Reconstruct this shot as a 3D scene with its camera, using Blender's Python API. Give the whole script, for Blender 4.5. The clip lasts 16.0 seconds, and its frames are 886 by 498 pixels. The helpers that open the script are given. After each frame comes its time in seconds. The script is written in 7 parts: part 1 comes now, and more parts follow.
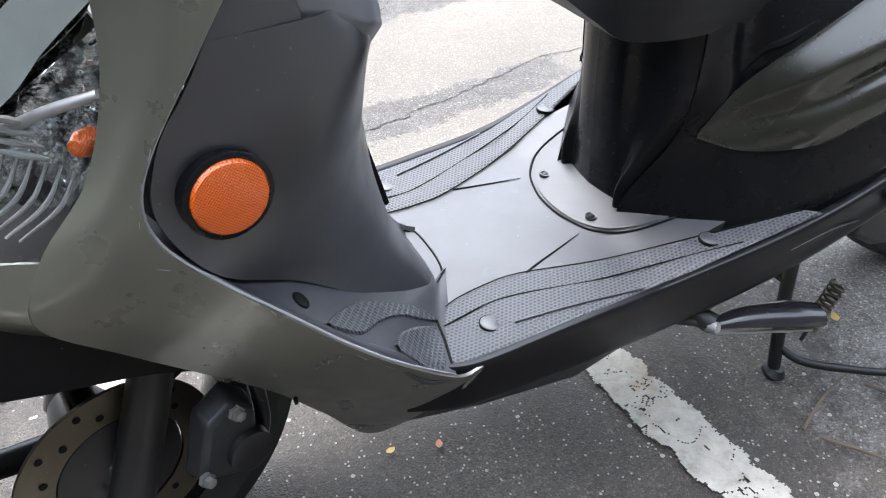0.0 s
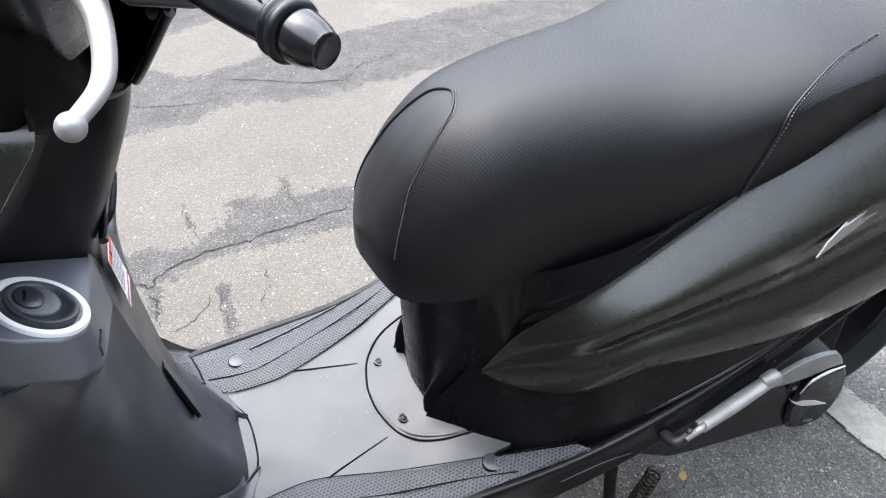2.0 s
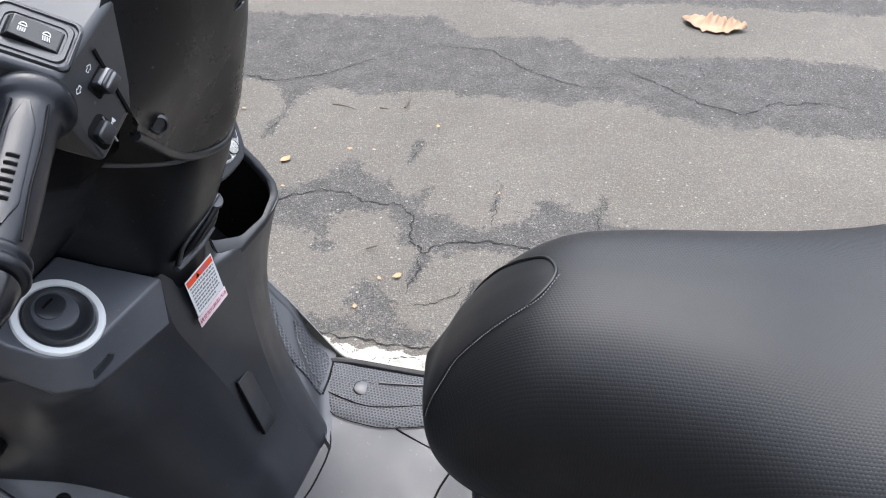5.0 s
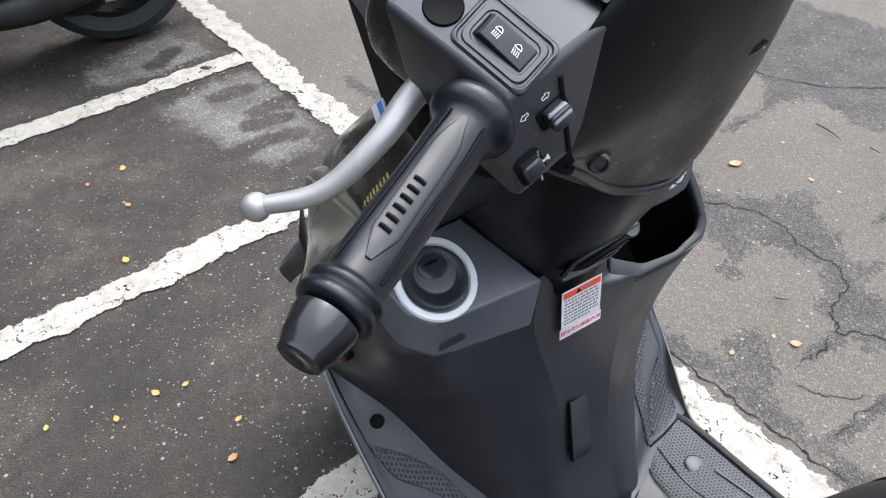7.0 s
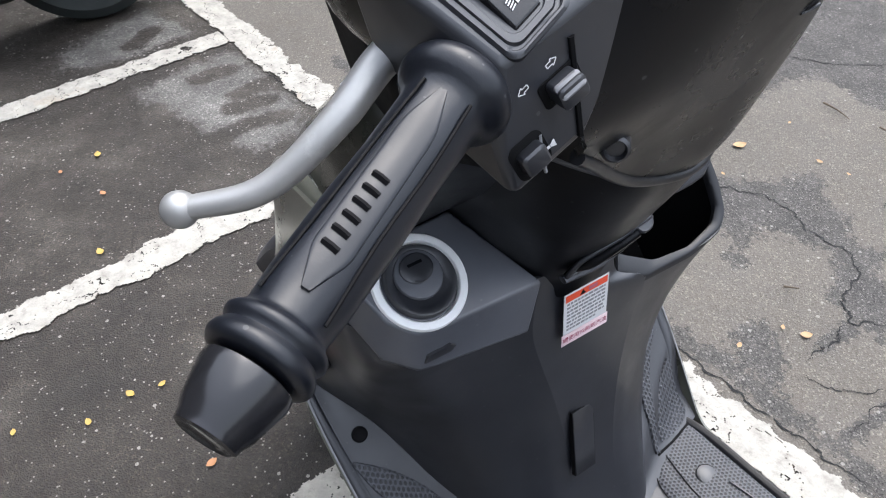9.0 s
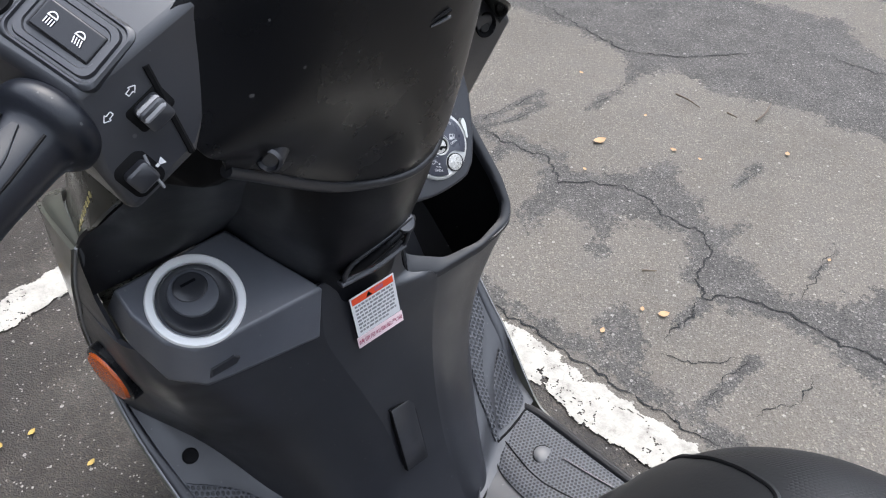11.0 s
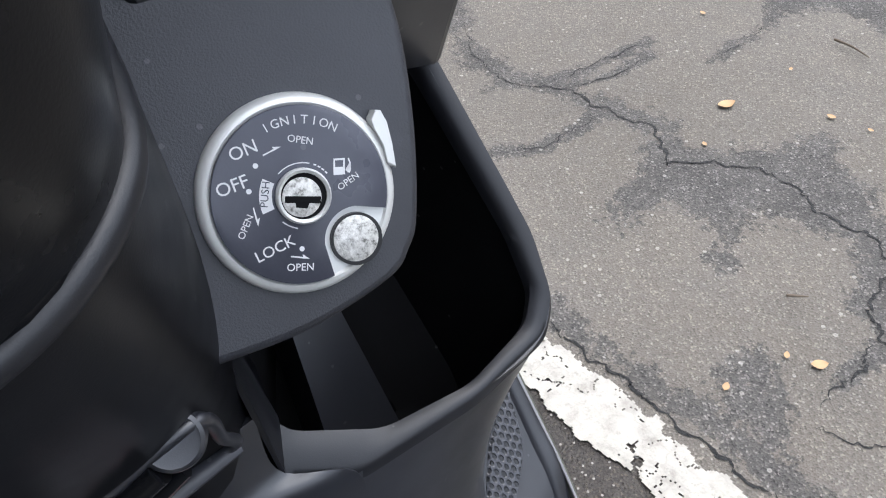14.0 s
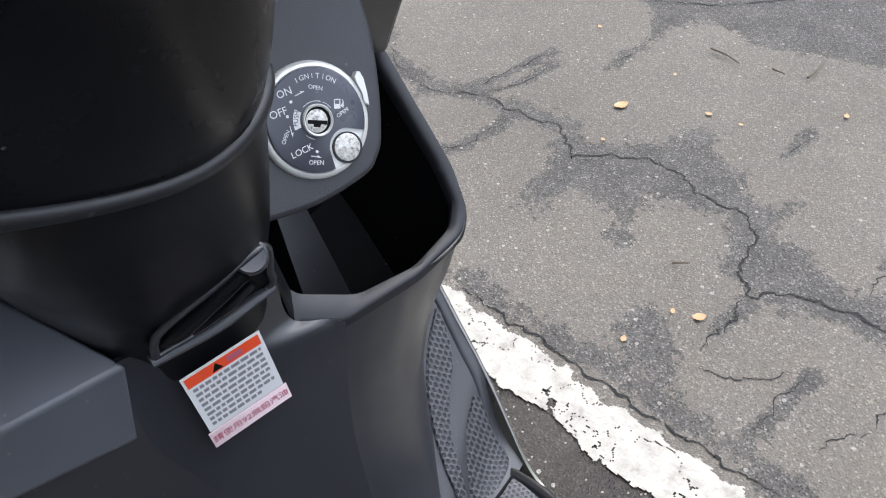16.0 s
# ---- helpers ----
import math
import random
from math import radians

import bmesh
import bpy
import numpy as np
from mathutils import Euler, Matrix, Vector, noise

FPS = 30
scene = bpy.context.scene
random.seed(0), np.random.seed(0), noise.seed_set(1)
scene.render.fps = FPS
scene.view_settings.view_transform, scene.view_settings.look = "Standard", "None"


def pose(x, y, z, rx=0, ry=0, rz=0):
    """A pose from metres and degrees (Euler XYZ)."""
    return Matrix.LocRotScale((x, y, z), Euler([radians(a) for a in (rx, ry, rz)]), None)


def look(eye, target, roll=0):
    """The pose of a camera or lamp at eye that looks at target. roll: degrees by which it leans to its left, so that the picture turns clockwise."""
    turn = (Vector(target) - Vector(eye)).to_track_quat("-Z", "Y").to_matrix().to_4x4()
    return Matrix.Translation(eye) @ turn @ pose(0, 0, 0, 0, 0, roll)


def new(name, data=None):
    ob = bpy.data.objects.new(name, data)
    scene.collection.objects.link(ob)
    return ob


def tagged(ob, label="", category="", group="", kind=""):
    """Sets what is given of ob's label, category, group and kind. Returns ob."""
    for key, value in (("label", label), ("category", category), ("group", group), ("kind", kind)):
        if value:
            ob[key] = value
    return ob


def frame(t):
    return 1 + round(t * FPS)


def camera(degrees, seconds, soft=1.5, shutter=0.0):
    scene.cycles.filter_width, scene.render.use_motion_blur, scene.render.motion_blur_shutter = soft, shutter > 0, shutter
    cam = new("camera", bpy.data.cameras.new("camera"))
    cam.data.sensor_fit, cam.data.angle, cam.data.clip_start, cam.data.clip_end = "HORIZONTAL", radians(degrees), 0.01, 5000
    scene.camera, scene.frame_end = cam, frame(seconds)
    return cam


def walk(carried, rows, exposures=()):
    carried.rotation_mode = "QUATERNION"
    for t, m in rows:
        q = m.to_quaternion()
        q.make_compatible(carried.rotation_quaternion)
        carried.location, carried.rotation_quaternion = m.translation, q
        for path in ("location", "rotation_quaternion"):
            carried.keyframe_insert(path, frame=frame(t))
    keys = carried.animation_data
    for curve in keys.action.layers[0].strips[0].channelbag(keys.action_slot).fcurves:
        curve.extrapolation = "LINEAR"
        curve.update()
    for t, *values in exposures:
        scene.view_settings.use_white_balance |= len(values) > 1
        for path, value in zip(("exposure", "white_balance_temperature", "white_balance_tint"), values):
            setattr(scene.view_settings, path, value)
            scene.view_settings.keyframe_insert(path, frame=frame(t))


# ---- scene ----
cam = camera(60.1, 16.0, soft=1.1)
PATH = [
    (0, (-0.256, -0.64, 0.792), (0.373, 0.858, -0.374), -3.9),
    (0.5, (-0.211, -0.675, 0.908), (0.459, 0.742, -0.335), -5.5),
    (1, (-0.136, -0.707, 0.972), (0.536, 0.718, -0.261), 1.1),
    (1.5, (-0.06, -0.708, 1.011), (0.515, 0.78, -0.196), -1.8),
    (2, (0.017, -0.659, 1.036), (0.557, 0.848, -0.162), -2.8),
    (2.5, (0.058, -0.628, 1.057), (0.479, 0.93, -0.125), -2.8),
    (3, (0.136, -0.628, 1.075), (0.272, 0.984, -0.102), -3.6),
    (3.2, (0.183, -0.629, 1.067), (0.276, 0.97, -0.13), -4.4),
    (5.3, (0.367, -0.449, 1.112), (-0.333, 0.906, -0.183), -0.7),
    (5.5, (0.393, -0.442, 1.112), (-0.456, 0.818, -0.189), -0.8),
    (6, (0.39, -0.424, 1.116), (-0.701, 0.613, -0.2), -2.0),
    (6.5, (0.321, -0.4, 1.125), (-0.886, 0.531, -0.169), -2.0),
    (7, (0.255, -0.376, 1.108), (-0.985, 0.422, -0.243), -0.6),
    (7.5, (0.215, -0.348, 1.077), (-0.997, 0.422, -0.315), 0.0),
    (8, (0.198, -0.332, 1.057), (-0.998, 0.435, -0.351), 0.3),
    (8.5, (0.196, -0.328, 1.055), (-0.997, 0.444, -0.352), -0.3),
    (9, (0.203, -0.334, 1.062), (-1.005, 0.458, -0.322), -0.7),
    (9.5, (0.237, -0.345, 1.082), (-0.953, 0.525, -0.27), -1.7),
    (10, (0.3, -0.346, 1.087), (-0.84, 0.576, -0.273), -2.0),
    (10.2, (0.322, -0.34, 1.092), (-0.818, 0.6, -0.256), -1.3),
    (12.3, (0.191, -0.078, 1.006), (-0.892, 0.838, -0.404), -3.6),
    (12.5, (0.172, -0.061, 0.991), (-0.934, 0.818, -0.425), -4.5),
    (13, (0.136, -0.033, 0.957), (-1.067, 0.756, -0.432), -6.9),
    (13.5, (0.106, -0.006, 0.91), (-1.124, 0.721, -0.49), -7.9),
    (14, (0.07, 0.02, 0.859), (-1.152, 0.706, -0.568), -8.2),
    (14.5, (0.061, 0.021, 0.854), (-1.156, 0.713, -0.575), -8.1),
    (15, (0.066, 0.02, 0.857), (-1.152, 0.718, -0.568), -7.5),
    (15.5, (0.088, 0.003, 0.874), (-1.143, 0.72, -0.529), -7.9),
    (16, (0.182, -0.069, 0.93), (-0.947, 0.788, -0.482), -4.6),
]
walk(cam, [(t, look(eye, target, roll)) for t, eye, target, roll in PATH],
     exposures=[(0, 2.06), (1.5, 1.8), (3.0, 1.48), (5.5, 1.06), (12.3, 0.92), (16, 0.92)])

# ---- world and sun: an overcast sky ----
world = bpy.data.worlds.new("overcast_sky")
scene.world = world
world.use_nodes = True
wn = world.node_tree.nodes
wl = world.node_tree.links
sky = wn.new("ShaderNodeTexSky")
sky.sky_type = "NISHITA"
sky.sun_disc = False
sky.sun_elevation, sky.sun_rotation = radians(62), radians(-40)
sky.air_density, sky.dust_density, sky.ozone_density = 1.0, 1.5, 1.0
grey = wn.new("ShaderNodeHueSaturation")
grey.inputs["Saturation"].default_value = 0.42
wl.new(sky.outputs[0], grey.inputs["Color"])
# an overcast dome is brightest overhead and dim towards the horizon
way = wn.new("ShaderNodeSeparateXYZ")
wl.new(wn.new("ShaderNodeTexCoord").outputs["Generated"], way.inputs[0])
dome = wn.new("ShaderNodeMapRange")
dome.inputs["From Min"].default_value, dome.inputs["From Max"].default_value = 0.1, 1.0
dome.inputs["To Min"].default_value, dome.inputs["To Max"].default_value = 1.4, 4.5
wl.new(way.outputs["Z"], dome.inputs["Value"])
cloud = wn.new("ShaderNodeVectorMath")
cloud.operation = "SCALE"
wl.new(grey.outputs[0], cloud.inputs[0])
wl.new(dome.outputs[0], cloud.inputs["Scale"])
wl.new(cloud.outputs[0], wn["Background"].inputs["Color"])
wn["Background"].inputs["Strength"].default_value = 0.13
sun = new("sun", bpy.data.lights.new("sun", "SUN"))
sun.data.energy, sun.data.angle, sun.data.color = 0.8, radians(50), (1.0, 0.985, 0.97)
sun.matrix_world = look((1.5, 2.0, 6.0), (0.2, 0.0, 0.0))


# ---- materials ----
class Mat:
    """A node material that is built step by step."""

    def __init__(self, name, colour, rough, metal=0.0, coat=0.0, spec=0.5):
        self.m = bpy.data.materials.new(name)
        self.m.use_nodes = True
        self.nt = self.m.node_tree
        self.b = self.nt.nodes["Principled BSDF"]
        self.b.inputs["Base Color"].default_value = (*colour, 1)
        self.b.inputs["Roughness"].default_value = rough
        self.b.inputs["Metallic"].default_value = metal
        self.b.inputs["Coat Weight"].default_value = coat
        self.b.inputs["Coat Roughness"].default_value = 0.15
        self.b.inputs["Specular IOR Level"].default_value = spec
        self.co = self.nt.nodes.new("ShaderNodeTexCoord").outputs["Object"]
        self.height = None

    def node(self, kind, **sets):
        n = self.nt.nodes.new(kind)
        for k, v in sets.items():
            if isinstance(v, bpy.types.NodeSocket):
                self.nt.links.new(v, n.inputs[k])
            else:
                n.inputs[k].default_value = v
        return n

    def noise(self, scale, detail=4.0, rough=0.6):
        n = self.node("ShaderNodeTexNoise", Vector=self.co, Scale=scale, Detail=detail, Roughness=rough)
        return n.outputs["Fac"]

    def voronoi(self, scale, feature="F1", out="Distance"):
        n = self.node("ShaderNodeTexVoronoi", Vector=self.co, Scale=scale)
        n.feature = feature
        return n.outputs[out]

    def ramp(self, fac, stops):
        n = self.node("ShaderNodeValToRGB", Fac=fac)
        e = n.color_ramp.elements
        while len(e) < len(stops):
            e.new(0.5)
        for el, (p, c) in zip(e, stops):
            el.position = p
            el.color = (*c, 1) if isinstance(c, tuple) else (c, c, c, 1)
        return n.outputs[0]

    def math(self, op, a, b=0.0, c=0.0):
        n = self.nt.nodes.new("ShaderNodeMath")
        n.operation = op
        for i, v in enumerate((a, b, c)):
            if isinstance(v, bpy.types.NodeSocket):
                self.nt.links.new(v, n.inputs[i])
            else:
                n.inputs[i].default_value = v
        return n.outputs[0]

    def vec(self, op, a, b=(0, 0, 0)):
        n = self.nt.nodes.new("ShaderNodeVectorMath")
        n.operation = op
        for i, v in enumerate((a, b)):
            if isinstance(v, bpy.types.NodeSocket):
                self.nt.links.new(v, n.inputs[i])
            else:
                n.inputs[i].default_value = v
        return n.outputs["Value" if op in ("LENGTH", "DOT_PRODUCT") else "Vector"]

    def mix(self, fac, a, b, how="MIX"):
        n = self.nt.nodes.new("ShaderNodeMix")
        n.data_type, n.blend_type = "RGBA", how
        for k, v in (("Factor", fac), (6, a), (7, b)):
            if isinstance(v, bpy.types.NodeSocket):
                self.nt.links.new(v, n.inputs[k] if k != "Factor" else n.inputs[0])
            elif k == "Factor":
                n.inputs[0].default_value = v
            else:
                n.inputs[k].default_value = (*v, 1) if isinstance(v, tuple) else (v, v, v, 1)
        return n.outputs[2]

    def to(self, socket, value):
        self.nt.links.new(value, self.b.inputs[socket])
        return self

    def bump(self, height, strength, distance):
        n = self.node("ShaderNodeBump", Height=height, Strength=strength, Distance=distance)
        if self.height:
            self.nt.links.new(self.height, n.inputs["Normal"])
        self.height = n.outputs[0]
        self.nt.links.new(self.height, self.b.inputs["Normal"])
        return self

    def dots(self, pitch, radius, along=None):
        """A hexagonal lattice of round dots over x and y: 1 in the dot, 0 between."""
        co = along or self.co
        out = None
        for off in ((0, 0, 0), (0.5, 0.866, 0)):
            p = self.vec("MULTIPLY", co, (1 / pitch, 1 / pitch, 0))
            p = self.vec("ADD", p, off)
            p = self.vec("DIVIDE", p, (1, 1.732, 1))
            p = self.vec("FRACTION", p)
            p = self.vec("SUBTRACT", p, (0.5, 0.5, 0))
            p = self.vec("MULTIPLY", p, (1, 1.732, 0))
            d = self.vec("LENGTH", p)
            n = self.node("ShaderNodeMapRange", Value=d)
            n.interpolation_type = "SMOOTHSTEP"
            n.inputs["From Min"].default_value = radius
            n.inputs["From Max"].default_value = radius * 0.55
            v = n.outputs[0]
            out = v if out is None else self.math("MAXIMUM", out, v)
        return out


def plastic(name, colour, rough, grain=900.0, depth=0.00012, mottle=0.25, coat=0.0, metal=0.0, spec=0.5):
    m = Mat(name, colour, rough, metal, coat, spec)
    dirt = m.noise(9.0, 6.0)
    lo, hi = tuple(c * (1 - mottle) for c in colour), tuple(c * (1 + mottle) for c in colour)
    dust = m.ramp(m.noise(38.0, 8.0, 0.75), [(0.62, 0.0), (0.85, 0.35)])
    base = m.ramp(dirt, [(0.3, lo), (0.7, hi)])
    base = m.mix(dust, base, tuple(min(1, c * 2.2 + 0.02) for c in colour))
    speck = m.node("ShaderNodeSeparateColor", Color=m.voronoi(330.0, "F1", "Color"))
    dot = m.math("MULTIPLY", m.math("GREATER_THAN", speck.outputs[0], 0.988), m.math("LESS_THAN", m.voronoi(330.0), 0.28))
    m.to("Base Color", m.mix(m.math("MULTIPLY", dot, 0.1), base, (0.42, 0.42, 0.41)))
    m.to("Roughness", m.ramp(m.noise(22.0, 5.0), [(0.3, rough - 0.06), (0.75, rough + 0.1)]))
    m.bump(m.noise(grain, 2.0), 0.5, depth)
    return m


BLACK = plastic("black_grained_plastic", (0.016, 0.0171, 0.022), 0.36, 2000.0, 0.00008, spec=0.85)
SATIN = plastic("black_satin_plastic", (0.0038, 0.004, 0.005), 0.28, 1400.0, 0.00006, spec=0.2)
PANEL = plastic("grey_black_textured_plastic", (0.027, 0.0285, 0.0355), 0.46, 2700.0, 0.00016, spec=0.7)
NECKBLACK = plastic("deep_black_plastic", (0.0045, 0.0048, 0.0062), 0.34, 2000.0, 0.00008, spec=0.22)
# base lifted well above BLACK: the sky's sheen put into the colour
CONSOLE = plastic("black_plastic_painted_sheen", (0.066, 0.07, 0.083), 0.4, 2400.0, 0.0001, spec=1.0)
# near-black for plain dark parts and for painted shade in recesses and holes
DARK = plastic("black_parts_recess_shade", (0.003, 0.003, 0.0036), 0.7, spec=0.15)
FLOOR = plastic("worn_floor_plastic", (0.034, 0.0355, 0.041), 0.42, 700.0, 0.0001, 0.12, spec=0.6)
RAMP = plastic("worn_ramp_plastic", (0.025, 0.0262, 0.0315), 0.4, 900.0, 0.0001, 0.15, spec=0.8)
OLIVE = plastic("olive_metallic_paint", (0.1, 0.102, 0.083), 0.3, 2600.0, 0.00004, 0.06, 0.6, 0.35)
OLIVE_DARK = plastic("dark_olive_metallic_paint", (0.0135, 0.014, 0.01), 0.26, 2600.0, 0.00003, 0.06, 0.5, 0.25)
METAL = plastic("brushed_aluminium", (0.27, 0.27, 0.265), 0.5, 900.0, 0.0003, 0.35, 0.0, 0.6)
SILVER = plastic("silver_paint", (0.68, 0.68, 0.67), 0.36, 800.0, 0.00005, 0.06, 0.0, 0.55)
ALLOY = plastic("dull_grey_alloy", (0.23, 0.23, 0.225), 0.48, 900.0, 0.0003, 0.3, 0.0, 0.5)
STEEL = plastic("dark_steel", (0.03, 0.03, 0.031), 0.45, 300.0, 0.0002, 0.3, 0.0, 0.6)
BRASS = plastic("weathered_disc_steel", (0.1, 0.088, 0.065), 0.4, 400.0, 0.0001, 0.25, 0.0, 0.8)
PANELDARK = plastic("fine_grained_black_plastic", (0.027, 0.0284, 0.0348), 0.46, 1500.0, 0.00035, spec=0.6)
RIMBLACK = plastic("worn_rim_plastic", (0.0095, 0.0101, 0.013), 0.4, 1800.0, 0.0001, spec=0.5)
LOCKSILVER = plastic("dull_silver_lock_metal", (0.66, 0.66, 0.64), 0.36, 700.0, 0.00004, 0.15, 0.0, 0.3)
RUBBER = plastic("black_rubber", (0.006, 0.0072, 0.011), 0.32, 600.0, 0.0001, spec=0.42)
RINGSILVER = plastic("bright_silver_paint", (0.88, 0.88, 0.87), 0.3, 800.0, 0.00003, 0.05, 0.0, 0.0, spec=0.5)
TYRE = plastic("tyre_rubber", (0.012, 0.0155, 0.015), 0.7, 200.0, 0.0004)
GLOSS = plastic("gloss_black_plastic", (0.012, 0.012, 0.014), 0.16, 3000.0, 0.00002)
WHITE = plastic("white_print", (0.64, 0.64, 0.65), 0.5, 600.0, 0.00002, 0.05)
GREYPRINT = plastic("grey_print", (0.2, 0.2, 0.21), 0.5, 600.0, 0.00002, 0.05)
RED = plastic("red_print", (0.72, 0.07, 0.02), 0.5, 600.0, 0.00002, 0.05)
PINK = plastic("pink_print", (0.78, 0.62, 0.65), 0.5, 600.0, 0.00002, 0.05)
THREAD = plastic("pale_thread", (0.24, 0.24, 0.25), 0.6, 600.0, 0.00002, 0.1)
MAROON = plastic("maroon_print", (0.4, 0.1, 0.15), 0.5, 600.0, 0.00002, 0.05)
GOLD = plastic("gold_print", (0.33, 0.27, 0.1), 0.4, 600.0, 0.00002, 0.05)
CALIPER = plastic("grey_anodised_metal", (0.035, 0.037, 0.041), 0.45, 300.0, 0.0002, 0.25, 0.0, 0.4)
CAST = plastic("cast_light_alloy", (0.38, 0.38, 0.372), 0.45, 300.0, 0.0002, 0.15, 0.0, 0.5)
BLUE = plastic("blue_print", (0.05, 0.2, 0.5), 0.4, 600.0, 0.00002, 0.05)

MAT = Mat("dimpled_rubber_mat", (0.05, 0.053, 0.06), 0.5)
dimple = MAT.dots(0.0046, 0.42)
# hollows of the dimples painted darker, like the shade inside them
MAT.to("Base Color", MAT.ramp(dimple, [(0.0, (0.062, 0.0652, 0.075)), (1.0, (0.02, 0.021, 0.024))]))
MAT.bump(dimple, 1.0, -0.001).bump(MAT.noise(500.0), 0.3, 0.0002)

SEAT = Mat("black_seat_vinyl", (0.016, 0.0165, 0.018), 0.46, spec=0.36)
SEAT.to("Base Color", SEAT.ramp(SEAT.noise(14.0, 6.0), [(0.3, (0.0075, 0.008, 0.0092)), (0.75, (0.011, 0.0117, 0.0134))]))
SEAT.bump(SEAT.noise(420.0, 3.0), 0.4, 0.0003)
SEATTEX = Mat("textured_seat_vinyl", (0.019, 0.0195, 0.021), 0.46, spec=0.34)
SEATTEX.to("Base Color", SEATTEX.ramp(SEATTEX.noise(11.0, 6.0), [(0.3, (0.0075, 0.008, 0.0092)), (0.75, (0.011, 0.0117, 0.0134))]))
SEATTEX.bump(SEATTEX.dots(0.0026, 0.46), 0.3, 0.0004).bump(SEATTEX.noise(500.0), 0.3, 0.0002)

ORANGE = Mat("orange_reflector", (0.8, 0.085, 0.006), 0.22, 0.0, 0.5)
prism = ORANGE.math("MULTIPLY", ORANGE.math("SINE", ORANGE.math("MULTIPLY", ORANGE.node("ShaderNodeSeparateXYZ", Vector=ORANGE.co).outputs[0], 2600.0)), ORANGE.math("SINE", ORANGE.math("MULTIPLY", ORANGE.node("ShaderNodeSeparateXYZ", Vector=ORANGE.co).outputs[2], 2600.0)))
ORANGE.to("Base Color", ORANGE.ramp(ORANGE.math("MULTIPLY_ADD", prism, 0.5, 0.5), [(0.0, (0.38, 0.044, 0.001)), (1.0, (0.64, 0.115, 0.002))]))
ORANGE.bump(prism, 0.5, 0.0005)

# pale teal paints the sky's reflection along the lens edge
LENSGLARE = plastic("lens_sky_reflection", (0.24, 0.275, 0.27), 0.14, 900.0, 0.00002, 0.12, 0.5)
CHROME = Mat("chrome_painted_reflections", (0.6, 0.61, 0.62), 0.15, 1.0)
# noise paints bright and dark reflections into the chrome's colour
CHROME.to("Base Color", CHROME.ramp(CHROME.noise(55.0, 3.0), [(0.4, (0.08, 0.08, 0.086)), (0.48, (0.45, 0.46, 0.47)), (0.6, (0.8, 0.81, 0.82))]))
CHROME.bump(CHROME.noise(70.0, 2.0), 1.0, 0.006)

GLASS = Mat("clear_lens", (0.95, 0.97, 0.97), 0.02)
GLASS.b.inputs["Transmission Weight"].default_value = 1.0
GLASS.b.inputs["IOR"].default_value = 1.12


def asphalt(name, light, dark, wet=0.0):
    m = Mat(name, light, 0.85)
    big = m.noise(1.7, 8.0, 0.62)
    mid = m.noise(14.0, 8.0, 0.7)
    base = m.ramp(big, [(0.36, dark), (0.52, light), (0.7, tuple(c * 1.12 for c in light))])
    base = m.mix(m.ramp(mid, [(0.35, 0.0), (0.62, 0.55)]), base, tuple(c * 0.72 for c in light))
    grit = m.voronoi(260.0, "F1", "Color")
    sep = m.node("ShaderNodeSeparateColor", Color=grit)
    grains = m.ramp(sep.outputs[0], [(0.0, 0.55), (0.45, 0.95), (0.8, 1.05), (0.93, 1.2), (0.985, 2.6)])
    base = m.mix(1.0, base, grains, "MULTIPLY")
    m.to("Base Color", base)
    m.to("Roughness", m.ramp(big, [(0.3, 0.75 - 0.35 * wet), (0.7, 0.9 - 0.25 * wet)]))
    m.bump(m.voronoi(260.0), 0.7, 0.0025).bump(m.noise(60.0, 6.0), 0.5, 0.006)
    return m


CRACK = asphalt("crack_filling", (0.008, 0.008, 0.008), (0.005, 0.005, 0.005))

GROUND = Mat("asphalt", (0.25, 0.24, 0.22), 0.85)
g = GROUND
fine, mid, big = g.noise(70.0, 6.0, 0.7), g.noise(12.0, 8.0, 0.68), g.noise(1.6, 8.0, 0.6)


def field(mat, name):
    n = mat.nt.nodes.new("ShaderNodeAttribute")
    n.attribute_name = name
    return n.outputs["Fac"]


edge_noise = g.math("ADD", g.math("MULTIPLY", g.math("SUBTRACT", g.noise(11.0, 10.0, 0.72), 0.5), 5.5), g.math("MULTIPLY", g.math("SUBTRACT", fine, 0.5), 3.6))
worn_f = g.ramp(g.math("ADD", field(g, "worn"), edge_noise), [(0.0, 0.0), (0.22, 0.85), (1.0, 1.0)])
bay_f = g.ramp(g.math("ADD", field(g, "bay"), g.math("MULTIPLY", edge_noise, 0.6)), [(0.0, 0.0), (0.5, 1.0)])
lane = g.ramp(big, [(0.35, (0.097, 0.086, 0.071)), (0.55, (0.12, 0.107, 0.09)), (0.72, (0.143, 0.128, 0.108))])
lane = g.mix(g.ramp(mid, [(0.4, 0.0), (0.68, 0.4)]), lane, (0.1, 0.094, 0.085))
dark = g.ramp(mid, [(0.3, (0.042, 0.039, 0.036)), (0.7, (0.078, 0.073, 0.067))])
wet = g.ramp(g.noise(3.1, 8.0, 0.65), [(0.36, (0.014, 0.011, 0.0083)), (0.52, (0.028, 0.0225, 0.0175)), (0.68, (0.066, 0.058, 0.047))])
# tone of the drier places, and of the wet sheen painted at the right
dry = g.ramp(g.noise(4.3, 8.0, 0.65), [(0.36, (0.064, 0.06, 0.055)), (0.64, (0.145, 0.138, 0.127))])
pale_f = g.ramp(g.math("ADD", field(g, "dry"), g.math("MULTIPLY", edge_noise, 0.5)), [(0.0, 0.0), (0.6, 1.0)])
tone = g.mix(bay_f, g.mix(worn_f, lane, dark), g.mix(pale_f, wet, dry))
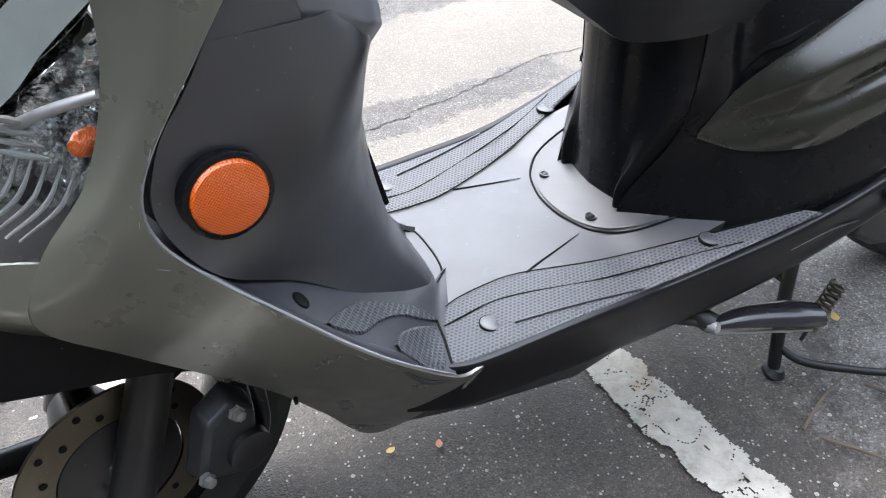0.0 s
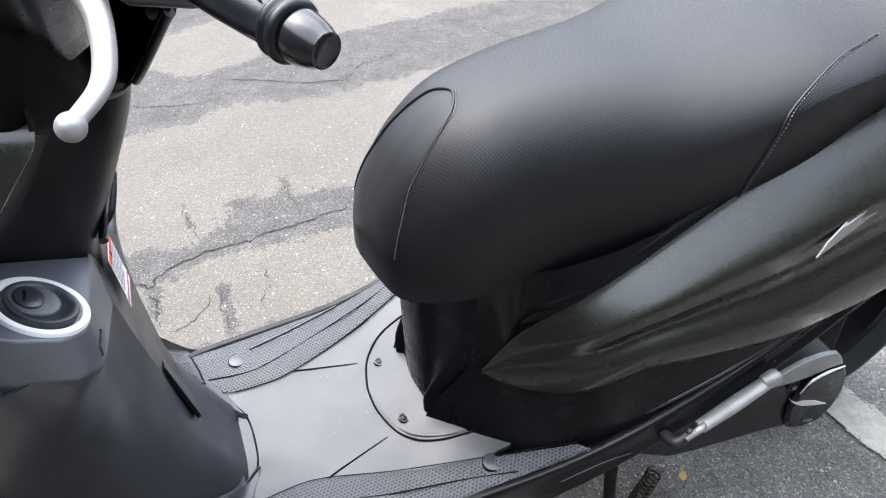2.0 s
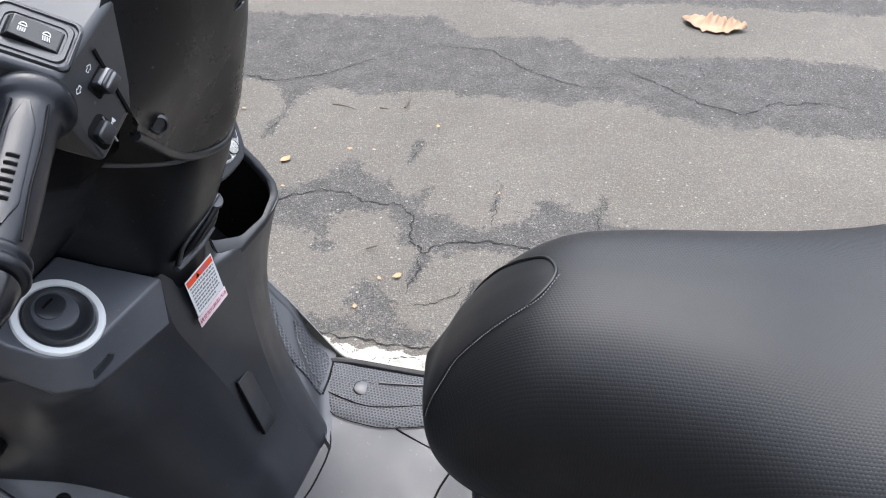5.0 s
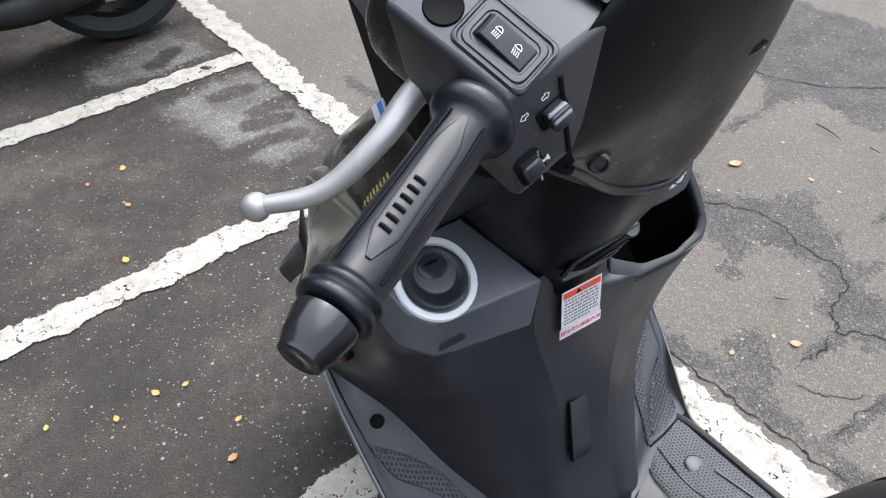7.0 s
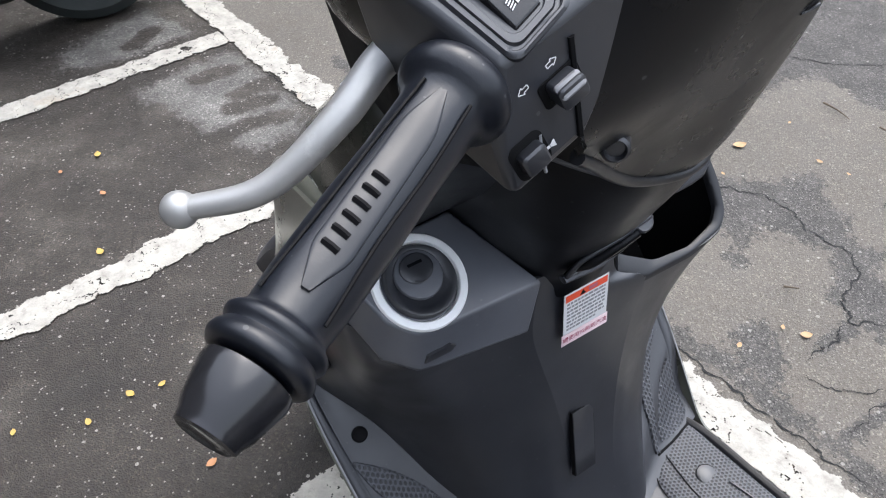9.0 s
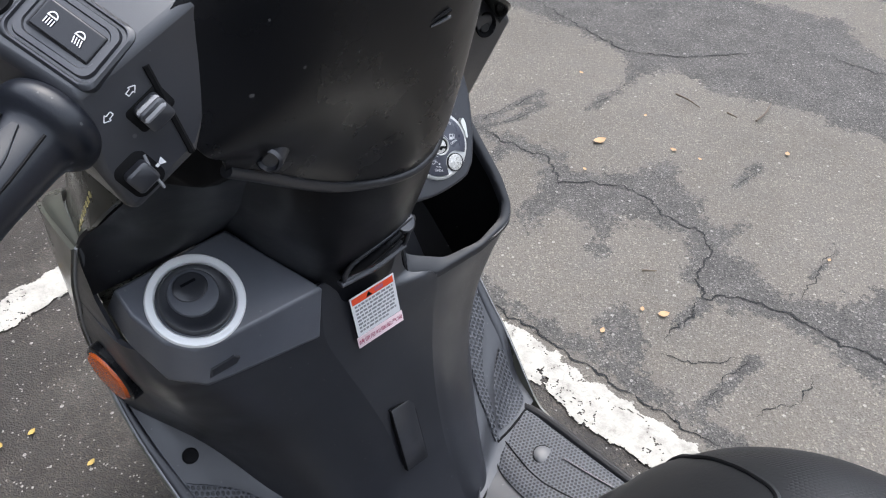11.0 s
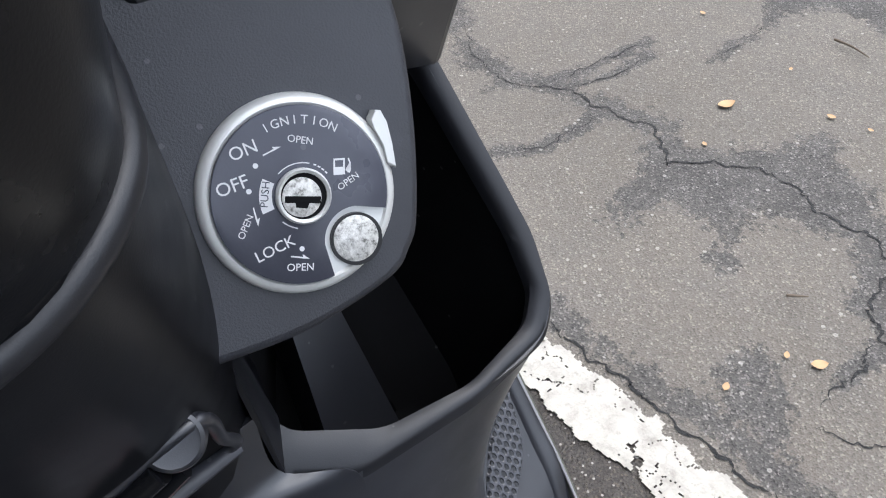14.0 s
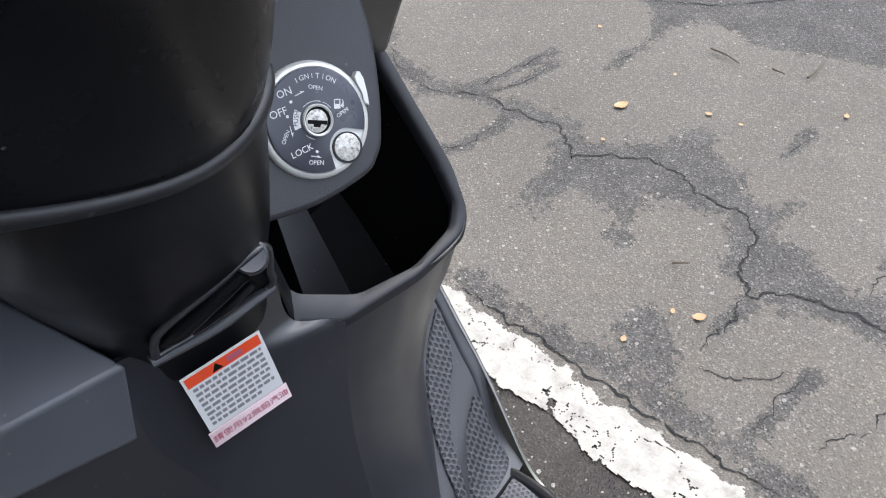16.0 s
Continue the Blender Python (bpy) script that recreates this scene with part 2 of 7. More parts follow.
cell = g.node("ShaderNodeSeparateColor", Color=g.voronoi(380.0, "F1", "Color"))
grains = g.ramp(cell.outputs[0], [(0.0, 0.35), (0.2, 0.8), (0.75, 1.08), (0.88, 1.4), (0.97, 2.2)])
smooth_f = g.math("MULTIPLY", g.math("SUBTRACT", 1.0, worn_f), g.math("SUBTRACT", 1.0, bay_f))
tone = g.mix(g.math("MULTIPLY_ADD", smooth_f, -0.5, 1.0), tone, g.mix(1.0, tone, grains, "MULTIPLY"))
cell2 = g.node("ShaderNodeSeparateColor", Color=g.voronoi(85.0, "F1", "Color"))
pebble = g.math("MULTIPLY", g.math("GREATER_THAN", cell2.outputs[1], 0.962), g.math("LESS_THAN", g.voronoi(85.0), 0.0032 * 85))
tone = g.mix(g.math("MULTIPLY", pebble, g.math("MULTIPLY_ADD", bay_f, 0.25, 0.42)), tone, (0.38, 0.365, 0.33))
cell3 = g.node("ShaderNodeSeparateColor", Color=g.voronoi(190.0, "F1", "Color"))
chip = g.math("MULTIPLY", g.math("GREATER_THAN", cell3.outputs[2], 0.955), g.math("LESS_THAN", g.voronoi(190.0), 0.3))
tone = g.mix(g.math("MULTIPLY", chip, g.math("MULTIPLY_ADD", bay_f, 0.25, 0.22)), tone, (0.44, 0.42, 0.38))
g.to("Base Color", tone)
g.to("Roughness", g.mix(bay_f, 0.86, g.ramp(mid, [(0.3, 0.42), (0.65, 0.7)])))
g.bump(g.voronoi(380.0), 0.8, 0.002).bump(fine, 0.5, 0.004).bump(g.math("MULTIPLY", worn_f, -1.0), 0.4, 0.003)

PAINT = Mat("worn_white_road_paint", (0.72, 0.71, 0.67), 0.75)
pn = PAINT.noise(26.0, 8.0, 0.7)
rust = PAINT.ramp(PAINT.noise(5.0, 6.0, 0.7), [(0.6, 0.0), (0.74, 0.6)])
tone_ = PAINT.ramp(pn, [(0.3, (0.17, 0.16, 0.14)), (0.44, (0.3, 0.286, 0.252)), (0.7, (0.41, 0.388, 0.34))])
split = PAINT.node("ShaderNodeTexVoronoi", Vector=PAINT.vec("ADD", PAINT.co, PAINT.vec("MULTIPLY", PAINT.node("ShaderNodeTexNoise", Vector=PAINT.co, Scale=30.0).outputs["Color"], (0.03, 0.03, 0.0))), Scale=13.0)
split.feature = "DISTANCE_TO_EDGE"
crazed = PAINT.ramp(split.outputs["Distance"], [(0.0, 1.0), (0.025, 0.0)])
scuff = PAINT.ramp(PAINT.noise(70.0, 8.0, 0.75), [(0.53, 0.0), (0.64, 0.8)])
tone_ = PAINT.mix(PAINT.math("MAXIMUM", PAINT.math("MULTIPLY", crazed, PAINT.ramp(PAINT.noise(6.0, 4.0), [(0.45, 0.0), (0.62, 0.6)])), scuff), tone_, (0.24, 0.225, 0.2))
PAINT.to("Base Color", PAINT.mix(rust, tone_, (0.26, 0.18, 0.11)))
PAINT.bump(PAINT.noise(160.0, 6.0), 0.8, 0.002)


# ---- mesh helpers ----
def part(name, bm, mat, parent=None, label="", smooth=True, bevel=0.0):
    """Links a bmesh as one mesh object under a thing or a part."""
    me = bpy.data.meshes.new(name)
    bm.normal_update()
    bm.to_mesh(me)
    bm.free()
    if smooth:
        for p in me.polygons:
            p.use_smooth = True
        me.set_sharp_from_angle(angle=radians(38))
    me.materials.append(mat.m)
    ob = new(name, me)
    if parent:
        ob.parent = parent
    if bevel:
        bv = ob.modifiers.new("bevel", "BEVEL")
        bv.width, bv.segments, bv.limit_method, bv.angle_limit = bevel, 3, "ANGLE", radians(38)
    if label:
        tagged(ob, label)
    return ob


def thing(name, label, category, m=None, group="", kind=""):
    ob = new(name)
    ob.empty_display_size = 0.1
    if m is not None:
        ob.matrix_world = m
    return tagged(ob, label, category, group, kind)


def spline(pts, n):
    """Points along a smooth curve through pts."""
    p = np.array([tuple(q) for q in pts], float)
    if len(p) == 2:
        return [Vector(p[0] + (p[1] - p[0]) * i / n) for i in range(n + 1)]
    q = np.vstack([2 * p[0] - p[1], p, 2 * p[-1] - p[-2]])
    out = []
    for i in range(n + 1):
        f = min(i / n * (len(p) - 1), len(p) - 1 - 1e-9)
        k, u = int(f), f - int(f)
        a, b, c, d = q[k], q[k + 1], q[k + 2], q[k + 3]
        out.append(Vector(0.5 * (2 * b + (c - a) * u + (2 * a - 5 * b + 4 * c - d) * u * u + (3 * b - a - 3 * c + d) * u ** 3)))
    return out


def sheet(rows, nu=24, nv=24, flip=False, thick=0.0, close=False):
    """A smooth surface through a small net of points; thick: the shell's wall, away from its face."""
    cols = [spline(r, nv) for r in rows]
    grid = list(zip(*[spline(c, nu) for c in zip(*cols)]))
    bm = bmesh.new()
    vs = [[bm.verts.new(p) for p in row] for row in grid]
    for a, b in zip(vs, vs[1:]):
        for i in range(len(a) - 1):
            f = (a[i], a[i + 1], b[i + 1], b[i])
            bm.faces.new(f[::-1] if flip else f)
    bm.normal_update()
    if thick:
        inner = {v: bm.verts.new(v.co - v.normal * thick) for row in vs for v in row}
        for f in list(bm.faces):
            bm.faces.new([inner[v] for v in reversed(f.verts)])
        for e in [e for e in bm.edges if e.is_boundary and e.verts[0] in inner and e.verts[1] in inner]:
            a, b = e.verts
            if e.link_loops[0].vert == a:
                a, b = b, a
            bm.faces.new((a, b, inner[b], inner[a]))
    return bm


def loft(sections, cap=True, closed=True):
    """Skin over rings of points."""
    bm = bmesh.new()
    rings = [[bm.verts.new(p) for p in s] for s in sections]
    n = len(rings[0])
    for a, b in zip(rings, rings[1:]):
        for i in range(n if closed else n - 1):
            bm.faces.new((a[i], a[(i + 1) % n], b[(i + 1) % n], b[i]))
    if cap:
        bm.faces.new(rings[0][::-1])
        bm.faces.new(rings[-1])
    bmesh.ops.recalc_face_normals(bm, faces=bm.faces)
    return bm


def frame_of(d, up=(0, 0, 1)):
    d = Vector(d).normalized()
    s = d.cross(Vector(up))
    s = s.normalized() if s.length > 1e-5 else Vector((1, 0, 0))
    return d, s, s.cross(d).normalized()


def tube(pts, radius, seg=12, n=24, flat=1.0, up=(0, 0, 1)):
    """A round bar along a smooth curve; radius: a number or numbers along it."""
    path = spline(pts, n)
    rad = radius if isinstance(radius, (list, tuple)) else [radius, radius]
    rings = []
    for i, p in enumerate(path):
        d = path[min(i + 1, n)] - path[max(i - 1, 0)]
        d, s, u = frame_of(d, up)
        f = i / n * (len(rad) - 1)
        k = min(int(f), len(rad) - 2)
        r = rad[k] + (rad[k + 1] - rad[k]) * (f - k)
        rings.append([p + s * r * math.cos(a) + u * r * flat * math.sin(a) for a in (2 * math.pi * j / seg for j in range(seg))])
    return loft(rings)


def turned(origin, axis, profile, seg=40, up=(0, 0, 1), cap=True):
    """A turned part: profile of (distance along the axis, radius)."""
    d, s, u = frame_of(axis, up)
    o = Vector(origin)
    rings = [[o + d * h + (s * math.cos(a) + u * math.sin(a)) * max(r, 1e-5) for a in (2 * math.pi * j / seg for j in range(seg))] for h, r in profile]
    return loft(rings, cap)


def slab(poly, o, r, u, n, depth, inset=0.0):
    """A flat plate: outline in (r, u) about o, standing depth out along n, its face drawn in by inset."""
    o, r, u, n = Vector(o), Vector(r), Vector(u), Vector(n)
    cx, cy = sum(p[0] for p in poly) / len(poly), sum(p[1] for p in poly) / len(poly)

    def ring(h, k):
        return [o + r * (cx + (x - cx) * k) + u * (cy + (y - cy) * k) + n * h for x, y in poly]
    size = max(math.hypot(x - cx, y - cy) for x, y in poly)
    k = 1 - inset / size
    return loft([ring(0, 1), ring(depth - inset * 0.7, 1), ring(depth, k)])


def circle(r, n=32, cx=0.0, cy=0.0, a0=0.0, a1=2 * math.pi):
    full = abs(a1 - a0) > 6.28
    return [(cx + r * math.cos(a0 + (a1 - a0) * i / (n if full else n - 1)), cy + r * math.sin(a0 + (a1 - a0) * i / (n if full else n - 1))) for i in range(n)]


def letters(text, size, o, r, u, n, turn=0.0):
    """Flat raised letters in the plane of r and u, centred on o."""
    cu = bpy.data.curves.new("letters", "FONT")
    cu.body, cu.size, cu.align_x, cu.align_y, cu.extrude = text, size, "CENTER", "CENTER", 0.00008
    cu.resolution_u = 3
    ob = bpy.data.objects.new("letters", cu)
    scene.collection.objects.link(ob)
    me = bpy.data.meshes.new_from_object(ob.evaluated_get(bpy.context.evaluated_depsgraph_get()))
    bpy.data.objects.remove(ob)
    bm = bmesh.new()
    bm.from_mesh(me)
    bpy.data.meshes.remove(me)
    bpy.data.curves.remove(cu)
    o, r, u, n = Vector(o), Vector(r), Vector(u), Vector(n)
    c, s = math.cos(turn), math.sin(turn)
    r2, u2 = r * c + u * s, u * c - r * s
    for v in bm.verts:
        x, y, z = v.co
        v.co = o + r2 * x + u2 * y + n * z
    return bm


def join(*bms):
    out = bmesh.new()
    for b in bms:
        me = bpy.data.meshes.new("tmp")
        b.to_mesh(me)
        b.free()
        out.from_mesh(me)
        bpy.data.meshes.remove(me)
    return out


def flipped(bm):
    """The mirror image across the machine's middle."""
    b = bm.copy()
    for v in b.verts:
        v.co.y = -v.co.y
    bmesh.ops.reverse_faces(b, faces=b.faces)
    return b


# ---- the scooter's frame: it leans a little to its left on its stand ----
LEANS = 0.042
ROOT = Matrix.Translation((0, 0.3 * LEANS, 0)) @ Matrix.Rotation(math.atan(LEANS), 4, "X")
INV = ROOT.inverted()


def S(x, y, z):
    """A place in the world, in the scooter's own frame."""
    return INV @ Vector((x, y, z))


# ---- ground ----
def wiggle(p, amp, scale, seed):
    q = Vector((p[0] * scale + seed, p[1] * scale, seed * 1.7))
    return Vector((p[0] + amp * noise.fractal(q, 0.6, 2.1, 4), p[1] + amp * noise.fractal(q + Vector((31, 7, 3)), 0.6, 2.1, 4)))


def ribbon(points, width, amp, seed, z, taper=True, step=0.005):
    """A strip with ragged sides along a line on the ground."""
    path = []
    for a, b in zip(points, points[1:]):
        n = max(2, int(math.dist(a, b) / step))
        path += [(a[0] + (b[0] - a[0]) * i / n, a[1] + (b[1] - a[1]) * i / n) for i in range(n)]
    path.append(points[-1])
    bm = bmesh.new()
    last = None
    for i, p in enumerate(path):
        q = wiggle(p, amp, 34.0, seed)
        a, b = Vector(path[max(i - 1, 0)]), Vector(path[min(i + 1, len(path) - 1)])
        d = (b - a).normalized()
        s = Vector((-d.y, d.x))
        w0 = width * (0.6 + 0.9 * noise.noise((p[0] * 45, p[1] * 45, seed)))
        if taper:
            w0 *= min(1, 4 * i / len(path), 4 * (len(path) - 1 - i) / len(path)) + 0.05
        pair = [bm.verts.new((*(q + s * w0 / 2), z)), bm.verts.new((*(q - s * w0 / 2), z))]
        if last:
            bm.faces.new((last[1], pair[1], pair[0], last[0]))
        last = pair
    return bm


def line_y(x):
    """The middle of the long painted line."""
    return 0.44 + 0.085 * x


def way_off(px, py, line):
    """Distance of points from a broken line."""
    best = np.full(px.shape, 9.0)
    for (ax, ay), (bx, by) in zip(line, line[1:]):
        dx, dy = bx - ax, by - ay
        t = np.clip(((px - ax) * dx + (py - ay) * dy) / (dx * dx + dy * dy), 0, 1)
        best = np.minimum(best, np.hypot(px - ax - t * dx, py - ay - t * dy))
    return best


def inside_by(px, py, poly):
    """How far points lie inside a closed outline; negative outside."""
    within = np.zeros(px.shape, bool)
    for (ax, ay), (bx, by) in zip(poly, poly[1:] + poly[:1]):
        cross = (ay > py) != (by > py)
        within ^= cross & (px < (bx - ax) * (py - ay) / (by - ay + 1e-12) + ax)
    return np.where(within, 1, -1) * way_off(px, py, poly + poly[:1])


# places where the top layer is worn to dark asphalt: closed outlines
WORN_FIELDS = [
    [(-4.5, 0.8), (-3.0, 1.15), (-1.9, 1.34), (-1.17, 1.41), (-0.91, 1.43), (-0.76, 1.33), (-0.7, 1.44), (-0.57, 1.42), (-0.32, 1.51), (0.03, 1.53), (0.17, 1.6), (0.43, 1.53), (0.94, 1.6), (1.6, 1.6), (3.3, 1.3),
     (3.3, 1.75), (1.71, 2.01), (1.09, 2.08), (0.57, 2.03), (0.06, 1.88), (-0.06, 2.0), (-0.37, 1.92), (-0.54, 2.05), (-1.2, 1.9), (-2.2, 1.72), (-4.5, 1.3)],
    [(-4.0, 2.0), (-1.5, 2.22), (-0.42, 2.25), (-0.06, 2.27), (0.26, 2.4), (1.2, 2.5), (3.0, 2.4), (4.2, 2.2), (4.2, 2.6), (2.0, 2.9), (0.5, 3.0), (-1.5, 2.8), (-4.0, 2.5)],
    [(-0.54, 0.66), (-0.58, 0.73), (-0.6, 0.8), (-0.66, 0.84), (-0.65, 0.95), (-0.58, 0.89), (-0.54, 0.96), (-0.48, 1.0), (-0.47, 1.08), (-0.44, 1.11), (-0.4, 1.04), (-0.33, 1.02), (-0.26, 0.97), (-0.21, 1.01),
     (-0.19, 0.93), (-0.13, 0.91), (-0.07, 0.9), (0.03, 0.95), (0.06, 1.05), (0.2, 1.03), (0.37, 0.99), (0.8, 1.05), (0.8, 0.9), (0.32, 0.82), (0.15, 0.82), (0.03, 0.83), (-0.06, 0.81), (-0.1, 0.77), (-0.21, 0.8),
     (-0.28, 0.9), (-0.33, 0.87), (-0.39, 0.85), (-0.41, 0.77), (-0.5, 0.76), (-0.5, 0.66)],
]
# narrow dark places along a line, and their half width
WORN = [
    ([(-1.3, 0.9), (-1.05, 0.8), (-0.95, 0.82), (-0.86, 0.86), (-0.78, 0.87), (-0.67, 0.89)], 0.03),
    ([(-0.9, 0.84), (-0.885, 0.95), (-0.87, 1.1)], 0.016),
    ([(-0.86, 0.86), (-0.83, 0.97), (-0.83, 1.06)], 0.014),
    ([(-0.78, 0.87), (-0.75, 0.8), (-0.76, 0.7), (-0.8, 0.64)], 0.018),
    ([(-0.95, 0.82), (-0.96, 0.74)], 0.02),
    ([(-0.76, 1.34), (-0.745, 1.25), (-0.74, 1.12)], 0.018),
    ([(-0.15, 0.78), (-0.14, 0.7), (-0.13, 0.64)], 0.014),
    ([(-0.37, 0.73), (-0.365, 0.725)], 0.022),
    ([(-0.31, 1.23), (-0.3, 1.12)], 0.012),
    ([(-0.22, 0.62), (-0.2, 0.58), (-0.15, 0.56)], 0.035),
    ([(-0.5, 0.475), (-0.42, 0.485), (-0.33, 0.5), (-0.1, 0.52), (0.3, 0.55), (0.9, 0.6)], 0.024),
    ([(-0.0, 0.72), (0.0, 0.57)], 0.012),
    ([(0.21, 1.12), (0.21, 0.99)], 0.01),
    ([(-0.05, 1.1), (-0.04, 0.98)], 0.01),
    ([(-1.5, 0.45), (-1.2, 0.5), (-0.9, 0.55)], 0.02),
    ([(0.35, 0.62), (0.6, 0.64), (1.2, 0.7)], 0.05),
]
# drier, paler places in the bays
PALE_FIELDS = [
    [(-1.72, 0.24), (-1.47, 0.27), (-1.3, 0.28), (-1.2, 0.12), (-1.3, 0.04), (-1.48, -0.01), (-1.67, -0.07)],
    [(-1.86, -0.22), (-1.82, -0.04), (-1.86, 0.2), (-2.1, 0.12), (-2.0, -0.13)],
]
gx = np.concatenate([[-60, -20, -8], np.arange(-4.5, 3.2, 0.02), [6, 20, 60]])
gy = np.concatenate([[-60, -20, -6], np.arange(-1.2, 3.6, 0.02), [6, 20, 60]])
PX, PY = np.meshgrid(gx, gy)
worn = np.full(PX.shape, -3.0)
for line, half in WORN:
    worn = np.maximum(worn, 1 - way_off(PX, PY, line) / half)
for outline in WORN_FIELDS:
    worn = np.maximum(worn, inside_by(PX, PY, outline) / 0.035)
bay = (line_y(PX) + 0.02 - PY) / 0.05
DAMP_STREAKS = [[(-1.62, 0.1), (-1.62, 0.19)], [(-1.49, 0.16), (-1.51, 0.25)], [(-1.35, 0.07), (-1.35, 0.14), (-1.34, 0.21)], [(-1.35, 0.01), (-1.33, 0.06)], [(-1.41, -0.06), (-1.3, 0.03)], [(-1.44, 0.12), (-1.43, 0.2)], [(-1.5, 0.2), (-1.51, 0.29)], [(-1.89, 0.01), (-1.95, 0.09)], [(-1.84, 0.13), (-1.78, 0.05)]]
verts = np.stack([PX.ravel(), PY.ravel(), np.zeros(PX.size)], 1)
nx, ny = len(gx), len(gy)
idx = np.arange(nx * ny).reshape(ny, nx)
faces = np.stack([idx[:-1, :-1], idx[:-1, 1:], idx[1:, 1:], idx[1:, :-1]], -1).reshape(-1, 4)
me = bpy.data.meshes.new("ground")
me.from_pydata(verts.tolist(), [], faces.tolist())
# the right-hand bay is paler, partly wet sheen put into the colour
dry = (PX - 0.4 - 0.25 * (PY + 0.3)) / 0.3
for outline in PALE_FIELDS:
    dry = np.maximum(dry, inside_by(PX, PY, outline) / 0.06)
for line in DAMP_STREAKS:
    dry = np.minimum(dry, way_off(PX, PY, line) / 0.02 - 1.2)
for name_, field in (("worn", worn), ("bay", bay), ("dry", dry)):
    me.attributes.new(name_, "FLOAT", "POINT").data.foreach_set("value", np.clip(field, -4, 4).ravel().astype(np.float32))
me.materials.append(GROUND.m)
ground = tagged(new("ground", me), "worn grey asphalt lane beside darker damp parking bays", "ground", kind="structure")

# unseen plain walls, added to block and dim the low sky light
WALL = plastic("light_block_wall", (0.05, 0.052, 0.048), 0.85, 60.0, 0.002)
for i, (lo, hi) in enumerate((((-7.0, -5.3, 0.0), (14.0, -5.0, 6.5)), ((-7.0, 10.0, 0.0), (14.0, 10.3, 2.6)), ((-7.3, -5.3, 0.0), (-7.0, 10.3, 7.0)), ((14.0, -5.3, 0.0), (14.3, 10.3, 2.6)))):
    bm = bmesh.new()
    bmesh.ops.create_cube(bm, size=1)
    for v in bm.verts:
        v.co = Vector([(a + b) / 2 + c * (b - a) for a, b, c in zip(lo, hi, v.co)])
    tagged(part("unseen_wall_" + ("south", "north", "west", "east")[i], bm, WALL, smooth=False), "plain unseen wall added to block low sky light", "wall", kind="structure")

cracks = [
    ([(-1.3, 0.9), (-1.05, 0.8), (-0.95, 0.79), (-0.9, 0.83), (-0.86, 0.86), (-0.78, 0.86), (-0.67, 0.89), (-0.58, 0.84), (-0.53, 0.9), (-0.48, 0.93), (-0.41, 0.94), (-0.36, 0.92), (-0.26, 0.93), (-0.21, 0.89), (-0.2, 0.82), (-0.15, 0.77), (-0.11, 0.82), (-0.07, 0.85), (0.02, 0.855), (0.1, 0.865), (0.22, 0.885), (0.31, 0.9), (0.55, 0.97), (0.78, 1.05), (1.2, 1.0)], 0.0062),
    ([(-0.15, 0.77), (-0.14, 0.7), (-0.13, 0.63)], 0.005),
    ([(-1.4, 1.5), (-1.09, 1.46), (-0.87, 1.43), (-0.74, 1.51), (-0.6, 1.69), (-0.52, 1.78)], 0.0055),
    ([(-0.52, 1.78), (-0.44, 1.82), (-0.27, 1.83), (-0.14, 1.73), (-0.02, 1.68), (0.07, 1.66), (0.2, 1.71)], 0.006),
    ([(0.1, 1.88), (0.17, 1.8), (0.29, 1.74), (0.4, 1.66), (0.53, 1.63), (0.61, 1.72), (0.74, 1.76), (0.9, 1.74)], 0.006),
    ([(1.03, 1.96), (1.11, 1.83), (1.17, 1.66)], 0.006),
    ([(-0.9, 0.84), (-0.885, 0.95), (-0.87, 1.1)], 0.0035),
    ([(-0.86, 0.86), (-0.83, 0.97), (-0.83, 1.06)], 0.003),
    ([(-0.78, 0.87), (-0.75, 0.8), (-0.76, 0.7), (-0.8, 0.64)], 0.0035),
    ([(-0.76, 1.34), (-0.745, 1.25), (-0.74, 1.12)], 0.003),
    ([(-0.31, 1.23), (-0.3, 1.1)], 0.0035),
    ([(-0.52, 0.455), (-0.42, 0.462), (-0.3, 0.475), (-0.2, 0.482), (-0.05, 0.497), (0.1, 0.512)], 0.006),
    ([(-1.75, 0.255), (-1.5, 0.27), (-1.3, 0.285)], 0.005),
    ([(-0.05, 1.1), (-0.04, 0.98), (-0.02, 0.9)], 0.003),
    ([(0.21, 1.12), (0.21, 0.99), (0.23, 0.9)], 0.003),
    ([(0.0, 0.72), (-0.01, 0.64), (0.0, 0.56)], 0.003),
    ([(-0.12, 0.6), (-0.05, 0.64), (-0.03, 0.7)], 0.003),
    ([(0.06, 0.6), (0.1, 0.68), (0.09, 0.76)], 0.003),
    ([(0.37, 1.95), (0.4, 1.84), (0.39, 1.7)], 0.0035),
    ([(-0.9, 2.3), (-0.5, 2.42), (-0.1, 2.38), (0.4, 2.55)], 0.006),
]
for i, (c, width_) in enumerate(cracks):
    tagged(part("crack", ribbon(c, width_, 0.011, 5.0 + i, 0.0014), CRACK, ground, smooth=False), "thin dark crack in the asphalt", kind="structure")


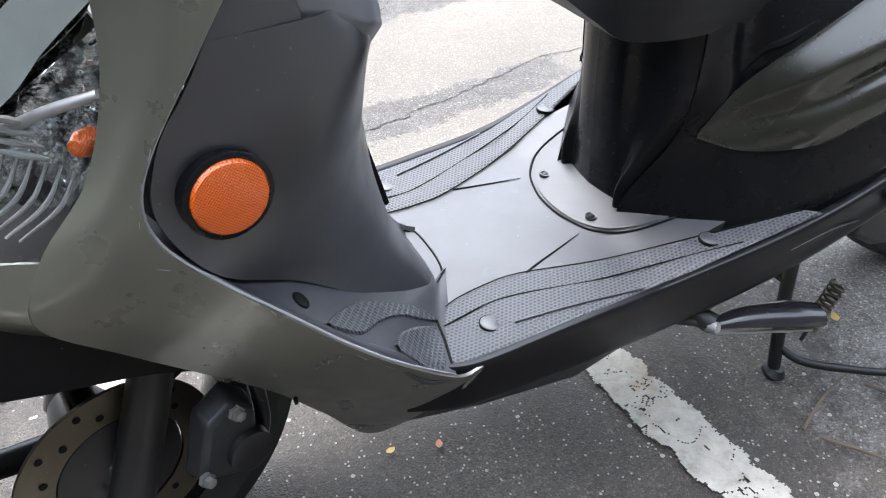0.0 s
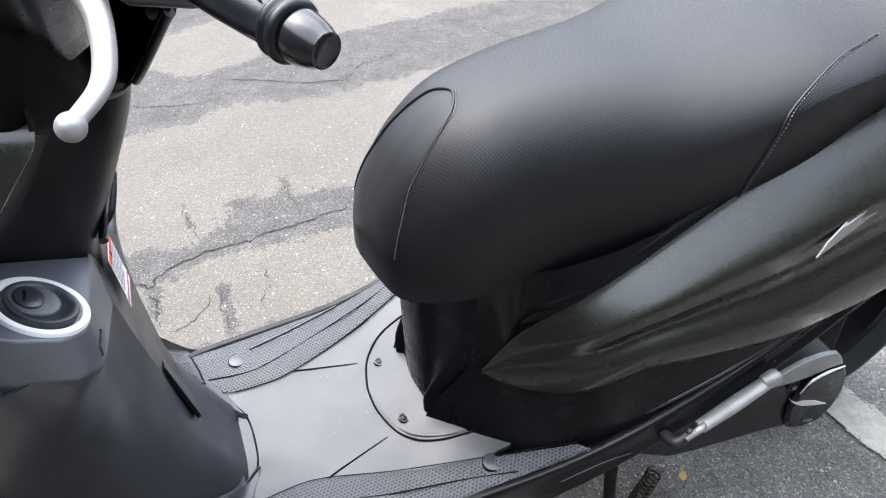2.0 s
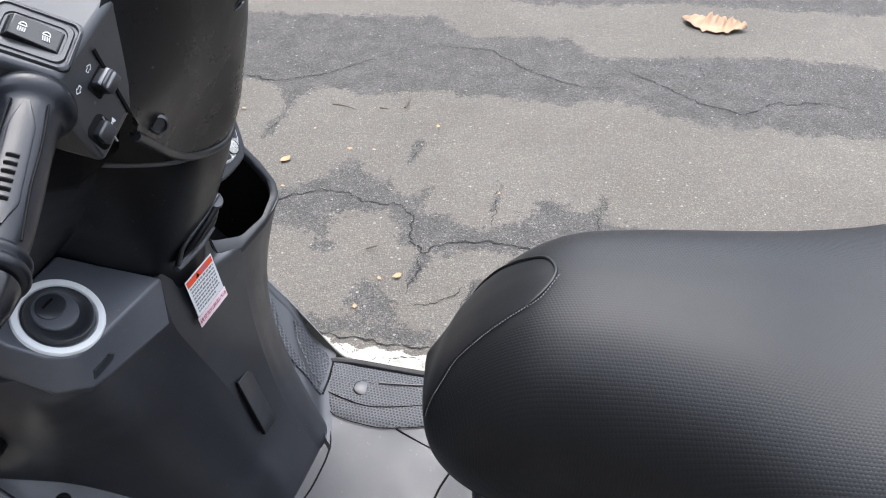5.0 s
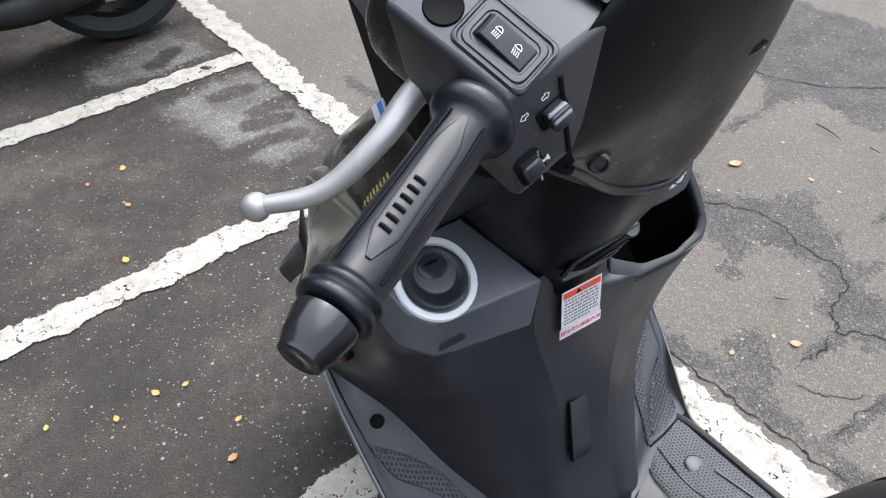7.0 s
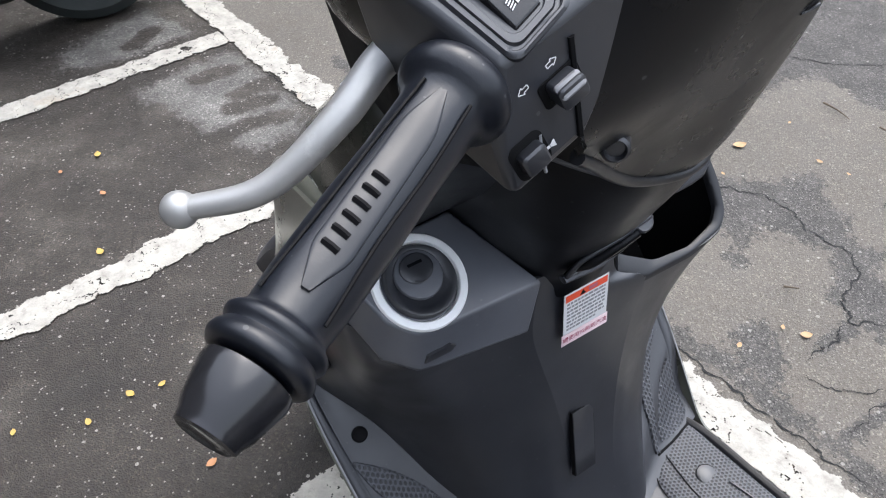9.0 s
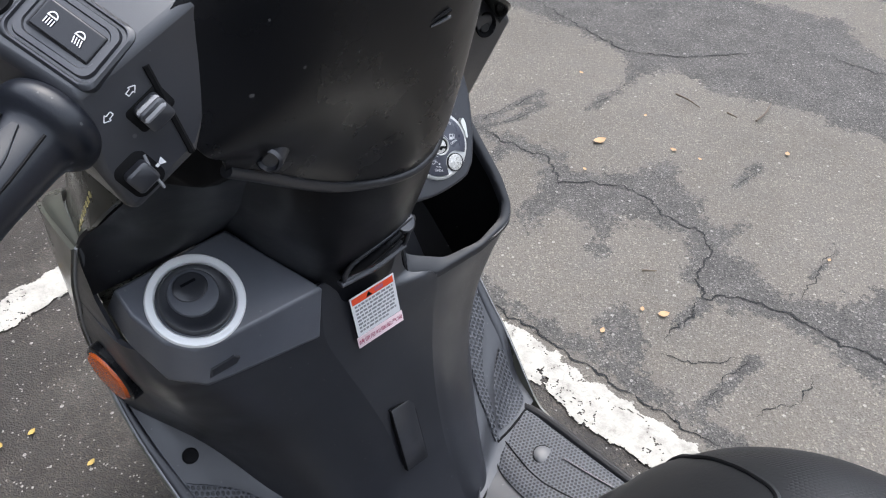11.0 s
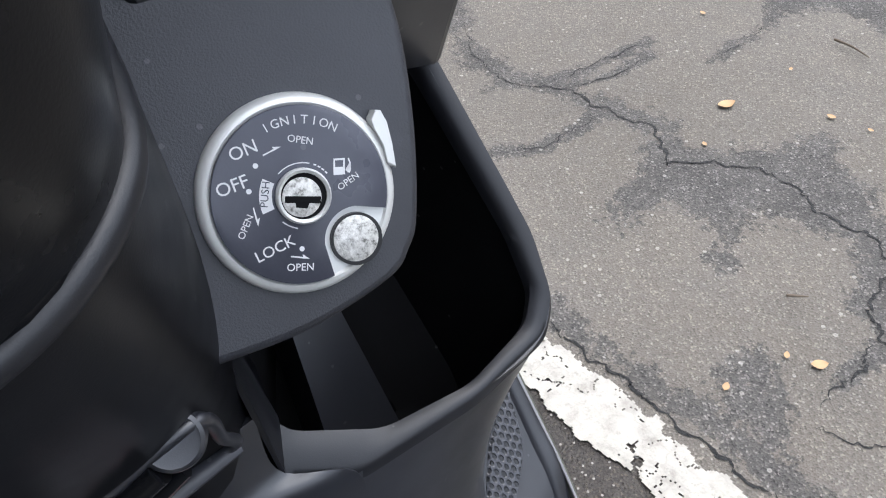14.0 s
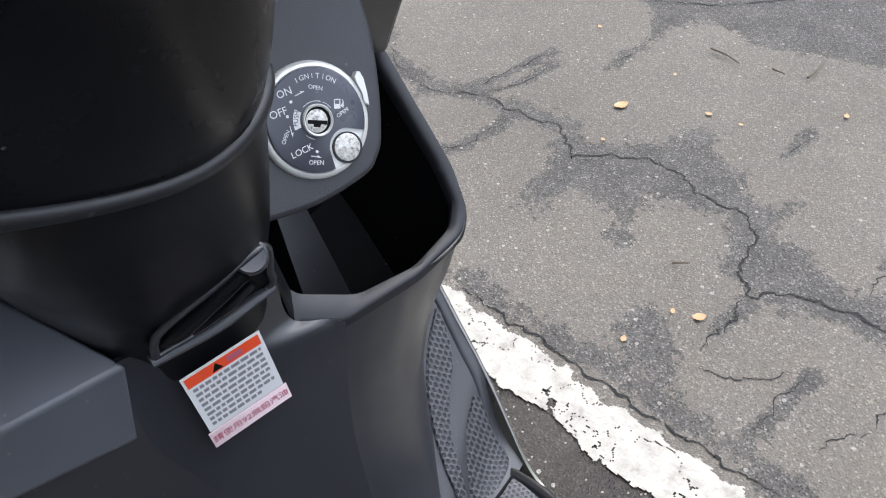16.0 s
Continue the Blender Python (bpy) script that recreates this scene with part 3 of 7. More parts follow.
def painted(name, a, b, width, seed, cell=0.0024):
    """A straight painted strip, chipped through to the asphalt and ragged at its sides."""
    a, b = Vector(a), Vector(b)
    d = (b - a).normalized()
    s = Vector((-d.y, d.x))
    n, m = int((b - a).length / cell), int(width * 1.2 / cell)
    pts, quads, at = [], [], {}

    def corner(i, j):
        if (i, j) not in at:
            p = a + d * (i * cell) + s * ((j - m / 2) * cell)
            q = Vector((p.x * 90, p.y * 90, seed))
            p = p + Vector((noise.noise(q), noise.noise(q + Vector((9, 4, 2))))) * cell * 0.45
            at[i, j] = len(pts)
            pts.append((p.x, p.y, 0.004))
        return at[i, j]
    for i in range(n):
        for j in range(m):
            p = a + d * ((i + 0.5) * cell) + s * ((j + 0.5 - m / 2) * cell)
            off = abs(j + 0.5 - m / 2) * cell / (width / 2)
            worn_ = 0.55 * noise.fractal((p.x * 7, p.y * 7, seed), 0.6, 2.0, 3) + 0.45 * noise.fractal((p.x * 26, p.y * 26, seed + 3), 0.6, 2.0, 4)
            split_ = abs(noise.fractal((p.x * 9, p.y * 9, seed + 7), 0.7, 2.0, 4)) < 0.012
            if worn_ + 0.9 * max(0.0, off - 0.62) / 0.38 < 0.6 and not split_:
                quads.append((corner(i, j), corner(i + 1, j), corner(i + 1, j + 1), corner(i, j + 1)))
    me_ = bpy.data.meshes.new(name)
    me_.from_pydata(pts, [], quads)
    me_.materials.append(PAINT.m)
    return tagged(new(name, me_), "worn white painted parking line on asphalt", "road marking", "parking lines", "structure")


painted("road_marking", (-5.0, line_y(-5.0)), (4.5, line_y(4.5)), 0.096, 1.0)
for i, x0 in enumerate((-2.45, -1.757, -1.04, -0.385, 0.258, 0.94, 1.62)):
    painted("road_marking", (x0 + 0.17, -1.9), (x0 - 0.09 * 0.4, line_y(x0) - 0.046), 0.088, 4.0 + i)

# ---- the scooter ----
scooter = thing("motor_scooter", "olive and black step-through motor scooter parked on its stand", "scooter", ROOT)


def both(name, bm, mat, parent=None, label="", **kw):
    """A part and its mirror image on the machine's other side."""
    twin = flipped(bm)
    return part(name, bm, mat, parent or scooter, label, **kw), part(name, twin, mat, parent or scooter, label, **kw)


# seam between the painted front and the black inner shield, from the floor upward
SEAM = [(-0.06, -0.186, 0.305), (-0.115, -0.198, 0.358), (-0.157, -0.202, 0.403), (-0.2, -0.204, 0.455), (-0.235, -0.202, 0.495), (-0.262, -0.197, 0.53), (-0.268, -0.194, 0.56), (-0.255, -0.192, 0.592), (-0.22, -0.19, 0.64), (-0.177, -0.188, 0.697), (-0.124, -0.182, 0.765)]
# foot of the inner shield, where the ramp for the feet begins
FOOT = [(-0.005, -0.045, 0.3), (-0.037, -0.074, 0.314), (-0.078, -0.098, 0.344), (-0.124, -0.125, 0.384), (-0.174, -0.15, 0.434), (-0.216, -0.172, 0.48), (-0.235, -0.188, 0.515)]

# floor: a flat tread with rubber mats to the sides

def floor_z(x, y):
    return 0.297 + 0.075 * max(0, x + 0.02) + 0.18 * max(0, x - 0.16) + 0.03 * max(0, abs(y) - 0.1)


rows = [[(x, y, floor_z(x, y)) for y in (-0.15, -0.1, -0.05, 0.0, 0.05, 0.1, 0.15)] for x in (-0.1, -0.03, 0.03, 0.09, 0.16, 0.2, 0.3)]
part("floor_panel", sheet(rows, 30, 24, True, 0.006), FLOOR, scooter, "smooth worn grey plastic tread with scuffs")


def mat_sheet(inner, outer, lift, nu=40, nv=12):
    """A rubber mat between two lines over the floor, given as (x, y)."""
    a, b = spline([(*p, 0) for p in inner], nu), spline([(*p, 0) for p in outer], nu)
    bm = bmesh.new()
    vs = []
    for p, q in zip(a, b):
        row = []
        for j in range(nv + 1):
            c = p.lerp(q, j / nv)
            edge = min(j, nv - j) / nv
            row.append(bm.verts.new((c.x, c.y, floor_z(c.x, c.y) + lift - (0.002 if edge == 0 else 0))))
        vs.append(row)
    for r0, r1 in zip(vs, vs[1:]):
        for j in range(nv):
            bm.faces.new((r0[j], r0[j + 1], r1[j + 1], r1[j]))
    bm.normal_update()
    if sum(f.normal.z for f in bm.faces) < 0:
        bmesh.ops.reverse_faces(bm, faces=bm.faces)
    return bm


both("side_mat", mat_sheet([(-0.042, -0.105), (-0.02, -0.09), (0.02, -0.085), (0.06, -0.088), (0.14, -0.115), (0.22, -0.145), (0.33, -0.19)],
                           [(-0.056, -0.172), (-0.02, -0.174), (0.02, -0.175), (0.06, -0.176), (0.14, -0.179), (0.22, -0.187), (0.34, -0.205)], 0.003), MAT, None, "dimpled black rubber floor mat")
both("mat_groove", tube([(x, y, floor_z(x, y) + 0.003) for x, y in ((-0.045, -0.12), (0.01, -0.112), (0.05, -0.118), (0.12, -0.14), (0.2, -0.163), (0.26, -0.187))], 0.0009, 6), DARK, None)
both("mat_rib", tube([(x, y, floor_z(x, y) + 0.004) for x, y in ((0.02, -0.15), (0.08, -0.16), (0.15, -0.176))], 0.0013, 6), FLOOR, None)
both("mat_edge", tube([(x, y, floor_z(x, y) + 0.002) for x, y in ((-0.042, -0.104), (-0.02, -0.089), (0.02, -0.084), (0.06, -0.087), (0.14, -0.114), (0.22, -0.144), (0.33, -0.188))], 0.0007, 6), DARK, None)
for x, y in ((0.0, -0.138), (0.241, -0.162)):
    z = floor_z(x, y)
    both("mat_stud", turned((x, y, z), (0.1, 0, 1), [(0, 0.011), (0.0036, 0.011), (0.0041, 0.0103), (0.0039, 0.0)], 28), RAMP, None, "round rubber stud")
    both("stud_ring", turned((x, y, z), (0.1, 0, 1), [(0.0, 0.0121), (0.0033, 0.0121), (0.0033, 0.011)], 28), DARK, None)

# seams of the tread
def over_floor(pts, n, lift=0.0004):
    return [Vector((p.x, p.y, floor_z(p.x, p.y) + lift)) for p in spline([(x, y, 0) for x, y in pts], n)]


part("floor_seam", tube(over_floor([(-0.056, -0.172), (-0.05, -0.14), (-0.046, -0.111), (-0.022, -0.073), (-0.006, -0.037), (-0.002, 0), (-0.006, 0.045), (-0.028, 0.086), (-0.047, 0.114), (-0.052, 0.14), (-0.056, 0.176)], 60), 0.0012, 6, 80), DARK, scooter)
both("floor_groove", tube(over_floor([(0.068, -0.089), (0.085, -0.083), (0.148, -0.064)], 16), [0.0014, 0.0012, 0.0004], 6, 30), DARK, None)
flap = [(0.28, -0.12, 0.324), (0.2, -0.1, 0.318), (0.165, -0.07, 0.312), (0.15, -0.03, 0.31), (0.147, 0, 0.31), (0.15, 0.03, 0.31), (0.165, 0.07, 0.312), (0.2, 0.1, 0.318), (0.28, 0.12, 0.324)]
part("floor_seam", tube(over_floor([(x, y) for x, y, z in flap], 60, 0.0006), 0.0013, 6, 90), DARK, scooter)
rim_line = over_floor([(0.004 + x, y * 0.97) for x, y, z in flap], 40, 0.0016)
part("floor_flap", sheet([[Vector((0.3, p.y, floor_z(0.3, p.y) + 0.0016)) for p in rim_line[::4]], [p.lerp(Vector((0.3, p.y, floor_z(0.3, p.y) + 0.0016)), 0.5) for p in rim_line[::4]], rim_line[::4]], 10, 40, False), FLOOR, scooter, "grey plastic access flap")
for s in (-1, 1):
    cup = part("flap_screw", turned((0.174, 0.05 * s, floor_z(0.174, 0.05)), (0.15, 0, 1), [(0, 0.0075), (0.003, 0.0072), (0.003, 0.005), (0.001, 0.0045), (0.001, 0.0)], 20), BLACK, scooter)
    part("screw_head", turned((0.174, 0.05 * s, floor_z(0.174, 0.05) + 0.001), (0.15, 0, 1), [(0, 0.0036), (0.002, 0.0036), (0.0026, 0.002)], 16), STEEL, cup)

# ramp for the feet, with dimpled inlays
outer = spline(SEAM[:7], 40)
inner = spline(FOOT, 40)
rows = [[a.lerp(b, 0.0), a.lerp(b, 0.3) + Vector((-0.002, 0, -0.003)), a.lerp(b, 0.67) + Vector((-0.001, 0, -0.0015)), b, a.lerp(b, 1.25)] for a, b in zip(outer[::4], inner[::4])]
# its lower end lies flush with the tread
for i, k in ((0, 1.0), (1, 0.45)):
    rows[i][4] = rows[i][3].lerp(rows[i][4], 0.1)
    for p in rows[i]:
        p.z += k * (floor_z(p.x, p.y) + 0.0008 - p.z)
bm = sheet(rows, 40, 12, False, 0.004)
from mathutils.bvhtree import BVHTree
RAMPSKIN = BVHTree.FromBMesh(bm)


def on_ramp(p):
    return RAMPSKIN.find_nearest(Vector(p))[:2]


def up_of(n):
    return n if n.z > 0 else -n


border = [[on_ramp(a.lerp(b, k))[0] + up_of(on_ramp(a.lerp(b, k))[1]) * h for k, h in ((0.0, 0.0004), (0.03, 0.0016), (0.09, 0.0016), (0.13, -0.0004))] for a, b in zip(outer[4::4], inner[4::4])]
both("ramp_border", sheet(border[:8], 40, 8, False), BLACK, None, "dark raised border of the ramp")
both("foot_ramp", bm, RAMP, None, "grey-black plastic foot ramp")


def ramp_inlay(upper_, lower_, lift=0.0024):
    """A rubber inlay between two lines on the ramp."""
    rows_ = []
    for a, b in zip(spline(upper_, 24), spline(lower_, 24)):
        row = []
        for k in (0.0, 0.06, 0.3, 0.5, 0.7, 0.94, 1.0):
            q, n_ = on_ramp(a.lerp(b, k))
            row.append(q + up_of(n_) * (lift if 0 < k < 1 else 0.0002))
        rows_.append(row)
    bm = loft(rows_, False, False)
    if sum(f.normal.z for f in bm.faces) < 0:
        bmesh.ops.reverse_faces(bm, faces=bm.faces)
    return bm


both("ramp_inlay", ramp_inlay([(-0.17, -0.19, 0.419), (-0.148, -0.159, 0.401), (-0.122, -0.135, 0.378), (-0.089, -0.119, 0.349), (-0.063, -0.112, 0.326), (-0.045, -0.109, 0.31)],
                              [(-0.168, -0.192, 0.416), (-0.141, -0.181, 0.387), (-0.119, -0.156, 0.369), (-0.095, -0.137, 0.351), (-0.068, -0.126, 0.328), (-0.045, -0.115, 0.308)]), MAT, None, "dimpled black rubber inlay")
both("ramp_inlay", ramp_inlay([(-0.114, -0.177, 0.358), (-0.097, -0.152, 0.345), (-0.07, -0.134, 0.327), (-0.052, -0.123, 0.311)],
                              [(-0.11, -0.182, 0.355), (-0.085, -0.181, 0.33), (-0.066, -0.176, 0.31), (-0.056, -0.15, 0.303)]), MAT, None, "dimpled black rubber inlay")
both("ramp_seam", tube([on_ramp(p)[0] for p in spline([(-0.046, -0.111, 0.305), (-0.05, -0.14, 0.303), (-0.057, -0.174, 0.303)], 12)], 0.0016, 6, 24), DARK, None)
# shallow discs, near-black to paint the depth shade of the holes
for p, rr in (((-0.182, -0.174, 0.436), 0.008), ((-0.078, -0.156, 0.328), 0.0075)):
    both("ramp_hole", turned(on_ramp(p)[0], up_of(on_ramp(p)[1]), [(-0.002, rr), (0.0012, rr), (0.0018, rr * 0.9), (0.0009, rr * 0.75), (0.0007, 0)], 24), DARK, None, "round screw hole with its depth painted dark")

# inner shield: a hump that narrows to the floor, with a flat face between two creases
ZS = (0.305, 0.335, 0.375, 0.44, 0.5, 0.55, 0.595, 0.625)


def section(z, *side):
    return [(x, y, z) for x, y in side]


LEFT = [
    section(0.294, (-0.014, -0.016), (-0.016, -0.044), (-0.024, -0.068), (-0.037, -0.083), (-0.051, -0.09), (-0.061, -0.094)),
    section(ZS[0], (-0.02, -0.016), (-0.022, -0.043), (-0.03, -0.066), (-0.042, -0.078), (-0.054, -0.084), (-0.062, -0.087)),
    section(ZS[1], (-0.036, -0.014), (-0.036, -0.04), (-0.044, -0.066), (-0.056, -0.082), (-0.072, -0.095), (-0.085, -0.103)),
    section(ZS[2], (-0.054, -0.014), (-0.056, -0.04), (-0.066, -0.072), (-0.08, -0.092), (-0.1, -0.11), (-0.118, -0.124)),
    section(ZS[3], (-0.067, -0.018), (-0.072, -0.045), (-0.086, -0.082), (-0.106, -0.11), (-0.136, -0.134), (-0.178, -0.156)),
    section(ZS[4], (-0.0735, -0.029), (-0.08, -0.055), (-0.094, -0.09), (-0.116, -0.127), (-0.158, -0.16), (-0.236, -0.199)),
    section(ZS[5], (-0.0785, -0.041), (-0.086, -0.065), (-0.096, -0.1), (-0.11, -0.14), (-0.158, -0.176), (-0.262, -0.194)),
    section(ZS[6], (-0.0825, -0.0505), (-0.089, -0.075), (-0.096, -0.11), (-0.104, -0.15), (-0.142, -0.183), (-0.25, -0.192)),
    section(ZS[7], (-0.086, -0.047), (-0.09, -0.08), (-0.094, -0.115), (-0.097, -0.15), (-0.13, -0.183), (-0.227, -0.19)),
    section(0.652, (-0.09, -0.039), (-0.094, -0.08), (-0.1, -0.115), (-0.11, -0.15), (-0.14, -0.183), (-0.208, -0.189)),
]
RIGHT = [
    section(0.294, (-0.014, 0.036), (-0.012, 0.051), (-0.015, 0.064), (-0.023, 0.077), (-0.037, 0.09), (-0.048, 0.099)),
    section(ZS[0], (-0.02, 0.036), (-0.018, 0.05), (-0.02, 0.062), (-0.027, 0.073), (-0.04, 0.085), (-0.05, 0.094)),
    section(ZS[1], (-0.036, 0.038), (-0.036, 0.055), (-0.04, 0.072), (-0.05, 0.086), (-0.068, 0.1), (-0.085, 0.11)),
    section(ZS[2], (-0.054, 0.041), (-0.056, 0.06), (-0.064, 0.085), (-0.078, 0.104), (-0.1, 0.122), (-0.12, 0.135)),
    section(ZS[3], (-0.067, 0.045), (-0.072, 0.065), (-0.084, 0.095), (-0.1, 0.12), (-0.13, 0.145), (-0.175, 0.165)),
    section(ZS[4], (-0.0735, 0.05), (-0.078, 0.07), (-0.088, 0.1), (-0.103, 0.135), (-0.14, 0.168), (-0.22, 0.195)),
    section(ZS[5], (-0.0785, 0.059), (-0.08, 0.08), (-0.085, 0.11), (-0.095, 0.148), (-0.125, 0.18), (-0.22, 0.196)),
    [(-0.079, 0.066, 0.5945), (-0.0782, 0.09, 0.5935), (-0.078, 0.121, 0.593), (-0.082, 0.161, 0.599), (-0.106, 0.175, 0.626), (-0.158, 0.174, 0.686)],
]
part("inner_shield", sheet(LEFT, 64, 40, True, 0.004), BLACK, scooter, "black plastic inner leg shield")
part("inner_shield", sheet(RIGHT, 60, 40, False, 0.004), BLACK, scooter, "black plastic inner leg shield")
# the flat face joins the two creases and runs on upward beside the pocket
FACE = [[a[0], Vector(a[0]).lerp(Vector(b[0]), 0.33), Vector(a[0]).lerp(Vector(b[0]), 0.67), b[0]] for a, b in zip(LEFT[:7], RIGHT[:7])]
FACE.append([LEFT[7][0], (-0.082, -0.012, 0.595), (-0.081, 0.03, 0.595), RIGHT[7][0]])
FACE.append([LEFT[8][0], (-0.0855, -0.018, 0.62), (-0.0865, 0.014, 0.616), (-0.09, 0.0425, 0.6085)])
FACE.append([LEFT[9][0], (-0.0885, -0.015, 0.645), (-0.09, 0.015, 0.641), (-0.097, 0.044, 0.635)])
part("shield_face", sheet(FACE, 60, 16, False, 0.003), BLACK, scooter, "flat tapering black plastic face")
# upper side of the shield, beside the console
bm = sheet([[(-0.15, -0.184, 0.645), (-0.18, -0.187, 0.645), (-0.214, -0.189, 0.645)], [(-0.152, -0.184, 0.7), (-0.164, -0.186, 0.7), (-0.174, -0.187, 0.7)], [(-0.124, -0.1805, 0.763), (-0.125, -0.181, 0.764), (-0.126, -0.1815, 0.765)]], 12, 8, True, 0.003)
part("shield_side", bm, BLACK, scooter)

# small blank pocket in the middle
o = Vector((-0.0608, 0.0025, 0.422))
r = Vector((-0.003, 0.028, -0.008)).normalized()
u = Vector((-0.019, 0.003, 0.086)).normalized()
n = r.cross(u).normalized()
pk = [(-0.0145, -0.042), (0.0135, -0.043), (0.0145, -0.041), (0.0145, 0.042), (0.013, 0.0435), (-0.0145, 0.043)]
part("cover_plate", slab(pk, o + n * -0.003, r, u, n, 0.0042, 0.0006), BLACK, scooter, "small rectangular blank cover")
part("cover_gap", slab([(x * 1.06, y * 1.018) for x, y in pk], o + n * -0.0036, r, u, n, 0.0042, 0.0002), DARK, scooter)

# ---- console with the round cap, left of the middle ----
CA, CL, CR = Vector((-0.154, -0.079, 0.694)), Vector((-0.149, -0.171, 0.698)), Vector((-0.088, -0.04, 0.65))
cn = (CR - CA).cross(CL - CA).normalized()
cn = cn if cn.z > 0 else -cn
cu_ = (Vector((-0.86, 0, 0.5)) - cn * cn.dot(Vector((-0.86, 0, 0.5)))).normalized()
cr = cu_.cross(cn).normalized()
top = [CL, CA, CR, Vector((-0.0895, -0.132, 0.6585)), Vector((-0.093, -0.148, 0.661)), Vector((-0.106, -0.163, 0.671)), Vector((-0.13, -0.171, 0.6858))]
top = [p - cn * cn.dot(p - CA) for p in top]
chamfer = [(-0.165, -0.179, 0.672), (-0.172, -0.07, 0.672), (-0.0835, -0.054, 0.605), (-0.087, -0.13, 0.62), (-0.0885, -0.15, 0.6245), (-0.104, -0.171, 0.636), (-0.136, -0.1795, 0.655)]
under = [(p[0] - 0.016, p[1] * 0.98, p[2] - 0.02) for p in chamfer]
bm = loft([[Vector(p) for p in under], [Vector(p) for p in chamfer], top])
part("console_top", bm, CONSOLE, scooter, "faceted black plastic console with painted-in sheen", bevel=0.0022)
o = Vector((-0.12, -0.127, 0.6765))
o = o - cn * cn.dot(o - CA)
cap = part("cap_ring", turned(o - cn * 0.004, cn, [(0, 0.0362), (0.0055, 0.0362), (0.0072, 0.0353), (0.0076, 0.0338), (0.007, 0.0302), (0.005, 0.0288), (-0.002, 0.0285)], 72, cap=False), RINGSILVER, scooter, "silver ring")
part("cap_gap", turned(o - cn * 0.005, cn, [(0, 0.0286), (0.0035, 0.0286), (0.0035, 0.0)], 48), DARK, scooter)
part("round_cap", turned(o - cn * 0.006, cn, [(0, 0.0274), (0.0105, 0.0272), (0.0122, 0.026), (0.0124, 0.0245), (0.0108, 0.0196), (0.0102, 0.0188), (0.0102, 0.0)], 64), BLACK, scooter, "black round filler cap")
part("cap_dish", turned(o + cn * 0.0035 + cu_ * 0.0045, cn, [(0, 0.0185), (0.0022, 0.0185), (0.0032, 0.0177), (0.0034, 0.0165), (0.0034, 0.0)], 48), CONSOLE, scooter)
part("cap_step", slab([(x, y * 0.86) for x, y in circle(0.0128, 40)], o + cn * 0.0067 + cu_ * 0.0088, cr, cu_, cn, 0.0022, 0.0009), BLACK, scooter)
part("cap_mark", slab([(-0.006, -0.001), (0.006, -0.001), (0.006, 0.0012), (-0.006, 0.0012)], o + cn * 0.0087 + cu_ * 0.012, cr, cu_, cn, 0.0003), NECKBLACK, scooter, "worn raised bar of print")
tab = slab([(-0.012, -0.0035), (0.01, -0.0035), (0.014, 0.0), (0.01, 0.0045), (-0.009, 0.0035)], Vector((-0.0889, -0.134, 0.634)), Vector((0.08, 1, 0.03)).normalized(), Vector((-0.06, 0, 1)).normalized(), Vector((1, -0.08, 0.06)).normalized(), 0.0022, 0.001)
part("latch", tab, BLACK, scooter)

# ---- label ----
lo_, lr, lu = S(-0.0805, -0.0145, 0.6), Vector((0.02, 1, 0.0)).normalized(), Vector((-0.07, 0, 1)).normalized()
ln = lr.cross(lu)
lo_ = lo_ + ln * 0.0035
lab = part("warning_label", slab([(-0.0225, -0.016), (0.0225, -0.016), (0.0225, 0.029), (-0.0225, 0.029)], lo_, lr, lu, ln, 0.0006, 0.0001), WHITE, scooter, "white warning sticker with red band and fine unreadable print")
part("label_band", slab([(-0.021, 0.0205), (0.021, 0.0205), (0.021, 0.0275), (-0.021, 0.0275)], lo_ + ln * 0.0006, lr, lu, ln, 0.0002), RED, lab)
part("label_strip", slab([(-0.024, -0.029), (0.024, -0.029), (0.024, -0.0168), (-0.024, -0.0168)], lo_, lr, lu, ln, 0.0007, 0.0001), PINK, lab)
random.seed(4)
bars = []
for i in range(8):
    y = 0.0175 - i * 0.0041
    x = -0.0195
    while x < (0.0185 if i < 7 else 0.008):
        w_ = random.uniform(0.002, 0.005)
        bars.append(slab([(x, y - 0.0011), (min(x + w_, 0.0195), y - 0.0011), (min(x + w_, 0.0195), y + 0.0011), (x, y + 0.0011)], lo_ + ln * 0.0006, lr, lu, ln, 0.00012))
        x += w_ + 0.0009
part("label_print", join(*bars), GREYPRINT, lab, "grey bars of fine print")
part("strip_print", letters("請使用92無鉛汽油", 0.0058, lo_ + lu * -0.0229 + ln * 0.0009, lr, lu, ln), MAROON, lab, "maroon print on a pink strip", smooth=False)
part("label_sign", slab([(-0.007, 0.0215), (-0.001, 0.0215), (-0.004, 0.0267)], lo_ + ln * 0.0008, lr, lu, ln, 0.0001), DARK, lab)
part("label_sign", slab([(0.002, 0.0222), (0.0105, 0.0222), (0.0105, 0.026), (0.002, 0.026)], lo_ + ln * 0.0008, lr, lu, ln, 0.0001), MAROON, lab)

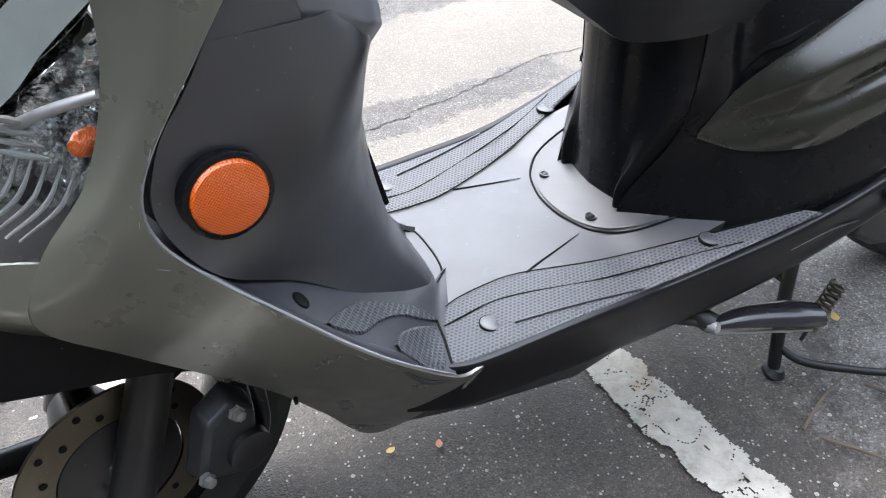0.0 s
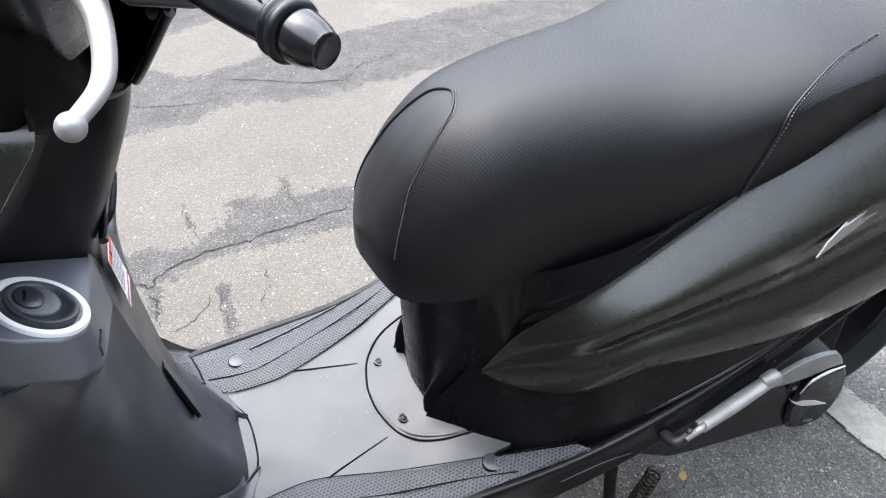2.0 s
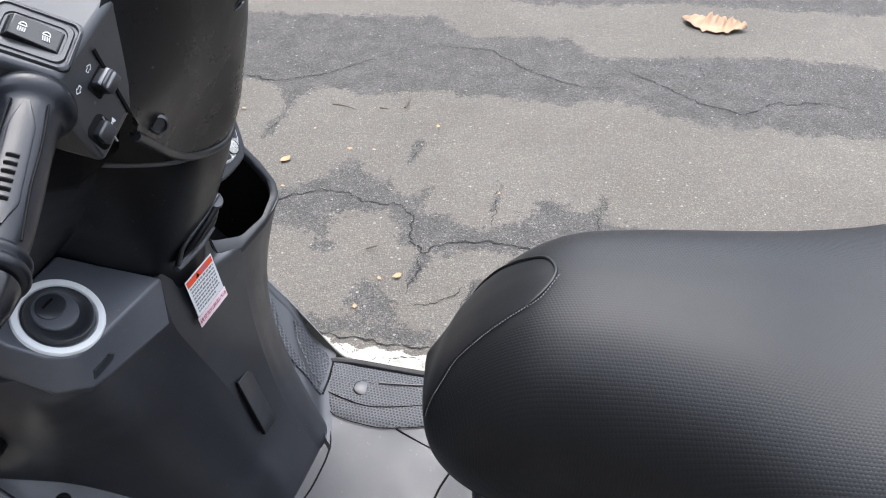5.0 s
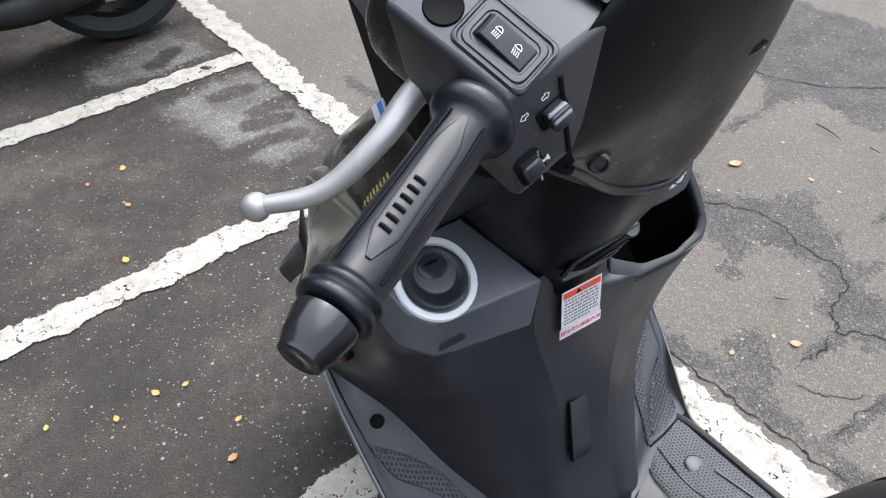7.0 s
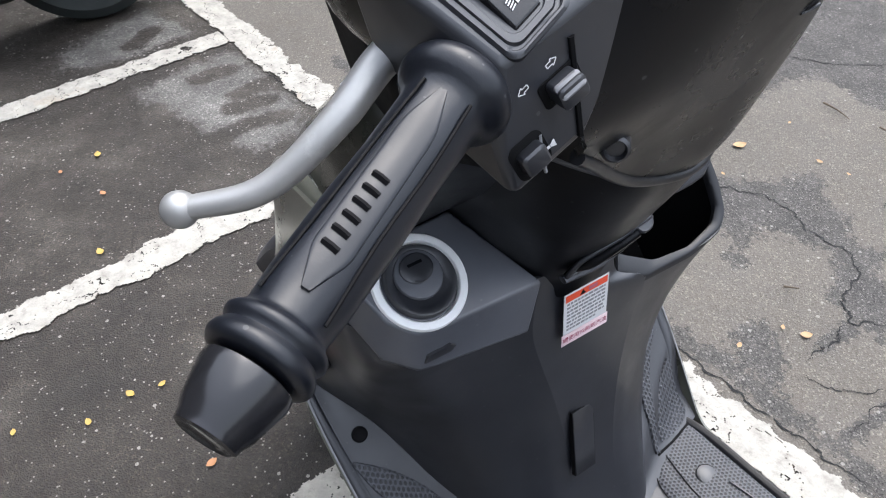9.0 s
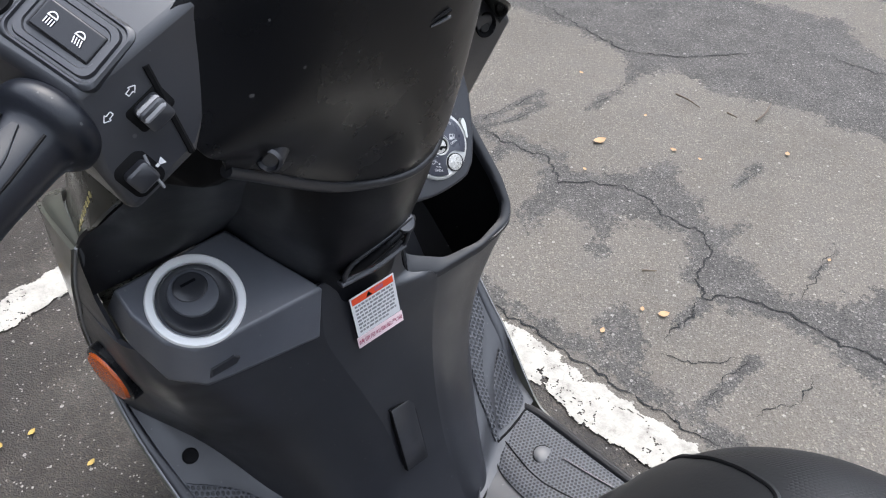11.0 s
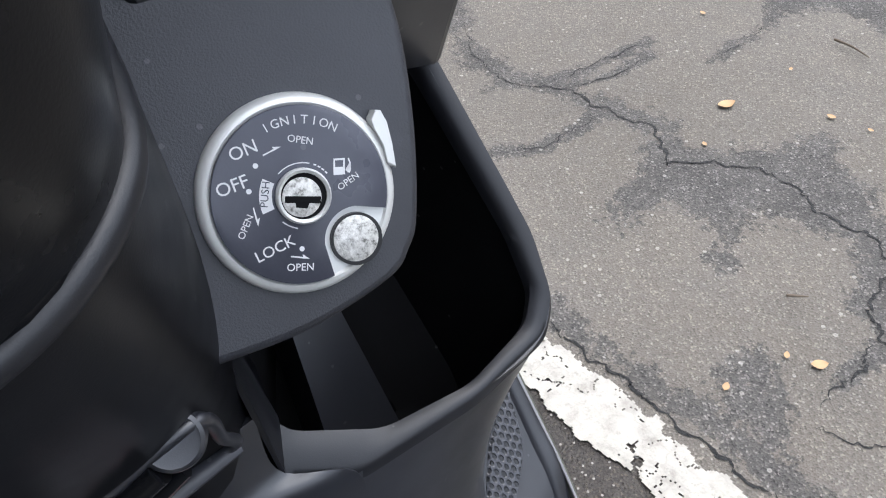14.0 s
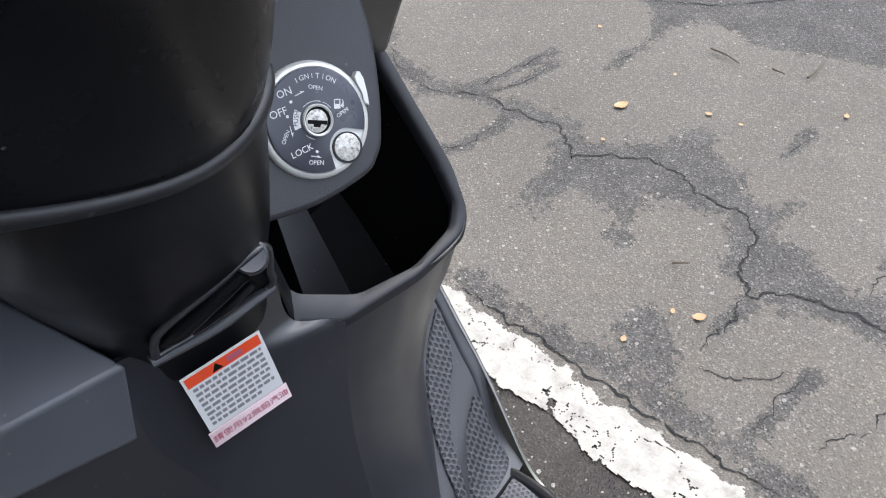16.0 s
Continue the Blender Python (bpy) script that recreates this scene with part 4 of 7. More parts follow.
# ---- neck under the handlebar ----
NECK = [
    [(-0.165, -0.1, 0.66), (-0.156, -0.08, 0.668), (-0.122, -0.06, 0.645), (-0.09, -0.037, 0.625), (-0.0855, 0.0, 0.62), (-0.095, 0.036, 0.61), (-0.12, 0.05, 0.6), (-0.17, 0.06, 0.6)],
    [(-0.172, -0.1, 0.7), (-0.155, -0.079, 0.694), (-0.12, -0.06, 0.672), (-0.088, -0.036, 0.655), (-0.081, 0.0, 0.652), (-0.09, 0.036, 0.648), (-0.12, 0.05, 0.64), (-0.17, 0.06, 0.65)],
    [(-0.13, -0.095, 0.745), (-0.112, -0.08, 0.738), (-0.08, -0.062, 0.727), (-0.056, -0.036, 0.715), (-0.049, 0.0, 0.71), (-0.056, 0.034, 0.71), (-0.085, 0.052, 0.71), (-0.14, 0.062, 0.72)],
    [(-0.085, -0.09, 0.81), (-0.068, -0.08, 0.806), (-0.042, -0.062, 0.797), (-0.023, -0.036, 0.787), (-0.017, 0.0, 0.782), (-0.024, 0.034, 0.785), (-0.06, 0.055, 0.79), (-0.12, 0.062, 0.8)],
    [(-0.085, -0.09, 0.85), (-0.068, -0.08, 0.85), (-0.042, -0.062, 0.845), (-0.023, -0.036, 0.84), (-0.017, 0.0, 0.84), (-0.024, 0.034, 0.84), (-0.06, 0.055, 0.84), (-0.12, 0.062, 0.84)],
]
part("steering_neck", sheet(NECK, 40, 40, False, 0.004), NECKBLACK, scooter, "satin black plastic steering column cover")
part("neck_rim", tube([(-0.09, -0.086, 0.815), (-0.068, -0.079, 0.808), (-0.043, -0.061, 0.8), (-0.025, -0.04, 0.793), (-0.016, -0.012, 0.789)], 0.0028, 10, 30), CONSOLE, scooter, "rim of the column cover with painted-in sheen")
INNER = [[(-0.152, -0.184, 0.7), (-0.152, -0.15, 0.697), (-0.153, -0.115, 0.695), (-0.155, -0.078, 0.694)],
         [(-0.124, -0.181, 0.764), (-0.13, -0.15, 0.746), (-0.127, -0.115, 0.737), (-0.112, -0.079, 0.738)],
         [(-0.097, -0.163, 0.794), (-0.099, -0.14, 0.786), (-0.094, -0.11, 0.779), (-0.085, -0.08, 0.776)],
         [(-0.074, -0.148, 0.822), (-0.074, -0.13, 0.82), (-0.07, -0.105, 0.815), (-0.066, -0.079, 0.808)],
         [(-0.07, -0.148, 0.86), (-0.07, -0.13, 0.86), (-0.065, -0.105, 0.86), (-0.06, -0.079, 0.86)]]
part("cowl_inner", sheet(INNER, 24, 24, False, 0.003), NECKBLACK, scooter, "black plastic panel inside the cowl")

# luggage hook
hk, hk2 = Vector((-0.0585, 0.0255, 0.6965)), Vector((-0.072, -0.019, 0.668))
slot = [[(-0.0785, -0.028, 0.656), (-0.0795, 0.003, 0.6535), (-0.083, 0.034, 0.6505)], [(-0.074, -0.026, 0.668), (-0.071, 0.004, 0.676), (-0.072, 0.034, 0.672)], [(-0.0705, -0.02, 0.677), (-0.063, 0.006, 0.69), (-0.0625, 0.032, 0.696)]]
slot = [[Vector(p) + Vector((0.0015, 0, 0.0008)) for p in row] for row in slot]
# near-black sheet paints the recess shade, the paler bar its lit lower edge
part("hook_slot", sheet(slot, 10, 14, False, 0.002), DARK, scooter, "dark sheet painting the shade of the hook recess")
part("slot_lit_edge", tube([slot[0][0] + Vector((0.001, -0.003, -0.001)), slot[0][1] + Vector((0.002, 0, -0.001)), slot[0][2] + Vector((0.001, 0.002, -0.001))], [0.004, 0.005, 0.0035], 12, 20, 0.7), PANEL, scooter)
loop_ = slot[0] + [slot[1][2]] + slot[2][::-1] + [slot[1][0], slot[0][0]]
part("slot_rim", tube([p + Vector((0.002, 0, 0.001)) for p in loop_], 0.0021, 10, 60), BLACK, scooter, "raised rim round the hook recess")
arm = part("luggage_hook", tube([hk2 + Vector((-0.001, -0.003, -0.002)), hk2.lerp(hk, 0.12) + Vector((0.004, 0, 0.002)), hk2.lerp(hk, 0.5) + Vector((0.005, 0, 0.002)), hk2.lerp(hk, 0.85) + Vector((0.003, 0, 0.0))], [0.004, 0.0058, 0.005, 0.0052], 14, 24, 0.8), SATIN, scooter, "black folding luggage hook")
part("hook_plate", tube([hk2 + Vector((0.001, 0.01, -0.004)), hk2.lerp(hk, 0.5) + Vector((-0.001, 0.006, -0.011)), hk2.lerp(hk, 0.8) + Vector((-0.003, 0.006, -0.013))], [0.0035, 0.0048, 0.004], 10, 12, 0.6), NECKBLACK, arm)
part("hook_knob", turned(hk + Vector((-0.004, 0.0, -0.003)), (0.75, -0.1, 0.65), [(0, 0.0084), (0.005, 0.0084), (0.0066, 0.0078), (0.0072, 0.0068), (0.007, 0.006), (0.007, 0)], 40), BLACK, arm)
part("hook_pivot", turned(hk + Vector((-0.002, 0.005, 0.0068)), (0.75, -0.1, 0.65), [(0, 0.0009), (0.0012, 0.0008), (0.0016, 0)], 12), CHROME, arm, "bright steel pivot end")

# ---- ignition panel ----
K = S(-0.087, 0.0662, 0.7255)
R3 = INV.to_3x3()
ir, iu = R3 @ Vector((0.244, 0.893, -0.378)), R3 @ Vector((-0.417, 0.448, 0.791))
ir.normalize()
iu = (iu - ir * iu.dot(ir)).normalized()
inn = ir.cross(iu).normalized()


def P2(x, y, h=0.0):
    """A place on the ignition panel, in millimetres right, up and out."""
    return K + ir * x / 1000 + iu * y / 1000 + inn * h / 1000


panel = [(-24, -48), (4, -39), (28, -25), (34, -16), (36, -6), (34, 20), (28, 48), (18, 70), (-50, 78), (-66, 30), (-52, -38)]
part("ignition_panel", slab([(p.x / 1000, p.y / 1000) for p in spline([(x, y, 0) for x, y in panel[:8]], 42)] + [(x / 1000, y / 1000) for x, y in panel[8:]], P2(0, 0, -32), ir, iu, inn, 0.032, 0.004), PANELDARK, scooter, "black fine-grained plastic ignition panel", bevel=0.006)
dial = part("ignition_lock", turned(P2(0, 0, -1), inn, [(0, 0.0272), (0.0022, 0.0272), (0.0036, 0.0266), (0.0044, 0.0255), (0.0046, 0.0245), (0.004, 0.0238), (0.003, 0.0)], 72, up=iu), LOCKSILVER, scooter, "silver-rimmed ignition lock with black dial")
# dark dial plate with a round bite for the shutter knob
bite = (15.6, -11.9)

def bitten(n=140):
    out = []
    for i in range(n):
        a = 2 * math.pi * i / n
        c, s_ = math.cos(a), math.sin(a)
        t = 23.8
        # the ray's way to the edge of the bite
        b = c * bite[0] + s_ * bite[1]
        q = bite[0] ** 2 + bite[1] ** 2 - 9.3 ** 2
        if b > 0 and b * b > q:
            t = min(t, b - math.sqrt(b * b - q))
        out.append((t * c, t * s_))
    return out


pb = bitten()
DIAL = plastic("dark_dial_plate", (0.062, 0.065, 0.085), 0.28, 500.0, 0.00012, 0.4)
WORNMETAL = Mat("scratched_worn_metal", (0.5, 0.5, 0.48), 0.4, 0.25)
WORNMETAL.to("Base Color", WORNMETAL.ramp(WORNMETAL.noise(420.0, 8.0, 0.75), [(0.36, (0.12, 0.117, 0.105)), (0.48, (0.52, 0.51, 0.48)), (0.66, (0.78, 0.77, 0.74))]))
WORNMETAL.bump(WORNMETAL.noise(900.0, 6.0), 0.8, 0.0004)
part("dial_plate", slab([(x / 1000, y / 1000) for x, y in pb], P2(0, 0, 2.6), ir, iu, inn, 0.0022, 0.0002), DIAL, dial, "scuffed blue-black dial plate")
part("key_ring", turned(P2(0, 0, 3), inn, [(0, 0.0075), (0.003, 0.0075), (0.0036, 0.007), (0.003, 0.0062), (0.0, 0.006)], 40, up=iu, cap=False), LOCKSILVER, dial)
part("key_well", turned(P2(0, 0, 4.7), inn, [(0, 0.0064), (0.0008, 0.0064), (0.0008, 0.0)], 40, up=iu), DARK, dial)
part("key_barrel", turned(P2(-0.5, -0.3, 5.0), inn, [(0, 0.0053), (0.0007, 0.0053), (0.001, 0.0047), (0.001, 0.0)], 32, up=iu), WORNMETAL, dial, "worn metal key barrel")
part("key_slot", slab([(-0.0048, -0.0012), (0.0048, -0.0012), (0.0048, 0.0006), (-0.0048, 0.0006)], P2(-0.3, -0.6, 5.95), ir, iu, inn, 0.0002), DARK, dial)
part("key_slot", slab([(-0.0018, -0.0024), (0.0012, -0.0026), (0.0018, -0.001), (-0.002, -0.001)], P2(-0.3, -0.6, 5.95), ir, iu, inn, 0.0002), DARK, dial)
part("shutter_well", turned(P2(*bite, 2.8), inn, [(0, 0.0074), (0.0016, 0.0074), (0.0016, 0.0)], 40, up=iu), STEEL, dial)
part("shutter_knob", slab([(x / 1000, y / 1000) for x, y in circle(6.5, 36)], P2(bite[0] - 0.3, bite[1] + 0.2, 3.5), ir, iu, inn, 0.0012, 0.0004), WORNMETAL, dial, "worn bright metal shutter key socket")
part("shutter_tab", slab([(0.0185, 0.021), (0.0195, 0.0235), (0.0212, 0.0235), (0.0232, 0.0205), (0.0252, 0.014), (0.0265, 0.008), (0.024, 0.009), (0.0225, 0.014), (0.0195, 0.0185)], P2(0, 0, 0.2), ir, iu, inn, 0.0042, 0.0006), LOCKSILVER, dial, "silver shutter tab")


def print_on(text, size, x, y, turn=0.0):
    part("print", letters(text, size / 1000, P2(x, y, 4.85), ir, iu, inn, math.radians(turn)), WHITE, dial, smooth=False)


for i, ch in enumerate("IGNITION"):
    a = math.radians(90 + 4.0 + (3.5 - i) * 7.6)
    print_on(ch, 3.3, 19.9 * math.cos(a), 19.9 * math.sin(a), math.degrees(a) - 90)
print_on("ON", 4.8, -15.7, 11.3, 24)
print_on("OFF", 4.9, -18.4, 2.2, 22)
print_on("LOCK", 4.2, -7.2, -14.2, 26)
print_on("OPEN", 2.7, -1.0, 14.6, -6)
print_on("OPEN", 2.6, 12.4, 4.0, 36)
print_on("OPEN", 2.6, -14.9, -8.2, 68)
print_on("OPEN", 2.9, -0.3, -19.3, 0)
for x, y in ((-12.6, 7.6), (-14.2, 1.0), (0.0, -14.2)):
    part("print", slab([(a / 1000, b / 1000) for a, b in circle(0.7, 14)], P2(x, y, 4.8), ir, iu, inn, 0.0001), WHITE, dial, smooth=False)


def arc_band(r0, r1, a0, a1, n=14):
    return [(r0 * math.cos(math.radians(a0 + (a1 - a0) * i / n)), r0 * math.sin(math.radians(a0 + (a1 - a0) * i / n))) for i in range(n + 1)] + \
           [(r1 * math.cos(math.radians(a1 - (a1 - a0) * i / n)), r1 * math.sin(math.radians(a1 - (a1 - a0) * i / n))) for i in range(n + 1)]


def decal(poly, mat=WHITE, h=4.8, name="print"):
    bm = bmesh.new()
    bm.faces.new([bm.verts.new(P2(x, y, h + 0.06)) for x, y in poly])
    bmesh.ops.triangulate(bm, faces=bm.faces)
    part(name, bm, mat, dial, smooth=False)


decal(arc_band(8.6, 8.9, 80, 140))
decal(arc_band(8.6, 8.9, 232, 262))
decal(arc_band(8.3, 11.6, 158, 205))
print_c = P2(-10.0, 0.3, 4.95)
part("print", letters("PUSH", 0.0029, print_c, ir, iu, inn, math.radians(86)), DIAL, dial, smooth=False)
for (x, y), a in (((-8.5, 11.6), 28), ((-12.3, -5.6), -75), ((-0.4, -16.5), -8)):
    c, s_ = math.cos(math.radians(a)), math.sin(math.radians(a))
    shape = [(-2.6, -0.25), (0.8, -0.25), (0.8, -0.25), (2.6, -0.1), (0.4, 0.9), (0.7, 0.2), (-2.6, 0.1)]
    decal([(x + p * c - q * s_, y + p * s_ + q * c) for p, q in shape])
for a in (70, 62, 54, 46):
    decal(arc_band(8.6, 9.0, a - 2.6, a + 2.6, 4))
decal([(8.2, 5.6), (11.4, 5.9), (11.3, 8.0), (8.1, 7.7)])
decal([(8.1, 9.5), (11.25, 9.8), (11.2, 10.3), (8.0, 10.0)])
decal([(8.1, 7.7), (8.6, 7.75), (8.5, 9.6), (8.05, 9.5)])
decal([(10.8, 7.95), (11.3, 8.0), (11.25, 9.8), (10.75, 9.75)])
decal([(11.5, 7.0), (12.6, 6.3), (13.0, 6.8), (12.9, 9.2), (12.3, 10.4), (12.0, 10.2), (12.5, 9.0), (12.6, 7.0), (11.6, 7.5)])

# ---- open pocket, right of the middle ----
INRIM = [(-0.104, 0.0495, 0.619), (-0.099, 0.0535, 0.613), (-0.087, 0.083, 0.598), (-0.0835, 0.122, 0.5945), (-0.0885, 0.155, 0.6), (-0.096, 0.165, 0.609), (-0.113, 0.168, 0.629), (-0.162, 0.166, 0.684), (-0.182, 0.163, 0.706)]
OUTRIM = [(-0.09, 0.042, 0.608), (-0.0875, 0.046, 0.604), (-0.079, 0.066, 0.5945), (-0.078, 0.121, 0.593), (-0.0815, 0.159, 0.598), (-0.089, 0.17, 0.607), (-0.107, 0.1755, 0.627), (-0.159, 0.174, 0.687), (-0.178, 0.172, 0.709)]


def eased(pts, n=60):
    """A line whose corners are rounded a little."""
    p = [Vector(q) for q in pts]
    out = [p[0]]
    for a, b, c in zip(p, p[1:], p[2:]):
        r0, r1 = min(0.3, 0.006 / (b - a).length), min(0.3, 0.006 / (c - b).length)
        for k in (0.0, 0.25, 0.5, 0.75, 1.0):
            q0, q1 = b.lerp(a, r0), b.lerp(c, r1)
            out.append(q0.lerp(b, k).lerp(b.lerp(q1, k), k))
    return out + [p[-1]]


inr, outr = eased(INRIM), eased(OUTRIM)
up_ = Vector((0.75, 0, 0.66))
lip = [[b + (b - a).normalized() * 0.0009 + Vector((0, 0, -0.005)), b + (b - a).normalized() * 0.0006, a.lerp(b, 0.8) + up_ * 0.0012, a.lerp(b, 0.3) + up_ * 0.0018, a + up_ * 0.0008, a + Vector((-0.0015, -0.001, -0.004))] for a, b in zip(inr, outr)]
bm = bmesh.new()
grid_ = [[bm.verts.new(p) for p in row] for row in lip]
for a, b in zip(grid_, grid_[1:]):
    for k in range(5):
        bm.faces.new((a[k], b[k], b[k + 1], a[k + 1]))
bmesh.ops.recalc_face_normals(bm, faces=bm.faces)
if sum(f.normal.z for f in bm.faces) < 0:
    bmesh.ops.reverse_faces(bm, faces=bm.faces)
part("pocket_lip", bm, RIMBLACK, scooter, "rounded black plastic pocket rim")
part("pocket_side", sheet([[(-0.09, 0.042, 0.606), (-0.097, 0.0435, 0.635), (-0.1, 0.045, 0.665)], [(-0.104, 0.0495, 0.617), (-0.112, 0.0495, 0.645), (-0.12, 0.051, 0.67)], [(-0.135, 0.05, 0.58), (-0.145, 0.052, 0.63), (-0.15, 0.055, 0.67)]], 12, 12, False, 0.002), RIMBLACK, scooter)
rim = inr + [Vector((-0.178, 0.13, 0.7)), Vector((-0.168, 0.075, 0.69)), Vector((-0.135, 0.047, 0.655))]
ctr = sum(rim, Vector()) / len(rim)


def ring_at(k, drop, shift=(0, 0, 0)):
    return [ctr + (p - ctr) * k + Vector((0, 0, -drop)) + Vector(shift) for p in rim]


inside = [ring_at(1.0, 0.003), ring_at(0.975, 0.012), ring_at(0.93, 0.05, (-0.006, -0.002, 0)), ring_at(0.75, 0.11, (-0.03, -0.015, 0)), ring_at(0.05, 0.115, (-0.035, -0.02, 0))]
# liner painted near-black for the shade inside; the lit rib stays paler
part("pocket_liner", loft(inside[::-1], False), DARK, scooter, "open storage pocket with its shade painted near-black")
ribs_ = [(Vector((-0.152, 0.075, 0.583)), Vector((-0.129, 0.067, 0.547))), (Vector((-0.16, 0.103, 0.576)), Vector((-0.13, 0.103, 0.522)))]
ribs_ = [[a + (a - b) * 0.7, a, b, b + (b - a) * 0.5] for a, b in ribs_]
ribs_.insert(0, [p + Vector((-0.03, -0.004, -0.01)) for p in ribs_[0]])
ribs_.append([p + Vector((-0.03, -0.016, -0.01)) for p in ribs_[2]])
part("pocket_rib", join(*[sheet([a, b], 12, 1, False) for a, b in zip(ribs_, ribs_[1:])]), BLACK, scooter, "flat raised rib inside the pocket")

# ---- reflectors ----
for s in (-1, 1):
    o = S(-0.216, -0.209, 0.546)
    o.y = o.y if s < 0 else -o.y
    ax = Vector((0.2, 0.98 * s, 0.02))
    part("reflector_rim", turned(o - ax.normalized() * 0.014, ax, [(0, 0.031), (0.012, 0.0305), (0.0135, 0.0285), (0.0135, 0.0265), (0.009, 0.026)], 48, cap=False), SATIN, scooter)
    part("reflector", turned(o - ax.normalized() * 0.004, ax, [(-0.002, 0.0262), (0.004, 0.0262), (0.0062, 0.0245), (0.007, 0.02), (0.0075, 0.0)], 48), ORANGE, scooter, "round ribbed orange reflector")


# ---- painted front ----
EDGE = [(-0.12, -0.1, 0.165), (-0.17, -0.115, 0.24), (-0.212, -0.138, 0.315), (-0.255, -0.15, 0.368), (-0.31, -0.158, 0.426), (-0.355, -0.16, 0.475), (-0.335, -0.166, 0.525), (-0.294, -0.172, 0.572), (-0.268, -0.172, 0.63), (-0.259, -0.167, 0.678), (-0.264, -0.163, 0.704)]
rows = []
for a, b in zip([(-0.032, -0.1805, 0.3)] + SEAM, [(-0.055, -0.174, 0.27)] + EDGE):
    a, b = Vector(a), Vector(b)
    out = Vector((0.0, -0.006, 0.0))
    rows.append([a, a.lerp(b, 0.12) + Vector((0, -0.002, -0.001)), a.lerp(b, 0.5) + out, b])
TOPLINE = [(-0.124, -0.182, 0.765), (-0.158, -0.1815, 0.759), (-0.195, -0.1805, 0.751), (-0.227, -0.177, 0.738), (-0.252, -0.171, 0.719), (-0.266, -0.163, 0.702)]
rows[-2] = [p + Vector((-0.004, 0, 0.012)) * k for p, k in zip(rows[-2], (0, 0.3, 1, 0))]
rows[-1] = [TOPLINE[0]] + [spline(TOPLINE, 20)[i] for i in (4, 11)] + [TOPLINE[-1]]
cowl_ = sheet(rows, 60, 16, False, 0.003)
FRONT = BVHTree.FromBMesh(cowl_)
both("front_cowl", cowl_, OLIVE, None, "olive metallic painted leg shield with scratched edge")
both("cowl_shoulder", sheet([TOPLINE, [Vector(p) + Vector((0.0005, 0.002 + 0.004 * k, 0.002 + 0.002 * k)) for p, k in zip(TOPLINE, (0, 0.3, 0.7, 1, 1, 0.8))], [Vector(p) + Vector((0.001, 0.005 + 0.011 * k, 0.002 + 0.001 * k)) for p, k in zip(TOPLINE, (0, 0.3, 0.7, 1, 1, 0.8))]], 12, 40, True, 0.002), OLIVE, None, "rounded olive shoulder of the leg shield")
both("seam_edge", tube(SEAM, [0.0004] + [0.0012] * 9, 6, 60), THREAD, None, "pale scuffed edge")
random.seed(21)
scratches = []
for i in range(22):
    f_ = random.uniform(0, 6.5) if i % 3 else random.uniform(6.5, 9.5)
    a_ = Vector(SEAM[int(f_)]).lerp(Vector(SEAM[int(f_) + 1]), f_ % 1)
    b_ = Vector(EDGE[int(f_)]).lerp(Vector(EDGE[int(f_) + 1]), f_ % 1)
    p_ = a_.lerp(b_, random.choice((0.02, 0.03, 0.05, 0.1, 0.2, 0.45)) * random.uniform(0.6, 1.4))
    q_ = FRONT.find_nearest(p_ + Vector((0, -0.004, 0)))[:2]
    d_ = (Vector(SEAM[int(f_) + 1]) - Vector(SEAM[int(f_)])).normalized() + Vector((random.uniform(-0.5, 0.5), 0, random.uniform(-0.5, 0.5)))
    e_ = FRONT.find_nearest(q_[0] + d_ * random.uniform(0.002, 0.009))[:2]
    scratches.append(tube([q_[0] + q_[1] * 0.0002, e_[0] + e_[1] * 0.0002], random.uniform(0.0002, 0.00035), 5, 4))
tagged(part("scuffs", join(*scratches), GREYPRINT, scooter), "pale scratches in the paint", kind="stuff")
NOSE = [[(-0.335, -0.166, 0.525), (-0.41, -0.12, 0.52), (-0.455, -0.06, 0.52), (-0.465, 0, 0.52)],
        [(-0.355, -0.16, 0.475), (-0.42, -0.115, 0.475), (-0.46, -0.06, 0.48), (-0.47, 0, 0.48)],
        [(-0.31, -0.14, 0.425), (-0.38, -0.1, 0.42), (-0.42, -0.05, 0.42), (-0.43, 0, 0.42)]]
both("nose_cowl", sheet(NOSE, 12, 16, True, 0.003), OLIVE, None, "olive metallic painted nose")
BROW = [[(-0.259, -0.168, 0.679), (-0.264, -0.164, 0.703)], [(-0.293, -0.153, 0.65), (-0.3, -0.151, 0.68)], [(-0.325, -0.143, 0.62), (-0.335, -0.136, 0.65)], [(-0.4, -0.07, 0.56), (-0.4, -0.07, 0.6)]]
both("brow_lens", sheet(BROW, 20, 4, True, 0.003), LENSGLARE, None, "headlight lens edge with the sky's reflection painted pale teal")
UPPER = [[(-0.124, -0.178, 0.768), (-0.194, -0.166, 0.752), (-0.26, -0.148, 0.71), (-0.335, -0.13, 0.653), (-0.4, -0.069, 0.603)],
         [(-0.097, -0.167, 0.797), (-0.155, -0.163, 0.79), (-0.215, -0.15, 0.767), (-0.29, -0.12, 0.715), (-0.36, -0.05, 0.665)],
         [(-0.073, -0.15, 0.824), (-0.13, -0.149, 0.828), (-0.175, -0.125, 0.82), (-0.23, -0.08, 0.79), (-0.3, 0, 0.74)],
         [(-0.08, -0.125, 0.842), (-0.13, -0.115, 0.85), (-0.165, -0.09, 0.85), (-0.2, -0.05, 0.84), (-0.25, 0, 0.81)]]
upper = sheet(UPPER, 24, 24, True, 0.003)
COWL = BVHTree.FromBMesh(upper)
both("upper_cowl", upper, OLIVE_DARK, None, "dark olive metallic painted upper cowl")
